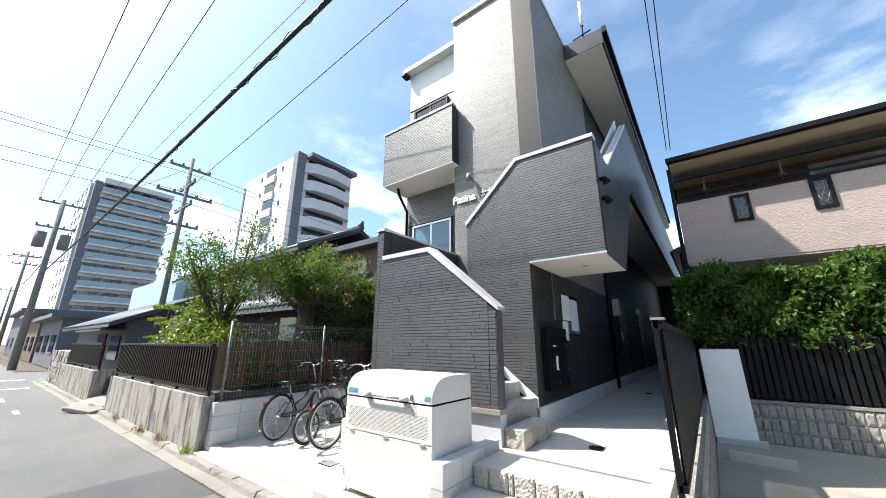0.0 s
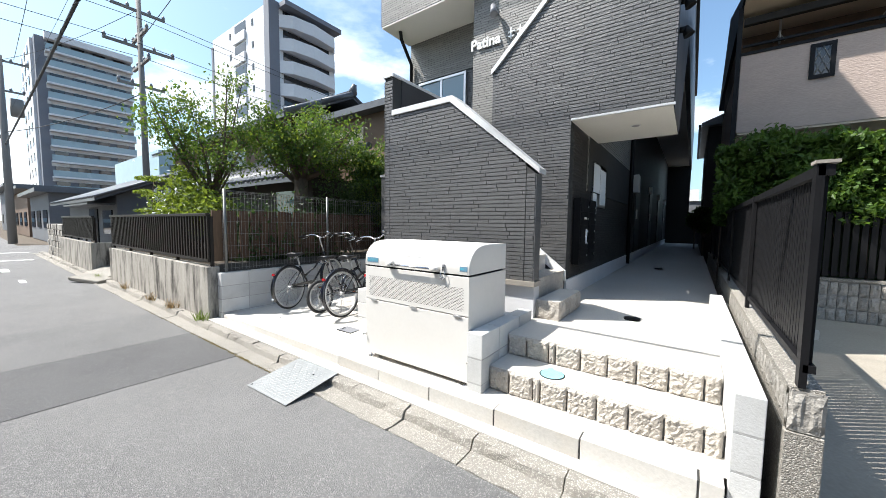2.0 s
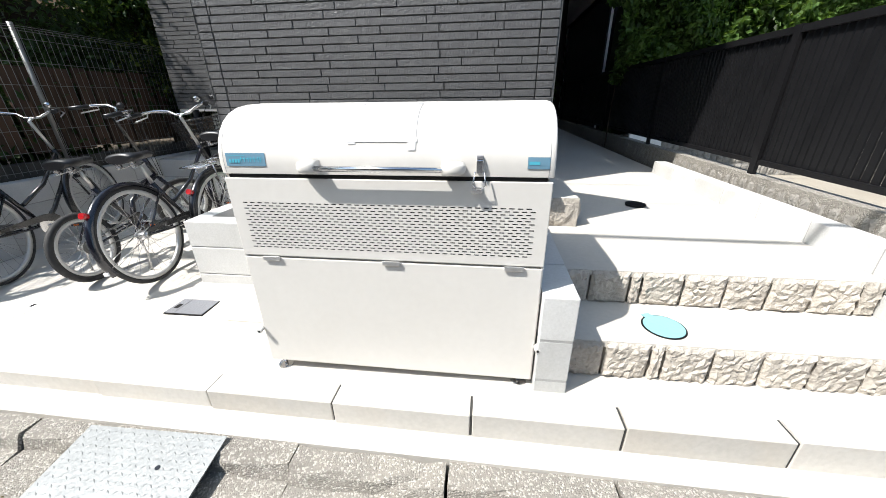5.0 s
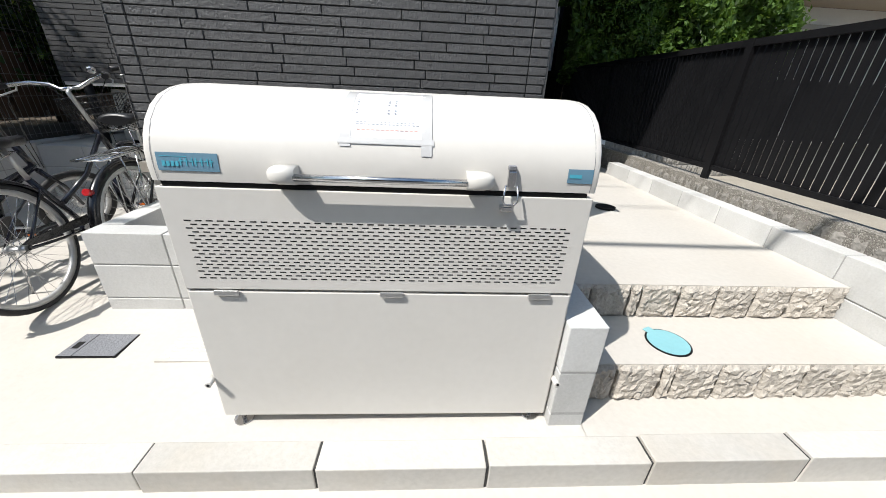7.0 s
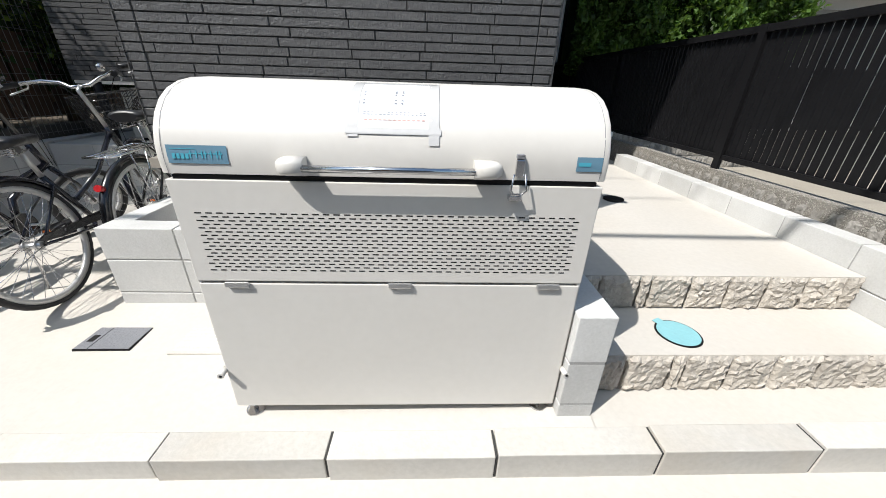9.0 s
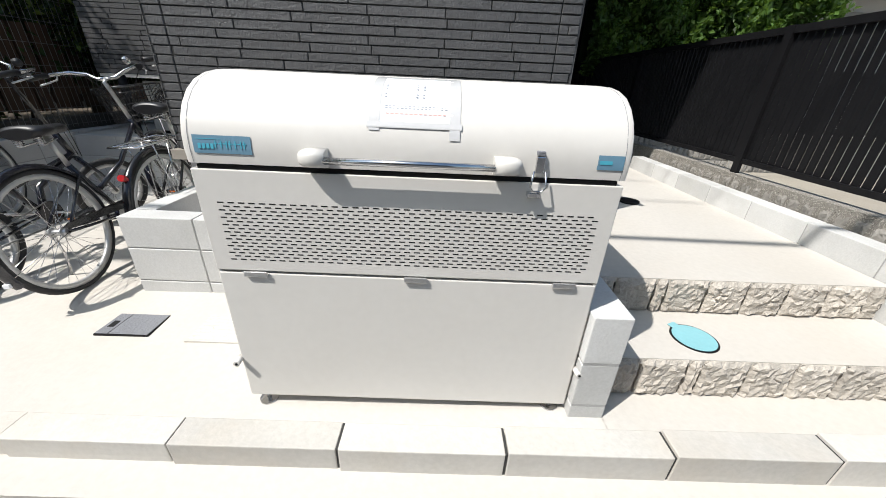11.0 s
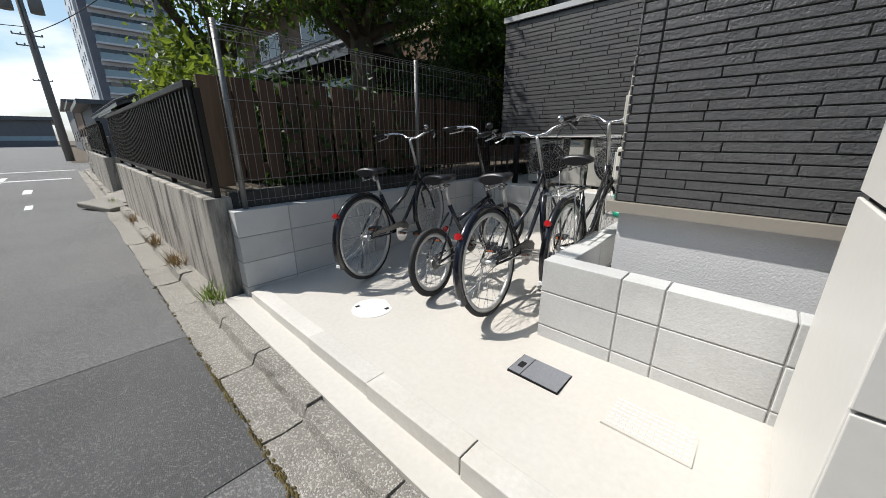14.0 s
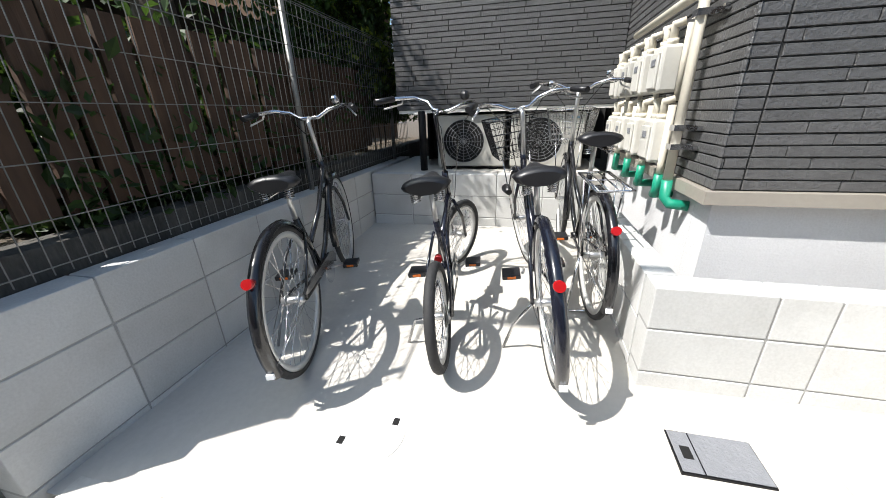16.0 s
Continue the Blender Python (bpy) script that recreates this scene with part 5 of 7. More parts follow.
tube(bm, [(-2.895, 2.592, 1.120), (-2.450, 2.592, 1.120)], 0.0095, 14)
part("handle_bar", bm, M_STEEL, lid, "polished steel handle bar")
latch = boxes("latch", M_STEEL, lid, (-2.339, -2.316, 2.615, 2.628, 1.105, 1.150), bevel=0.003, label="steel toggle latch with a wire loop")
boxes("latch_cap", M_HATCH, latch, (-2.338, -2.317, 2.617, 2.634, 1.151, 1.163), bevel=0.002)
bm = bmesh.new()
tube(bm, [(-2.343, 2.614, 1.112), (-2.349, 2.606, 1.07), (-2.340, 2.610, 1.058), (-2.316, 2.610, 1.058), (-2.306, 2.606, 1.07), (-2.312, 2.614, 1.112)], 0.0028, 6)
part("wire_loop", bm, M_STEEL, latch)
boxes("catch", M_STEEL, upper, (-2.352, -2.318, 2.606, BY0 - 0.0005, 1.040, 1.054), bevel=0.002)
bm = bmesh.new()
lid_strip(bm, -2.765, -2.565, 0.122, 0.335, 0.002, 14)
notice = part("notice", bm, M_PAPER, lid, "white paper notice taped to the lid")
bm = bmesh.new()
for x0, x1, a, b in ((-2.79, -2.54, 0.112, 0.128), (-2.785, -2.757, 0.105, 0.345), (-2.573, -2.545, 0.085, 0.345), (-2.78, -2.55, 0.325, 0.345)):
    lid_strip(bm, x0, x1, a, b, 0.0028, 10)
part("tape", bm, M_TAPE, notice)
bm = bmesh.new()
rg = random.Random(2)
for row, s in enumerate((0.165, 0.172)):
    for k in range(16):
        lid_strip(bm, -2.745 + 0.0105 * k, -2.745 + 0.0105 * k + rg.uniform(0.004, 0.008), s, s + 0.0022, 0.0030, 1)
for s in (0.20, 0.212, 0.235, 0.247, 0.26):
    lid_strip(bm, -2.748, -2.743, s, s + 0.004, 0.0036, 1)
    for k in range(2):
        lid_strip(bm, -2.665 + 0.018 * k, -2.659 + 0.018 * k, s, s + 0.004, 0.0036, 1)
part("writing", bm, M_INK, notice)["kind"] = "stuff"
bm = bmesh.new()
for k in range(13):
    lid_strip(bm, -2.742 + 0.0125 * k, -2.742 + 0.0125 * k + 0.009, 0.149, 0.152, 0.0030, 1)
part("red_writing", bm, M_RED, notice)["kind"] = "stuff"


# ---- bicycles ----
def torus(bm, c, R, r, n=40, m=8, squeeze=1.0):
    tube(bm, [(c[0] + R * math.cos(2 * math.pi * i / n), c[1], c[2] + R * math.sin(2 * math.pi * i / n)) for i in range(n)], r, m, closed=True)


def wheel(parent, name, hub, R, rubber, rim_mat):
    """A spoked wheel in the xz plane about hub, under parent; turned with `turn` later."""
    bm = bmesh.new()
    torus(bm, hub, R - rubber, rubber, 44, 8)
    w = part(name, bm, M_RUBBER, parent)
    bm = bmesh.new()
    Rr = R - rubber * 2.0
    n = 40
    rings = []
    for i in range(n):
        a = 2 * math.pi * i / n
        rings.append([bm.verts.new((hub[0] + rr * math.cos(a), hub[1] + y, hub[2] + rr * math.sin(a))) for rr, y in ((Rr + 0.006, -0.012), (Rr - 0.020, -0.010), (Rr - 0.020, 0.010), (Rr + 0.006, 0.012))])
    for i in range(n):
        p, q = rings[i], rings[(i + 1) % n]
        for k in range(4):
            f = bm.faces.new((p[k], q[k], q[(k + 1) % 4], p[(k + 1) % 4]))
            f.smooth = True
    bmesh.ops.recalc_face_normals(bm, faces=bm.faces[:])
    part("rim", bm, rim_mat, w)
    bm = bmesh.new()
    ns = 32
    for i in range(ns):
        a = 2 * math.pi * i / ns
        b = a + (0.5 if (i // 2) % 2 else -0.5)
        side = 0.028 if i % 2 else -0.028
        tube(bm, [(hub[0] + 0.022 * math.cos(b), hub[1] + side, hub[2] + 0.022 * math.sin(b)), (hub[0] + (Rr - 0.014) * math.cos(a), hub[1], hub[2] + (Rr - 0.014) * math.sin(a))], 0.0013, 4, cap=False)
    part("spokes", bm, M_STEEL, w)["kind"] = "stuff"
    bm = bmesh.new()
    tube(bm, [(hub[0], hub[1] - 0.05, hub[2]), (hub[0], hub[1] + 0.05, hub[2])], 0.017, 10)
    for s in (-0.03, 0.03):
        tube(bm, [(hub[0], hub[1] + s - 0.003, hub[2]), (hub[0], hub[1] + s + 0.003, hub[2])], 0.027, 12)
    part("hub", bm, M_ALU, w)
    return w


def mudguard(bm, hub, R, a0, a1, half=0.024):
    n = 22
    rings = []
    for i in range(n + 1):
        a = radians(a0 + (a1 - a0) * i / n)
        rings.append([bm.verts.new((hub[0] + (R + dz) * math.cos(a), hub[1] + y, hub[2] + (R + dz) * math.sin(a))) for y, dz in ((-half, -0.014), (-half * 0.75, 0.004), (0, 0.012), (half * 0.75, 0.004), (half, -0.014))])
    for p, q in zip(rings, rings[1:]):
        for k in range(4):
            f = bm.faces.new((p[k], q[k], q[k + 1], p[k + 1]))
            f.smooth = True


def spin(obs, pivot, axis, deg):
    m = Matrix.Translation(pivot) @ Matrix.Rotation(radians(deg), 4, Vector(axis)) @ Matrix.Translation(-Vector(pivot))
    for o in obs:
        o.matrix_basis = m @ o.matrix_basis


def bicycle(label, at, R=0.335, base=1.08, paint=None, steer=0.0, guards=True, basket=None, rack=False, seat=0.87, bar=1.0, bar_style="sweep", small=False, rubber=0.017, dynamo=True):
    b = thing("bicycle", label, "bicycle", "parked bicycles", at)
    bb = (0.44, 0, 0.27)
    hub, fh = (0, 0, R), (base, 0, R)
    head_lo, head_hi = (base - 0.155, 0, 0.64 if not small else 0.56), (base - 0.205, 0, 0.80 if not small else 0.72)
    st = (0.26, 0, seat - 0.20)
    bm = bmesh.new()
    tube(bm, [bb, st], 0.0155, 10)
    if small:
        tube(bm, [bb, (0.5, 0, 0.42), head_lo], 0.021, 10)
        tube(bm, [(0.37, 0, 0.47), head_lo], 0.016, 10)
    else:
        tube(bm, [bb, (0.60, 0, 0.36), head_lo], 0.016, 10)
        tube(bm, [(0.375, 0, 0.46), (0.62, 0, 0.56), (head_hi[0] + 0.015, 0, head_hi[2] - 0.03)], 0.0145, 10)
    tube(bm, [head_lo, head_hi], 0.019, 12)
    for s in (-1, 1):
        tube(bm, [(bb[0], s * 0.02, bb[2]), (0.2, s * 0.045, (bb[2] + R) / 2), (0, s * 0.058, R)], 0.0085, 8)
        tube(bm, [(st[0] + 0.01, s * 0.02, st[2] - 0.06), (0.15, s * 0.048, (R + st[2]) / 2), (0, s * 0.058, R)], 0.0075, 8)
    tube(bm, [(bb[0], -0.036, bb[2]), (bb[0], 0.036, bb[2])], 0.021, 12)
    part("frame", bm, paint, b)
    wheel(b, "rear_wheel", hub, R, rubber, M_RIM)
    if guards:
        bm = bmesh.new()
        mudguard(bm, hub, R + 0.012, 35, 205)
        part("mudguard", bm, paint, b)
        bm = bmesh.new()
        for s in (-1, 1):
            tube(bm, [(0, s * 0.06, R), (-(R + 0.01) * 0.94, s * 0.02, R - 0.09)], 0.002, 5)
        part("mudguard_stay", bm, M_STEEL, b)
        bm = bmesh.new()
        tube(bm, [(-(R + 0.02) * 0.755, 0, R + (R + 0.02) * 0.656), (-(R + 0.05) * 0.775, 0, R + (R + 0.04) * 0.656)], 0.019, 16)
        rf = part("rear_reflector", bm, M_REFLECT, b)
        boxes("reflector_tape", M_PAPER, b, (-R - 0.017, -R - 0.006, -0.014, 0.014, R - 0.125, R - 0.105))
    else:
        bm = bmesh.new()
        tube(bm, [(0.20, 0, seat - 0.36), (0.175, 0, seat - 0.365)], 0.019, 14)
        part("rear_reflector", bm, M_REFLECT, b)
    # chain, guard, cranks
    bm = bmesh.new()
    tube(bm, [(bb[0], -0.045, bb[2]), (bb[0], -0.049, bb[2])], 0.088 if not small else 0.075, 26)
    cw = part("chainring", bm, M_STEEL if not small else M_BLACKPAINT, b)
    if not small:
        bm = bmesh.new()
        pts = [(0.50, 0.345), (0.42, 0.365), (0.02, R + 0.042), (-0.02, R + 0.03), (0.02, R + 0.012), (0.38, 0.318), (0.45, 0.30), (0.52, 0.27), (0.535, 0.31)]
        prism(bm, [(x, z) for x, z in pts], "y", -0.066, -0.052)
        part("chain_guard", bm, M_BLACKPAINT, b)
    else:
        bm = bmesh.new()
        for dz, rr in ((0.074, 0.03), (-0.074, -0.03)):
            tube(bm, [(bb[0], -0.047, bb[2] + dz), (0, -0.047, R + rr)], 0.005, 5)
        part("chain", bm, M_GALV, b)
        bm = bmesh.new()
        for k, rr in enumerate((0.05, 0.042, 0.034)):
            tube(bm, [(0, -0.030 - 0.006 * k, R), (0, -0.033 - 0.006 * k, R)], rr, 18)
        part("sprocket", bm, M_GALV, b)
    ca = radians(20)
    for s, sg in ((-0.075, 1), (0.075, -1)):
        ex, ez = bb[0] + sg * 0.165 * math.cos(ca), bb[2] + sg * 0.165 * math.sin(ca) * -1
        bm = bmesh.new()
        tube(bm, [(bb[0], s * 0.8, bb[2]), (ex, s, ez)], 0.008, 8)
        ck = part("crank", bm, M_ALU, b)
        o = 1 if s > 0 else -1
        bm = bmesh.new()
        box(bm, ex - 0.045, ex + 0.045, min(s + o * 0.012, s + o * 0.10), max(s + o * 0.012, s + o * 0.10), ez - 0.012, ez + 0.012, bevel=0.004)
        pd = part("pedal", bm, M_SADDLE, ck, "black pedal with orange reflectors")
        for dx in (-0.0475, 0.0455):
            boxes("reflector", M_ORANGE, pd, (ex + dx, ex + dx + 0.002, min(s + o * 0.035, s + o * 0.075), max(s + o * 0.035, s + o * 0.075), ez - 0.006, ez + 0.006))
    # saddle
    bm = bmesh.new()
    tube(bm, [st, (st[0] - 0.035, 0, seat - 0.03)], 0.0125, 10)
    part("seat_post", bm, M_ALU, b)
    bm = bmesh.new()
    rows = [(-0.13, 0.075, 0.02), (-0.115, 0.10, 0.035), (-0.06, 0.105, 0.03), (0.0, 0.075, 0.02), (0.05, 0.045, 0.018), (0.11, 0.03, 0.016), (0.135, 0.018, 0.006)]
    rings = []
    for dx, w, h in rows:
        cx = st[0] - 0.04 + dx
        rings.append([bm.verts.new((cx, w * math.cos(a), seat + (h if math.sin(a) > 0 else 0.035) * math.sin(a))) for a in [2 * math.pi * k / 14 for k in range(14)]])
    for p, q in zip(rings, rings[1:]):
        for k in range(14):
            f = bm.faces.new((p[k], q[k], q[(k + 1) % 14], p[(k + 1) % 14]))
            f.smooth = True
    bm.faces.new(rings[0])
    bm.faces.new(rings[-1][::-1])
    bmesh.ops.recalc_face_normals(bm, faces=bm.faces[:])
    part("saddle", bm, M_SADDLE, b)
    bm = bmesh.new()
    for s in (-0.05, 0.05):
        tube(bm, [(st[0] - 0.13 + 0.02 * math.cos(t * 1.6), s + 0.02 * math.sin(t * 1.6), seat - 0.07 + 0.045 * t / 20) for t in range(21)], 0.0028, 5)
    tube(bm, [(st[0] - 0.14, -0.06, seat - 0.07), (st[0], -0.02, seat - 0.055), (st[0], 0.02, seat - 0.055), (st[0] - 0.14, 0.06, seat - 0.07)], 0.004, 6)
    part("saddle_spring", bm, M_STEEL, b)
    # stand
    bm = bmesh.new()
    if small or not rack:
        tube(bm, [(0.02, 0.06, R - 0.02), (0.10, 0.14, 0.16), (0.12, 0.20, 0.006)], 0.007, 7)
    else:
        for s in (-1, 1):
            tube(bm, [(0, s * 0.07, R - 0.02), (-0.03, s * 0.12, 0.01)], 0.007, 7)
        tube(bm, [(-0.03, -0.15, 0.008), (-0.03, 0.15, 0.008)], 0.007, 7)
    part("stand", bm, M_STEEL, b)
    # steered parts
    steered = []
    bm = bmesh.new()
    for s in (-1, 1):
        tube(bm, [(head_lo[0] + 0.01, s * 0.035, head_lo[2] - 0.03), (base - 0.06, s * 0.05, R + 0.16), (base, s * 0.052, R)], 0.010, 8)
    tube(bm, [(head_lo[0] + 0.01, -0.035, head_lo[2] - 0.03), (head_lo[0] + 0.01, 0.035, head_lo[2] - 0.03)], 0.014, 8)
    steered.append(part("fork", bm, paint, b))
    steered.append(wheel(b, "front_wheel", fh, R, rubber, M_RIM))
    if guards:
        bm = bmesh.new()
        mudguard(bm, fh, R + 0.012, 60, 190)
        steered.append(part("mudguard", bm, paint, b))
    hx = head_hi[0] - (bar - head_hi[2]) * 0.3
    bm = bmesh.new()
    tube(bm, [head_hi, (hx, 0, bar - 0.02), (hx + 0.04, 0, bar)], 0.0125, 10)
    steered.append(part("stem", bm, M_ALU if not small else M_BLACKPAINT, b))
    cx, cz = hx + 0.04, bar
    bm = bmesh.new()
    for s in (-1, 1):
        tube(bm, [(cx, 0, cz), (cx + 0.01, s * 0.05, cz), (cx + 0.04, s * 0.11, cz + 0.035), (cx + 0.02, s * 0.19, cz + 0.055), (cx - 0.05, s * 0.25, cz + 0.05), (cx - 0.13, s * 0.275, cz + 0.04)], 0.011, 9)
    hb = part("handlebar", bm, M_STEEL, b)
    steered.append(hb)
    for s in (-1, 1):
        bm = bmesh.new()
        tube(bm, [(cx - 0.075, s * 0.259, cz + 0.047), (cx - 0.19, s * 0.29, cz + 0.033)], 0.0155, 10)
        part("grip", bm, M_SADDLE, hb, "black rubber grip")
        bm = bmesh.new()
        tube(bm, [(cx - 0.03, s * 0.235, cz + 0.04), (cx - 0.02, s * 0.25, cz + 0.02), (cx - 0.13, s * 0.285, cz - 0.005)], 0.005, 6)
        part("brake_lever", bm, M_ALU, hb)
        bm = bmesh.new()
        tube(bm, [(cx - 0.02, s * 0.22, cz + 0.04), (cx + 0.10, s * 0.16, cz + 0.03), (cx + 0.10, s * 0.06, cz - 0.10), (head_lo[0] + 0.04, s * 0.02, head_lo[2] - 0.02)], 0.0025, 5)
        part("brake_cable", bm, M_BLACKPAINT, hb)
    bm = bmesh.new()
    bmesh.ops.create_uvsphere(bm, u_segments=12, v_segments=8, radius=0.024, matrix=Matrix.Translation((cx - 0.03, -0.17, cz + 0.085)))
    part("bell", bm, M_SADDLE if small else M_STEEL, hb)
    if basket is not None:
        bm = bmesh.new()
        x0, x1, y0, z0, z1 = head_hi[0] + 0.08, head_hi[0] + 0.36, 0.15, head_hi[2] - 0.03, head_hi[2] + 0.20
        for i in range(15):
            f = i / 14
            for (ya, yb) in ((-1, -1), (1, 1)):
                x = x0 + (x1 - x0) * f
                tube(bm, [(x, ya * y0 * 0.85, z0), (x, yb * y0 * 1.1, z1)], 0.0017, 4, cap=False)
            y = -y0 + 2 * y0 * f
            for xx, xt in ((x0, x0 - 0.02), (x1, x1 + 0.03)):
                tube(bm, [(xx, y * 0.85, z0), (xt, y * 1.1, z1)], 0.0017, 4, cap=False)
            tube(bm, [(x0, y * 0.85, z0), (x1, y * 0.85, z0)], 0.0017, 4, cap=False)
        for k in range(7):
            f = k / 6
            w = y0 * (0.85 + 0.25 * f)
            z = z0 + (z1 - z0) * f
            rr = 0.0045 if k == 6 else 0.002
            tube(bm, [(x0 - 0.02 * f, -w, z), (x1 + 0.03 * f, -w, z), (x1 + 0.03 * f, w, z), (x0 - 0.02 * f, w, z)], rr, 4, closed=True)
        bs = part("basket", bm, basket, b, "wire front basket")
        steered.append(bs)
        bm = bmesh.new()
        for s in (-1, 1):
            tube(bm, [(x0 + 0.12, s * 0.09, z0), (base, s * 0.06, R)], 0.004, 6)
        steered.append(part("basket_stay", bm, M_STEEL, b))
    if dynamo:
        bm = bmesh.new()
        tube(bm, [(base - 0.02, 0.075, R + 0.20), (base + 0.07, 0.075, R + 0.21)], [0.02, 0.032], 12)
        steered.append(part("lamp", bm, M_SADDLE, b))
    if steer:
        axis = (Vector(head_hi) - Vector(head_lo)).normalized()
        spin(steered, head_lo, axis, steer)
    if rack:
        z = 2 * R + 0.055
        bm = bmesh.new()
        tube(bm, [(0.18, -0.075, z), (-0.21, -0.075, z), (-0.21, 0.075, z), (0.18, 0.075, z)], 0.006, 6, closed=True)
        rk = part("rear_rack", bm, M_STEEL, b)
        rods = [[(0.18, y, z), (-0.20, y, z)] for y in (-0.065, -0.022, 0.022, 0.065)] + [[(0.0, -0.075, z), (0.0, 0.075, z)]]
        rods += [[(q, s * 0.075, z), (0, s * 0.066, R)] for s in (-1, 1) for q in (-0.08, 0.05)]
        for pts in rods:
            bm = bmesh.new()
            tube(bm, pts, 0.0043, 6)
            part("rod", bm, M_STEEL, rk)
    return b


def stand_at(x, y, heading, lean):
    return pose(x, y, floor_z(x, y) + 0.001, 0, 0, heading) @ pose(0, 0, 0, lean, -2.3)


bicycle("black city bicycle with swept chrome handlebar beside the block wall", stand_at(-5.70, 3.27, 107, -3), paint=M_BLACKPAINT, seat=0.83, bar=1.05, steer=3)
bicycle("small-wheeled dark purple folding bicycle with a turned front wheel", stand_at(-5.055, 3.37, 97, -5), R=0.245, base=1.0, paint=M_NAVYPAINT, steer=-30, guards=False, seat=0.80, bar=1.06, small=True, rubber=0.023, dynamo=False)
bicycle("navy city bicycle with a black wire front basket", stand_at(-4.59, 3.41, 96, -6), paint=M_NAVYPAINT, basket=M_BLACKPAINT, steer=10, seat=0.83, bar=1.05)
bicycle("silver-racked city bicycle with a chrome front basket", stand_at(-4.365, 3.90, 94, -1.5), paint=M_BLACKPAINT, basket=M_STEEL, rack=True, steer=-4, seat=0.90, bar=1.12)

# ---- gas meters on the stair block's side ----
for row, (z0, n, ys) in enumerate(((1.30, 4, 4.13), (0.985, 4, 4.08))):
    for k in range(n):
        y = ys + 0.30 * k
        g = thing("gas_meter", "ivory gas meter with pipe elbows on the siding", "gas meter", "gas meters on the wall", at=pose(SL, y, z0))
        bm = bmesh.new()
        box(bm, -0.135, -0.045, -0.075, 0.075, 0.0, 0.20, bevel=0.014)
        body = part("case", bm, M_METER, g)
        boxes("cover", M_METER, body, (-0.146, -0.1355, -0.06, 0.06, 0.02, 0.17), bevel=0.004)
        boxes("display", M_HATCH, body, (-0.149, -0.1465, -0.035, 0.02, 0.115, 0.145))
        for s in (-0.045, 0.045):
            bm = bmesh.new()
            tube(bm, [(-0.092, s, 0.20), (-0.092, s, 0.255), (-0.10, s + 0.012 * (1 if s > 0 else -1), 0.275), (-0.06, s + 0.02 * (1 if s > 0 else -1), 0.285)], 0.017, 10)
            part("elbow", bm, M_PIPE, g)
            bm = bmesh.new()
            tube(bm, [(-0.092, s, 0.198), (-0.092, s, 0.222)], 0.025, 8)
            part("union_nut", bm, M_PIPE, g)
        bm = bmesh.new()
        if row:
            tube(bm, [(-0.075, -0.095, 0.26), (-0.075, -0.095, 0.0), (-0.075, -0.095, -0.05)], 0.016, 10)
            part("riser", bm, M_PIPE, g)
            bm = bmesh.new()
            tube(bm, [(-0.075, -0.095, -0.051), (-0.075, -0.09, -0.13), (-0.073, -0.06, -0.155), (-0.04, -0.03, -0.162), (0.02, -0.03, -0.162)], 0.021, 10)
            part("green_pipe", bm, M_GREENPIPE, g, "green plastic-coated pipe")
        else:
            tube(bm, [(-0.05, -0.1, 0.27), (-0.05, -0.1, -0.04)], 0.014, 10)
            part("riser", bm, M_PIPE, g)
pipe = thing("gas_pipe", "thick ivory gas pipe with clamps running up the siding", "pipe")
bm = bmesh.new()
tube(bm, [(SL - 0.06, 3.91, 0.92), (SL - 0.06, 3.91, 1.62), (SL - 0.06, 3.94, 1.66), (SL - 0.06, 4.0, 1.665), (SL - 0.06, 4.9, 1.665)], 0.02, 12)
part("riser", bm, M_PIPE, pipe)
bm = bmesh.new()
tube(bm, [(SL - 0.06, 3.91, 0.919), (SL - 0.06, 3.905, 0.84), (SL - 0.045, 3.88, 0.815), (SL + 0.03, 3.86, 0.81)], 0.024, 12)
part("green_pipe", bm, M_GREENPIPE, pipe, "green plastic-coated pipe")
for z in (1.58, 1.15, 1.07):
    boxes("clamp", M_STEEL, pipe, (SL - 0.085, SL - 0.002, 3.88, 3.94, z - 0.012, z + 0.012))
    boxes("clamp_arm", M_STEEL, pipe, (SL - 0.02, SL - 0.002, 3.82, 3.879, z - 0.010, z + 0.010))

# ---- air conditioners under the balcony ----
for x in (-5.28, -4.58):
    ac = thing("air_conditioner", "ivory air conditioner outdoor unit with a round fan grille", "air conditioner", "outdoor units under the balcony", at=pose(x, 5.5, 0.716))
    bm = bmesh.new()
    box(bm, -0.32, 0.32, 0.0, 0.27, 0.03, 0.50, bevel=0.012)
    case = part("case", bm, M_ACWHITE, ac)
    for s in (-0.22, 0.22):
        boxes("foot", M_DARKMETAL, ac, (s - 0.04, s + 0.04, 0.02, 0.25, 0.0, 0.029))
    bm = bmesh.new()
    tube(bm, [(-0.06, -0.002, 0.265), (-0.06, 0.004, 0.265)], 0.195, 32)
    part("fan_opening", bm, M_HOLE, case)
    bm = bmesh.new()
    for k in range(1, 8):
        torus(bm, (-0.06, -0.008, 0.265), 0.195 * k / 7, 0.0022, 28, 4)
    for k in range(8):
        a = k * math.pi / 8
        tube(bm, [(-0.06 - 0.195 * math.cos(a), -0.008, 0.265 - 0.195 * math.sin(a)), (-0.06 + 0.195 * math.cos(a), -0.008, 0.265 + 0.195 * math.sin(a))], 0.002, 4)
    part("fan_grille", bm, M_HATCH, case)
    boxes("badge", M_BLUEBADGE, case, (0.20, 0.27, -0.003, -0.0005, 0.45, 0.462))
pp = thing("drain_pipe", "black drain pipe beside the air conditioner", "pipe")
bm = bmesh.new()
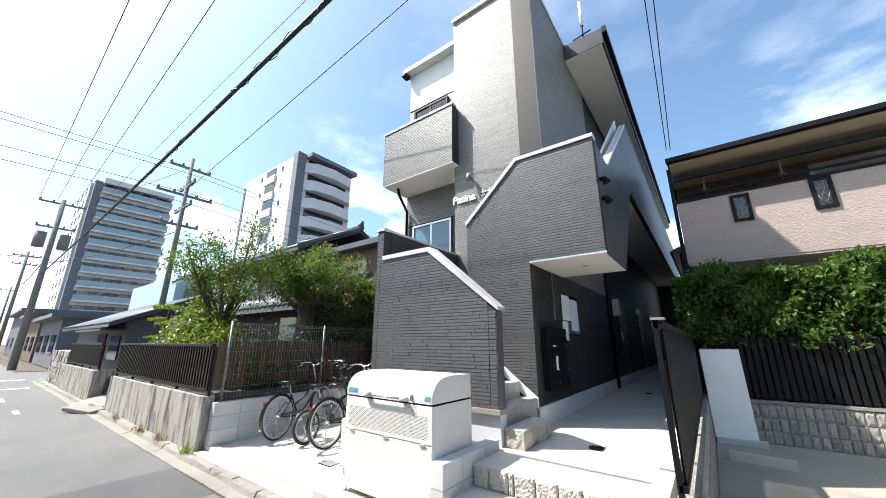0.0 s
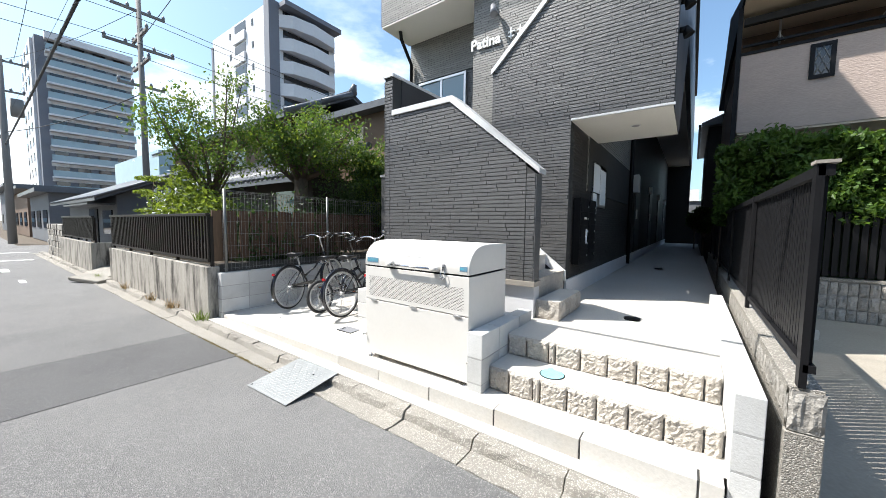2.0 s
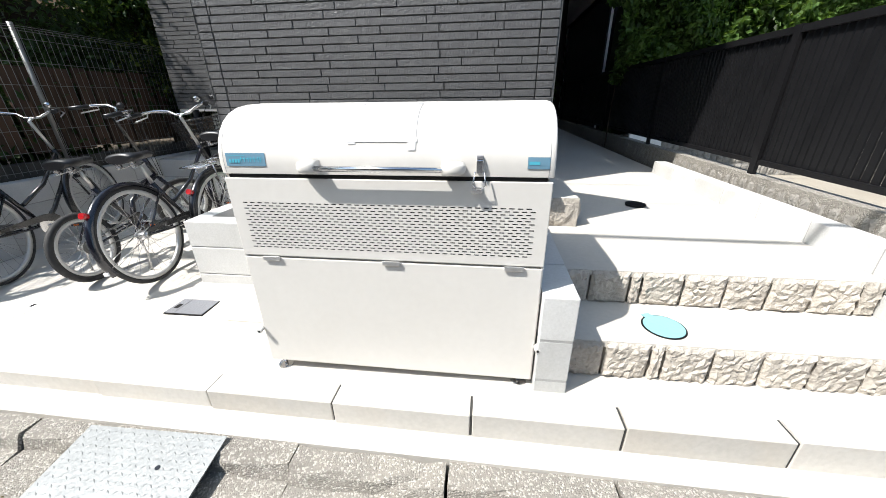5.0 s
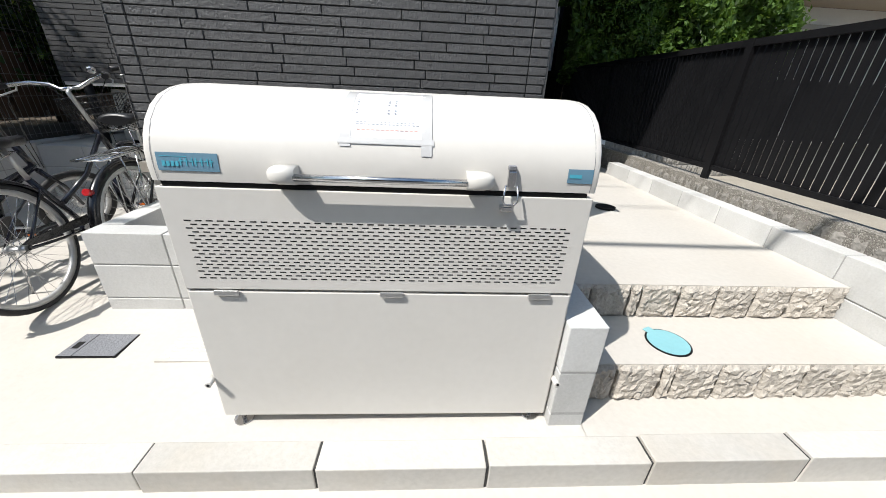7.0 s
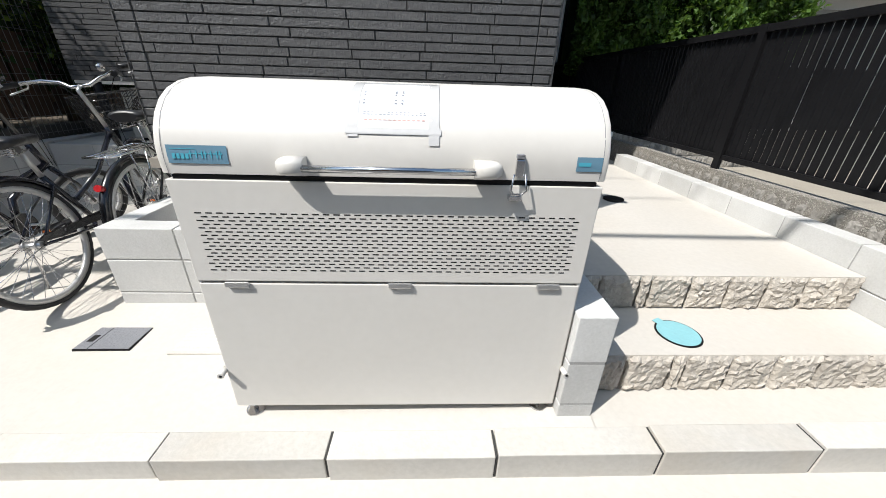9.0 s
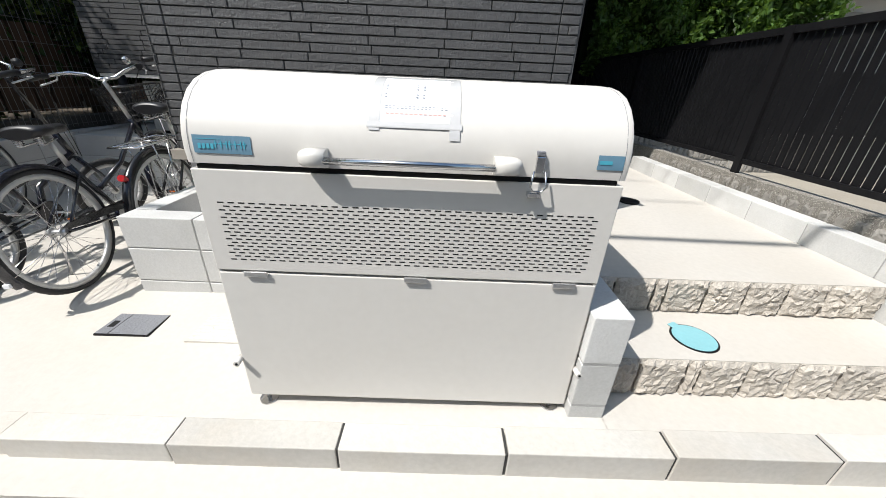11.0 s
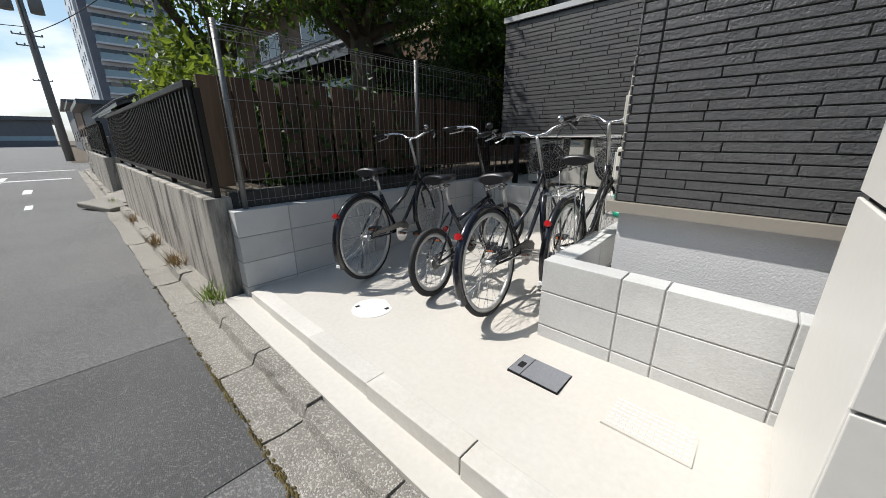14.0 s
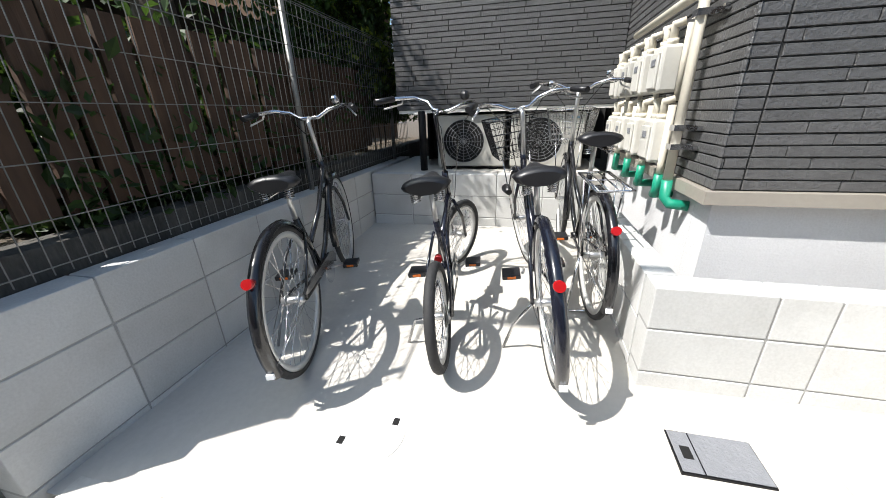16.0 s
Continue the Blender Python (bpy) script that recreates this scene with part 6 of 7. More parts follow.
tube(bm, [(-5.72, 5.42, 0.72), (-5.72, 5.42, 1.26)], 0.035, 12)
part("pipe", bm, M_DARKMETAL, pp)

# ---- things in the floor ----
hatch = thing("floor_hatch", "grey plastic water meter hatch in the concrete floor", "hatch", at=pose(-4.08, 3.072, floor_z(-4.08, 3.072) + 0.001))
boxes("frame", M_DARKMETAL, hatch, (-0.128, 0.128, -0.081, 0.081, -0.01, 0.004))
boxes("cover", M_HATCH, hatch, (-0.058, 0.124, -0.077, 0.077, 0.0045, 0.009), bevel=0.002)
boxes("flap", M_HATCH, hatch, (-0.124, -0.062, -0.077, 0.077, 0.0045, 0.008), bevel=0.002)
boxes("finger_hole", M_HOLE, hatch, (-0.105, -0.075, -0.03, 0.018, 0.0081, 0.0088))
hatch2 = thing("floor_hatch", "white patterned utility cover in the concrete floor", "hatch", at=pose(-3.61, 3.06, floor_z(-3.61, 3.06) + 0.001))
boxes("frame", M_SLAB, hatch2, (-0.15, 0.15, -0.10, 0.10, -0.01, 0.003))
bm = bmesh.new()
for i in range(12):
    for j in range(7):
        x, y = -0.128 + 0.0233 * i, -0.078 + 0.026 * j
        box(bm, x - 0.009, x + 0.009, y - 0.003, y + 0.003, 0.003, 0.0055)
part("ribs", bm, M_WHITE, hatch2)["kind"] = "stuff"
mh = thing("manhole_cover", "round white drain cover with two finger slots in the floor", "manhole cover", at=pose(-5.25, 2.95, floor_z(-5.25, 2.95) + 0.001))
bm = bmesh.new()
tube(bm, [(0, 0, -0.01), (0, 0, 0.004)], 0.135, 40)
part("cover", bm, M_WHITE, mh)
for s in (-1, 1):
    boxes("slot", M_HOLE, mh, (s * 0.085 - 0.012, s * 0.085 + 0.012, s * 0.058 - 0.016, s * 0.058 + 0.016, 0.0042, 0.0052))
drain = thing("drain_cover", "dark round drain cover in the approach", "drain", at=pose(-1.14, 4.25, 0.5655))
bm = bmesh.new()
tube(bm, [(0, 0, -0.01), (0, 0, 0.003)], 0.075, 28)
part("cover", bm, M_DARKMETAL, drain)
drain2 = thing("drain_cover", "dark round drain cover in the passage", "drain", at=pose(-1.25, 9.2, 0.585))
bm = bmesh.new()
tube(bm, [(0, 0, -0.01), (0, 0, 0.003)], 0.075, 28)
part("cover", bm, M_DARKMETAL, drain2)
valve = thing("valve_cover", "turquoise round valve cover with a tab on the step", "valve cover", at=pose(-1.485, 2.862, 0.379, 0, 0, 25))
bm = bmesh.new()
tube(bm, [(0, 0, 0), (0, 0, 0.002)], 0.092, 36)
part("frame", bm, M_DARKMETAL, valve)
bm = bmesh.new()
tube(bm, [(0, 0, 0.002), (0, 0, 0.005)], 0.084, 36)
part("lid", bm, M_LID, valve)
boxes("tab", M_LID, valve, (-0.022, 0.022, 0.075, 0.108, 0.0025, 0.0052), bevel=0.001)
plate = thing("ramp_plate", "galvanised checker-plate ramp leaning on the kerb", "ramp plate", at=pose(-3.60, 1.785, 0.006, 9.0, 0, 1.5))
boxes("plate", M_CHECKER, plate, (-0.30, 0.31, 0.0, 0.535, 0.0, 0.005))
bm = bmesh.new()
for i in range(21):
    for j in range(18):
        x, y = -0.282 + 0.0285 * i, 0.02 + 0.029 * j
        a = 0.6 if (i + j) % 2 else -0.6
        c, s = math.cos(a), math.sin(a)
        vs = [bm.verts.new((x + c * u - s * v, y + s * u + c * v, z)) for u, v, z in ((-0.012, 0, 0.005), (0, -0.004, 0.005), (0.012, 0, 0.005), (0, 0.004, 0.005), (0, 0, 0.0072))]
        for k in range(4):
            bm.faces.new((vs[k], vs[(k + 1) % 4], vs[4]))
part("treads", bm, M_CHECKER, plate)["kind"] = "stuff"
for hx, hy in ((-0.27, 0.03), (0.12, 0.40)):
    bm = bmesh.new()
    tube(bm, [(hx, hy, 0.0045), (hx, hy, 0.0078)], 0.009, 12)
    part("bolt", bm, M_BLACKPAINT, plate, "dark fixing bolt")
boxes("support", M_GUTTER, plate, (-0.28, 0.27, 0.30, 0.34, -0.03, -0.001))

# ---- entrance fittings ----
mail = thing("letterbox_bank", "black bank of apartment letterboxes on the passage wall", "letterbox", at=pose(-1.974, 5.05, 0.98))
boxes("case", M_DARKMETAL, mail, (0.0, 0.09, 0.0, 0.86, 0.0, 0.88))
for i in range(2):
    for j in range(5):
        d = boxes("door", M_DARKMETAL, mail, (0.0905, 0.098, 0.02 + 0.42 * i, 0.42 + 0.42 * i, 0.03 + 0.168 * j, 0.185 + 0.168 * j), bevel=0.003)
        boxes("knob", M_ALU, d, (0.0985, 0.106, 0.36 + 0.42 * i, 0.385 + 0.42 * i, 0.09 + 0.168 * j, 0.115 + 0.168 * j))
boxes("label", M_PAPER, mail, (0.0985, 0.100, 0.27, 0.36, 0.27, 0.47))
boxes("tag", M_LINE, mail, (0.0985, 0.100, 0.18, 0.30, 0.60, 0.63))
nb = thing("notice_board", "white notice sheets in a frame on the passage wall", "notice board", at=pose(-1.974, 6.0, 1.80))
boxes("frame", M_ALU, nb, (0.0, 0.012, 0.0, 1.0, 0.0, 0.68))
for a, b, c, d in ((0.05, 0.5, 0.22, 0.66), (0.52, 0.95, 0.05, 0.62), (0.05, 0.3, -0.12, 0.2)):
    boxes("sheet", M_PAPER, nb, (0.0125, 0.0145, a, b, c, d))
dp = thing("downpipe", "black round downpipe in the passage", "downpipe")
bm = bmesh.new()
tube(bm, [(-1.93, 9.7, 0.60), (-1.93, 9.7, 4.87)], 0.045, 12)
part("pipe", bm, M_DARKMETAL, dp)
for y in (10.9, 14.4, 17.9, 21.4):
    d = structure(boxes("door_1", M_PANEL, None, (-1.983, -1.955, y, y + 0.9, 0.82, 2.85)), "dark apartment door in the passage", "door")
    boxes("door_handle", M_ALU, d, (-1.954, -1.92, y + 0.08, y + 0.11, 1.7, 1.95))
    lp = thing("wall_lamp", "small pale wall lamp beside a passage door", "lamp", "passage lamps", at=pose(-1.955, y - 0.35, 2.6))
    boxes("body", M_WHITE, lp, (0, 0.09, -0.06, 0.06, 0, 0.22), bevel=0.01)
mb = thing("meter_cabinet", "beige electric meter box on the passage wall", "meter box", at=pose(-1.96, 10.2, 2.35))
boxes("case", M_METER, mb, (0, 0.13, 0, 0.3, 0, 0.42), bevel=0.01)
for z in (3.92, 3.62):
    wl_ob = thing("wall_lamp", "black round wall lamp on the stair side", "lamp", "stair side lamps", at=pose(PR, 5.0, z))
    bm = bmesh.new()
    tube(bm, [(0.0, 0, 0), (0.05, 0, 0)], 0.03, 10)
    tube(bm, [(0.05, 0, 0.02), (0.09, 0, -0.07)], [0.03, 0.055], 14)
    part("body", bm, M_DARKMETAL, wl_ob)
spot = thing("spotlight", "grey wall spotlight above the house sign", "lamp", at=pose(-3.50, TY, 4.98))
bm = bmesh.new()
tube(bm, [(0, 0.0, 0), (0, -0.10, 0)], 0.025, 10)
tube(bm, [(-0.03, -0.10, 0.09), (0.02, -0.16, -0.09)], [0.04, 0.06], 14)
part("body", bm, M_HATCH, spot)
sign = thing("house_sign", "white raised letters on the taupe tower wall", "sign", at=pose(-3.985, TY - 0.018, 4.50, 90))
fc = bpy.data.curves.new("letters", "FONT")
fc.body, fc.size, fc.extrude, fc.offset = "Patina", 0.235, 0.012, 0.006
fc.materials.append(M_WHITE)
tx = new("letters", fc)
tx.parent = sign
for k in range(2):
    boxes("character", M_WHITE, sign, (0.74 + 0.16 * k, 0.76 + 0.16 * k, 0, 0.17, -0.01, 0.01), (0.70 + 0.16 * k, 0.82 + 0.16 * k, 0.10, 0.12, -0.01, 0.01), (0.70 + 0.16 * k, 0.80 + 0.16 * k, 0.03, 0.05, -0.01, 0.01))
bp = thing("balcony_downpipe", "black downpipe bent under the upper balcony", "downpipe")
bm = bmesh.new()
tube(bm, [(-5.72, 5.75, 5.40), (-5.72, 5.78, 5.25), (-5.85, 6.24, 4.95), (-5.87, 6.25, 0.72)], 0.035, 10)
part("pipe", bm, M_DARKMETAL, bp)
ant = thing("antenna", "white rod antenna with dark mount on the roof edge", "antenna", at=pose(-1.42, 8.0, 9.38))
bm = bmesh.new()
tube(bm, [(0, 0, 0), (0, 0, 0.45)], 0.018, 8)
tube(bm, [(-0.25, 0, 0.03), (0.2, 0, 0.10)], 0.02, 6)
part("mount", bm, M_DARKMETAL, ant)
bm = bmesh.new()
tube(bm, [(0, 0, 0.35), (0, 0, 1.15)], [0.05, 0.035], 10)
part("rod", bm, M_WHITE, ant)

# ---- weeds along the old wall ----
rg = random.Random(77)
for x, y, n, mm, lb, ct in ((-6.42, 2.30, 90, M_GRASS, "green weed tuft at the foot of the old wall", "weed"), (-7.6, 2.28, 120, M_WEED, "dry brown weed tuft in the gutter", "weed"), (-8.6, 2.26, 80, M_WEED, "dry brown weed tuft in the gutter", "weed"), (-10.3, 2.26, 70, M_WEED, "dry brown weed tuft in the gutter", "weed"), (-12.4, 2.2, 90, M_GRASS, "green weed tuft at the gateway", "weed"), (-6.7, 3.2, 90, M_GRASS, "grass tuft under the board fence", "weed"), (-6.7, 4.1, 90, M_GRASS, "grass tuft under the board fence", "weed")):
    verts, faces = [], []
    for i in range(n):
        a, s = rg.uniform(0, 6.28), rg.uniform(0.04, 0.17)
        bx, by = x + rg.gauss(0, 0.09), y + rg.gauss(0, 0.03)
        z = 0.06 if y < 2.5 else 0.88
        dx, dy = math.cos(a) * s * 0.6, math.sin(a) * s * 0.6
        b = len(verts)
        verts += [(bx - dy * 0.07, by + dx * 0.07, z), (bx + dy * 0.07, by - dx * 0.07, z), (bx + dx, by + dy, z + s)]
        faces.append((b, b + 1, b + 2))
    me = bpy.data.meshes.new("weed")
    me.from_pydata(verts, [], faces)
    me.materials.append(mm)
    tagged(new("weed", me), lb, ct)
rock = thing("loose_slab", "broken grey concrete slab lying in the gateway", "slab", at=pose(-12.35, 2.12, 0.03, 5, 4, 25))
bm = bmesh.new()
box(bm, -0.45, 0.45, -0.22, 0.22, 0, 0.09, bevel=0.02)
part("slab", bm, M_GUTTER, rock)

# ---- old houses along the street ----
def tile_roof(owner, x0, x1, eave, ridge, label, rib=0.27):
    """A pitched tile face from the eave (y, z) up to the ridge (y, z); each roll of tiles is a part on it."""
    (y0, z0), (y1, z1) = eave, ridge
    bm = bmesh.new()
    prism(bm, [(y0, z0), (y1, z1), (y1, z1 - 0.12), (y0, z0 - 0.12)], "x", x0, x1)
    slope = part("roof", bm, M_TILE, owner, label)
    bm = bmesh.new()
    tube(bm, [(0, y0 - 0.02 * (1 if y1 > y0 else -1), z0 + 0.02), (0, y1, z1 + 0.02)], 0.055, 6)
    roll = mesh_of(bm, "tile_roll", M_TILE)
    n = int((x1 - x0) / rib)
    for i in range(n + 1):
        ob = new("tile_roll", roll)
        ob.parent = slope
        ob.matrix_basis = pose(x0 + (x1 - x0) * i / n, 0, 0)


oh = thing("old_house", "old two-storey house with grey tiled roof and brown walls", "house")
boxes("wall", M_BROWNWALL, oh, (-25.5, -13.2, 7.8, 12.0, 0, 5.5))
boxes("gable_wall", M_BROWNFENCE, oh, (-13.19, -12.9, 7.8, 12.0, 0, 5.9))
tile_roof(oh, -26.4, -12.3, (7.0, 5.25), (10.0, 6.72), "grey tiled roof slope")
tile_roof(oh, -26.4, -12.3, (13.0, 5.25), (10.0, 6.72), "grey tiled roof slope")
bm = bmesh.new()
tube(bm, [(-26.5, 10, 6.83), (-12.2, 10, 6.83)], 0.14, 8)
tube(bm, [(-12.35, 10, 6.8), (-12.2, 10, 7.15)], [0.2, 0.08], 8)
for z in (7.0, 8.5):
    tube(bm, [(-12.25, z, 5.32 + (z - 7) * 0.49), (-12.25, z + 1.4, 5.32 + (z + 1.4 - 7) * 0.49)], 0.1, 8)
part("ridge", bm, M_TILE, oh)
for x in (-22, -18.5, -15.2):
    w = boxes("window", M_ALU, oh, (x, x + 1.7, 7.74, 7.799, 3.4, 4.7))
    boxes("pane", M_WINDARK, w, (x + 0.06, x + 0.82, 7.73, 7.739, 3.46, 4.64), (x + 0.88, x + 1.64, 7.73, 7.739, 3.46, 4.64))
lowh = thing("low_house", "single-storey house part with glossy grey roof tiles", "house")
boxes("wall", M_BROWNFENCE, lowh, (-18.5, -9.2, 6.0, 8.0, 0, 2.75))
tile_roof(lowh, -18.8, -8.9, (5.3, 2.65), (7.7, 3.75), "glossy grey tiled roof slope")
bm = bmesh.new()
tube(bm, [(-18.9, 7.7, 3.85), (-8.8, 7.7, 3.85)], 0.12, 8)
part("ridge", bm, M_TILE, lowh)
boxes("window", M_WIN, lowh, (-11.0, -9.6, 5.96, 5.999, 1.3, 2.4))
bal = thing("cream_house", "cream house wall with a small window behind the trees", "house")
boxes("wall", M_BROWNWALL, bal, (-12.8, -8.6, 8.2, 12.5, 0, 5.0))
boxes("panel", M_CREAM, bal, (-12.0, -9.6, 8.14, 8.199, 3.6, 4.6))
boxes("roof", M_TILE, bal, (-13.1, -8.2, 7.8, 12.8, 5.001, 5.2))
gh = thing("grey_house", "low grey house with sloping tiled roof on the street", "house")
bm = bmesh.new()
prism(bm, [(4.0, 0), (4.0, 2.5), (6.6, 3.7), (9.0, 2.6), (9.0, 0)], "x", -30.0, -19.5)
part("wall", bm, M_GREYWALL, gh)
tile_roof(gh, -30.4, -19.1, (3.3, 2.35), (6.6, 3.85), "silver-grey tiled roof slope")
tile_roof(gh, -30.4, -19.1, (9.8, 2.35), (6.6, 3.85), "silver-grey tiled roof slope")
boxes("door", M_WINDARK, gh, (-24.5, -22.8, 3.95, 3.999, 0.1, 2.0))
boxes("window", M_WINDARK, gh, (-21.8, -20.2, 3.95, 3.999, 0.9, 1.9))
boxes("canopy", M_TILE, gh, (-25.2, -19.8, 3.2, 3.999, 2.1, 2.16))
for i, (x0, x1, h, mm, lb) in enumerate(((-44, -34, 3.2, M_GREYWALL, "weathered grey street house with dark roof"), (-58, -46, 4.0, M_BROWNWALL, "brown street house with flat eaves"), (-80, -60, 5.0, M_GREYWALL, "grey workshop at the end of the street"))):
    hh = thing("street_house", lb, "house")
    boxes("wall", mm, hh, (x0, x1, 3.6, 11, 0, h))
    boxes("roof", M_TILE, hh, (x0 - 0.5, x1 + 0.5, 3.0, 11.5, h + 0.001, h + 0.25))
    for k in range(3):
        xx = x0 + (x1 - x0) * (k + 0.5) / 3
        boxes("window", M_WINDARK, hh, (xx - 0.9, xx + 0.9, 3.55, 3.599, 0.9, 2.1))
shed = thing("factory_shed", "long low grey shed with blue band across the side street", "shed")
boxes("wall", M_GREYWALL, shed, (-120, -95, -28, 1.8, 0, 4.2))
boxes("band", M_TOWERBLUE, shed, (-94.99, -94.9, -28, 1.8, 1.0, 1.7))
boxes("roof", M_TILE, shed, (-121, -94.5, -28.5, 2.2, 4.21, 4.8))
blueb = thing("blue_building", "pale blue low building behind the pole", "building")
boxes("wall", M_TOWERBLUE, blueb, (-58, -42, 11.5, 17, 0, 8.2))
for k in range(3):
    boxes("window", M_WINDARK, blueb, (-41.99, -41.95, 12.3 + 1.6 * k, 13.2 + 1.6 * k, 5.6, 6.9))
stone = thing("stone_gatepost", "dark stacked-stone garden wall at the corner", "stone wall")
rg = random.Random(9)
for r in range(6):
    for k in range(9):
        x = -22.8 + 0.42 * k + (0.2 if r % 2 else 0)
        boxes("stone", M_OLDWALL, stone, (x, x + 0.40, 2.4 + rg.uniform(-0.02, 0.02), 2.9, 0.22 * r, 0.22 * r + 0.21), bevel=0.02)

# ---- towers ----
tl_ob = thing("apartment_tower", "tall grey apartment tower with pale blue glass balconies", "apartment tower")
TX0, TX1, TYA, TYB, FLH = -124.0, -104.0, 10.0, 24.0, 3.0
boxes("wall", M_TOWERGREY, tl_ob, (TX0, TX1, TYA, TYB, 0, 36.6))
boxes("side_wall", M_TOWERWHITE, tl_ob, (TX0 + 1, TX1 - 2.5, TYA - 0.4, TYA - 0.001, 0, 36.6))
for f in range(12):
    z = 1.0 + FLH * f
    bl = boxes("balcony", M_TOWERBLUE, tl_ob, (TX1 + 1.4, TX1 + 1.5, TYA + 1.2, TYB, z, z + 1.15), label="pale blue glass balcony front")
    boxes("slab", M_TOWERWHITE, bl, (TX1 + 0.001, TX1 + 1.55, TYA + 1.2, TYB, z - 0.35, z - 0.001))
    boxes("wall_strip", M_TOWERWHITE, bl, (TX1 + 0.001, TX1 + 0.1, TYA + 1.2, TYB, z + 2.05, z + 2.649))
    for k in range(4):
        y = TYA + 1.7 + 3.1 * k
        boxes("window", M_WINDARK, bl, (TX1 + 0.101, TX1 + 0.2, y, y + 1.9, z, z + 2.0))
    for k in range(3):
        x = TX0 + 3 + 5 * k
        boxes("side_window", M_WINDARK, bl, (x, x + 1.6, TYA - 0.5, TYA - 0.401, z + 0.4, z + 1.9))
boxes("roof_edge", M_TOWERWHITE, tl_ob, (TX1 + 0.001, TX1 + 1.6, TYA + 1.2, TYB, 36.0, 37.2))
tw = thing("apartment_tower", "white apartment tower with dark corner strip and open stair column", "apartment tower")
WX0, WX1, WY0, WY1 = -63.0, -46.0, 24.6, 34.5
boxes("wall", M_TOWERWHITE, tw, (WX0, WX1, WY0, WY1, 0, 29.6))
boxes("corner_strip", M_TOWERGREY, tw, (WX1 - 1.1, WX1 + 0.15, WY0 - 0.15, WY0 + 1.2, 0, 30.0), label="dark grey corner strip")
boxes("edge_strip", M_TOWERGREY, tw, (WX0 - 0.3, WX0 + 0.3, WY0 - 0.1, WY0 + 0.5, 0, 28.5))
for f in range(10):
    z = 1.2 + 2.9 * f
    op = boxes("stair_opening", M_WINDARK, tw, (-55.5, -52.3, WY0 - 0.05, WY0 - 0.001, z, z + 2.0), label="open stair landing")
    boxes("landing_wall", M_TOWERWHITE, op, (-55.6, -52.2, WY0 - 0.3, WY0 - 0.051, z - 0.6, z + 0.65))
    for x in (-57.2, -50.6):
        boxes("small_window", M_WINDARK, op, (x, x + 0.45, WY0 - 0.06, WY0 - 0.001, z + 0.7, z + 1.5))
    bm = bmesh.new()
    pts = [(WX1 + 0.1, WY0 + 1.2), (WX1 + 1.3, WY0 + 2.5), (WX1 + 1.8, 30.0), (WX1 + 1.3, WY1 - 1.0), (WX1 + 0.1, WY1)]
    prism(bm, pts, "z", z - 0.35, z + 1.25)
    bl = part("balcony", bm, M_TOWERWHITE, tw, "white curved balcony")
    boxes("window", M_WINDARK, bl, (WX1 + 0.001, WX1 + 0.06, WY0 + 1.8, WY1 - 1.0, z + 1.251, z + 2.5))
boxes("roof_slab", M_TOWERGREY, tw, (WX1 + 0.001, WX1 + 1.7, WY0 + 1.2, WY1, 29.3, 29.9))


# ---- poles and wires ----
def pole(x, y, h, r, label, arms, trans):
    p = thing("utility_pole", label, "utility pole", "utility poles", at=pose(x, y, 0))
    bm = bmesh.new()
    tube(bm, [(0, 0, 0), (0, 0, h)], [r, r * 0.62], 12)
    part("mast", bm, M_POLE, p)
    for z, w, d in arms:
        a = boxes("crossarm", M_POLE, p, (-0.05, 0.05, -w, w, z - 0.05, z + 0.05)) if d == "y" else boxes("crossarm", M_POLE, p, (-w, w, -0.05, 0.05, z - 0.05, z + 0.05))
        for s in (-0.95, -0.4, 0.4, 0.95):
            bm = bmesh.new()
            q = (0, s * w) if d == "y" else (s * w, 0)
            tube(bm, [(q[0], q[1], z + 0.05), (q[0], q[1], z + 0.12), (q[0], q[1], z + 0.22)], [0.05, 0.07, 0.03], 8)
            part("insulator", bm, M_HATCH, a)
    for s in trans:
        bm = bmesh.new()
        tube(bm, [(0.0, s, h - 3.4), (0.0, s, h - 2.4)], 0.28, 14)
        part("transformer", bm, M_POLE, p)
    return p


pole(-20.4, 5.2, 11.0, 0.14, "concrete utility pole with several crossarms behind the houses", ((10.4, 0.9, "y"), (9.4, 1.0, "x"), (8.9, 1.2, "y"), (8.2, 1.1, "x"), (7.3, 0.8, "y")), ())
pole(-33.9, 2.05, 11.0, 0.20, "concrete utility pole with two transformers by the road", ((10.7, 1.1, "y"), (9.0, 0.9, "y")), (-0.55, 0.55))
pole(-57, 2.1, 11.0, 0.18, "far concrete utility pole along the road", ((10.5, 1.0, "y"), (9.6, 0.9, "y")), ())
pole(-76, 2.3, 9.0, 0.15, "far concrete utility pole along the road", ((8.5, 0.9, "y"),), ())


def wire(a, b, sag, r, label="thin black overhead wire", wrap=False):
    bm = bmesh.new()
    a, b = Vector(a), Vector(b)
    n = 26
    tube(bm, [a.lerp(b, i / n) - Vector((0, 0, sag * 4 * (i / n) * (1 - i / n))) for i in range(n + 1)], r, 6)
    if wrap:
        tube(bm, [a.lerp(b, i / 300) + Vector((0, 0.035 * math.sin(i * 1.1), 0.045 * math.cos(i * 0.9) - sag * 4 * (i / 300) * (1 - i / 300))) for i in range(301)], 0.006, 4)
    tagged(part("overhead_wire", bm, M_CABLE), label, "wire", "overhead wires")


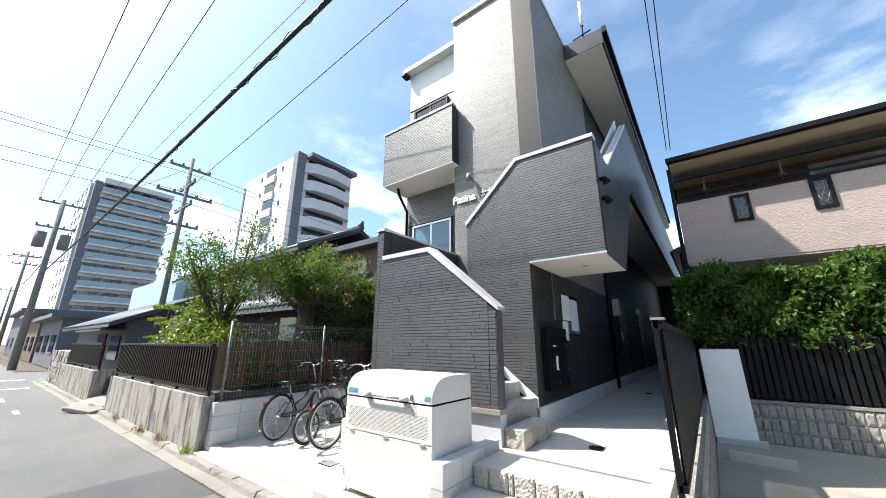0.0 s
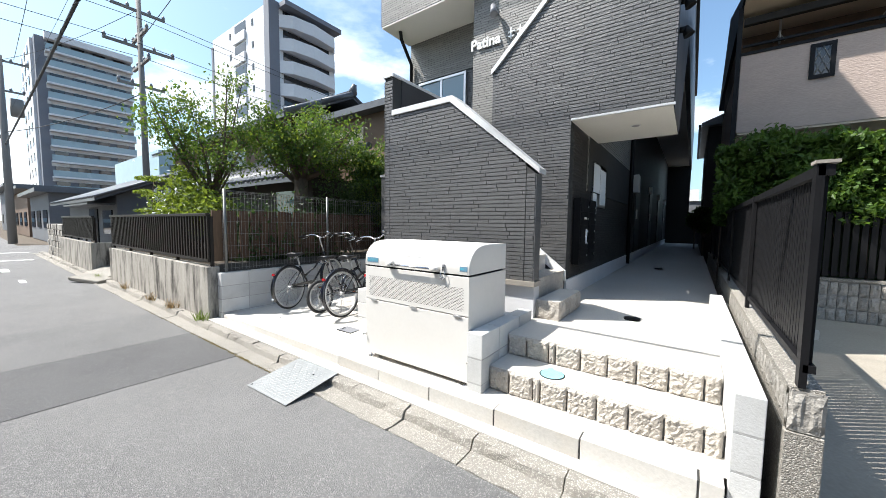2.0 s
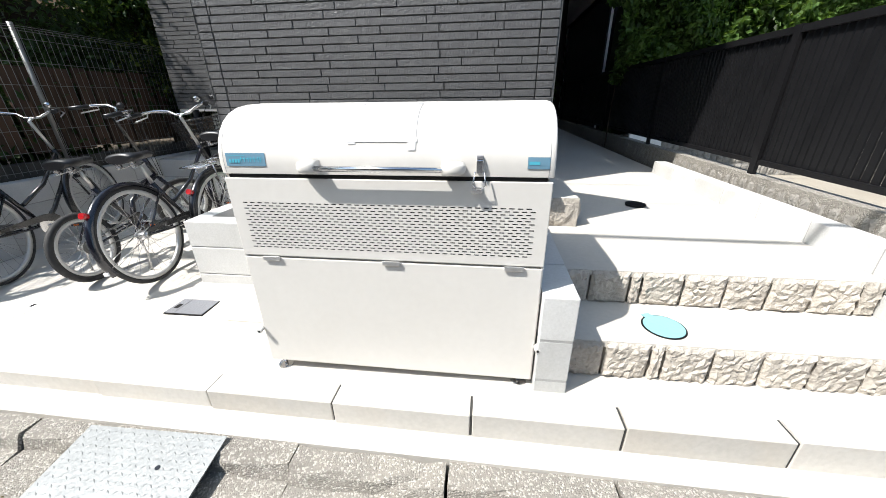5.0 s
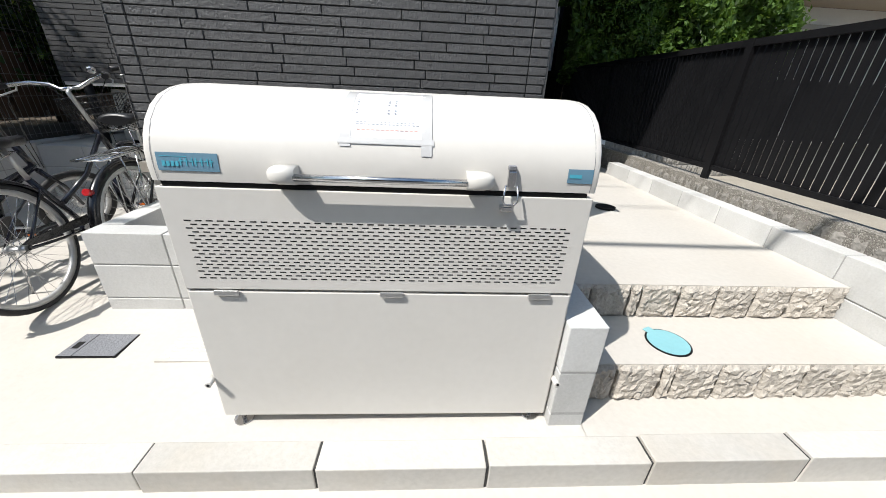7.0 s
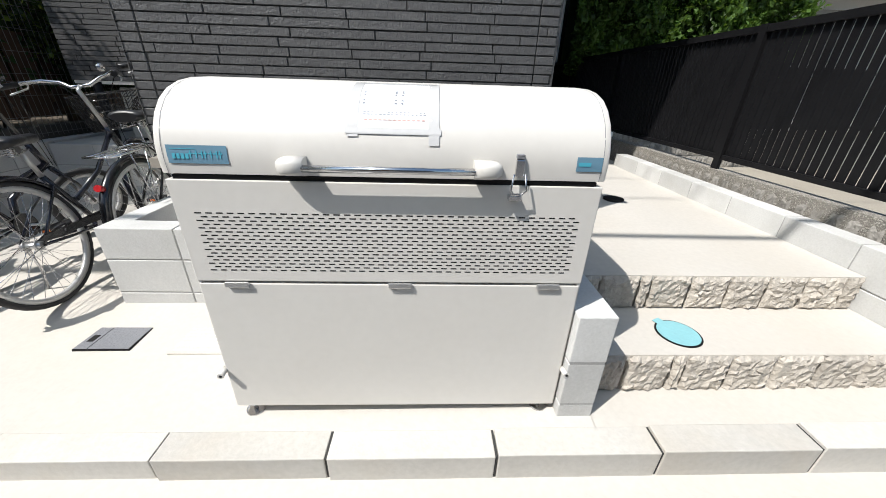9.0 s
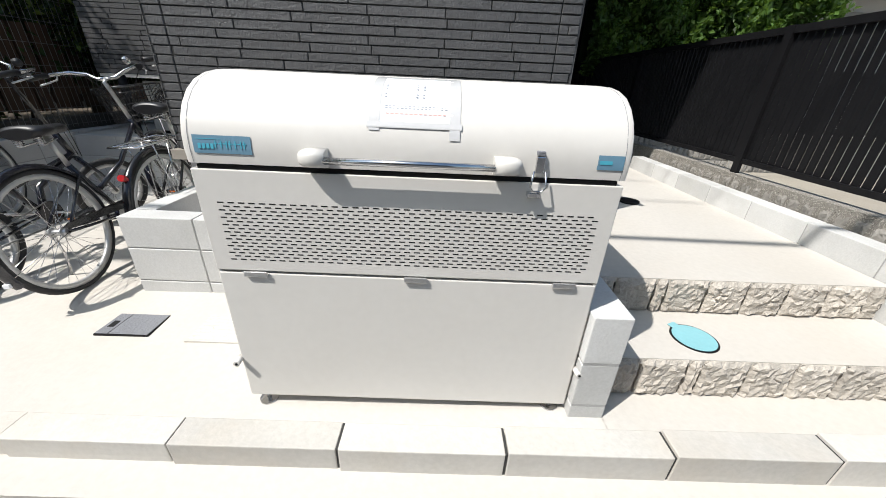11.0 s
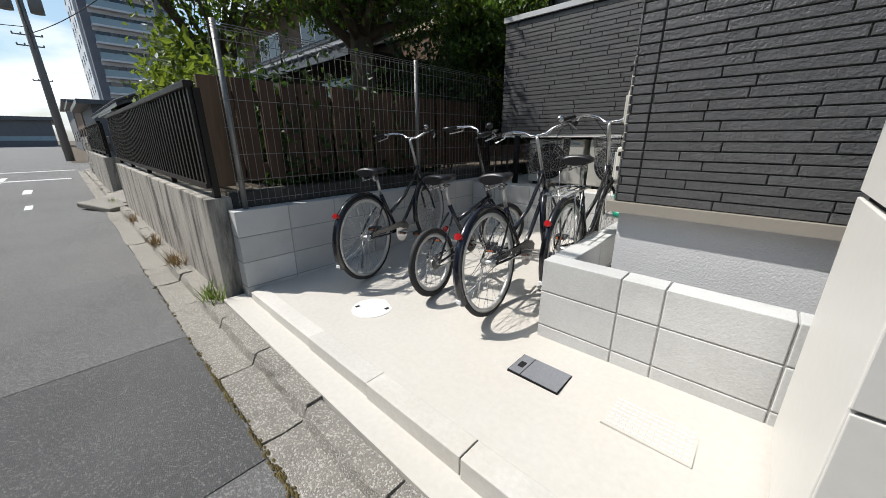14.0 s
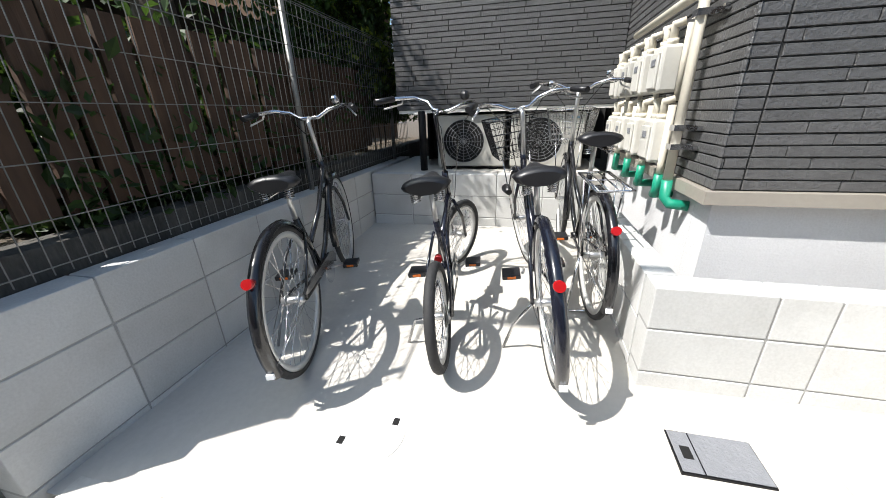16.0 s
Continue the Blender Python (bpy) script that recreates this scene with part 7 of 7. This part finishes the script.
wire((-33.9, 2.05, 5.9), (8, 1.55, 5.5), 0.2, 0.03, "thick bundled black overhead cable", True)
wire((-33.9, 0.95, 10.85), (20, 0.35, 10.8), 0.5, 0.011)
wire((-33.9, 1.75, 10.9), (20, 0.85, 10.8), 0.5, 0.011)
wire((-33.9, 2.6, 10.9), (20, 1.4, 10.8), 0.5, 0.011)
wire((-33.9, 2.4, 8.1), (20, 2.6, 8.3), 0.3, 0.005)
wire((-20.4, 5.2, 9.2), (22, 2.6, 9.0), 0.3, 0.012)
wire((-20.4, 5.2, 10.5), (-33.9, 2.05, 10.7), 0.3, 0.012)
for k, (z, y) in enumerate(((10.4, 0), (10.0, 0.3), (9.0, 0.2), (8.6, -0.2))):
    wire((-20.0 + y, -45, z), (-20.4 + y, 5.2, z), 0.6, 0.012)
    wire((-20.4 + y, 5.2, z), (-21 + y, 50, z), 0.6, 0.012)
wire((-33.9, 2.05, 7.0), (-57, 2.1, 7.0), 0.3, 0.03, "thick black overhead cable")
wire((-33.9, 2.05, 6.6), (-20.4, 5.2, 7.0), 0.3, 0.02, "thick black overhead cable")
wire((-33.9, 2.05, 6.9), (-40, -40, 7.0), 0.5, 0.02, "thick black overhead cable")
wire((0.35, -4.0, 9.6), (-0.12, 8.62, 5.9), 0.25, 0.008)
wire((0.55, -4.0, 9.4), (-0.05, 8.62, 5.85), 0.25, 0.008)

# ---- single bricks of the stair wall, nearest to the path ----
front_bricks = courses(slope_span, 0.93, 2.87, rng=random.Random(21))
brick_parts(front_bricks, (0, SY + 0.0115, 0), (1, 0, 0), (0, -1, 0), M_SIDING, stair_front)
brick_mesh("siding_bricks", courses(lambda z: (SL, SL + 0.099 if z < 2.87 else SL + 0.148), 0.93, 3.36) + courses(lambda z: (SR - 0.102, SR - 0.008), 0.93, 2.04), (0, SY + 0.0115, 0), (1, 0, 0), (0, -1, 0), M_SIDING_W, stair_front)

# dry moss along the joint between asphalt and gutter
rg = random.Random(91)
bm = bmesh.new()
for i in range(420):
    x = rg.choice((rg.uniform(-8.0, -3.9), rg.gauss(-4.6, 0.25), rg.gauss(-5.4, 0.2)))
    y, r = 2.047 + rg.gauss(0, 0.006), rg.uniform(0.004, 0.013)
    vs = [bm.verts.new((x + r * math.cos(a) * rg.uniform(0.7, 1.6), y + r * math.sin(a) * 0.7, 0.004)) for a in (0, 1.26, 2.51, 3.77, 5.03)]
    top = bm.verts.new((x, y, 0.008 + r * 0.6))
    for k in range(5):
        bm.faces.new((vs[k], vs[(k + 1) % 5], top))
moss = part("moss", bm, M_MOSS)
tagged(moss, "dry brown moss in the joint beside the gutter", "moss", kind="stuff")
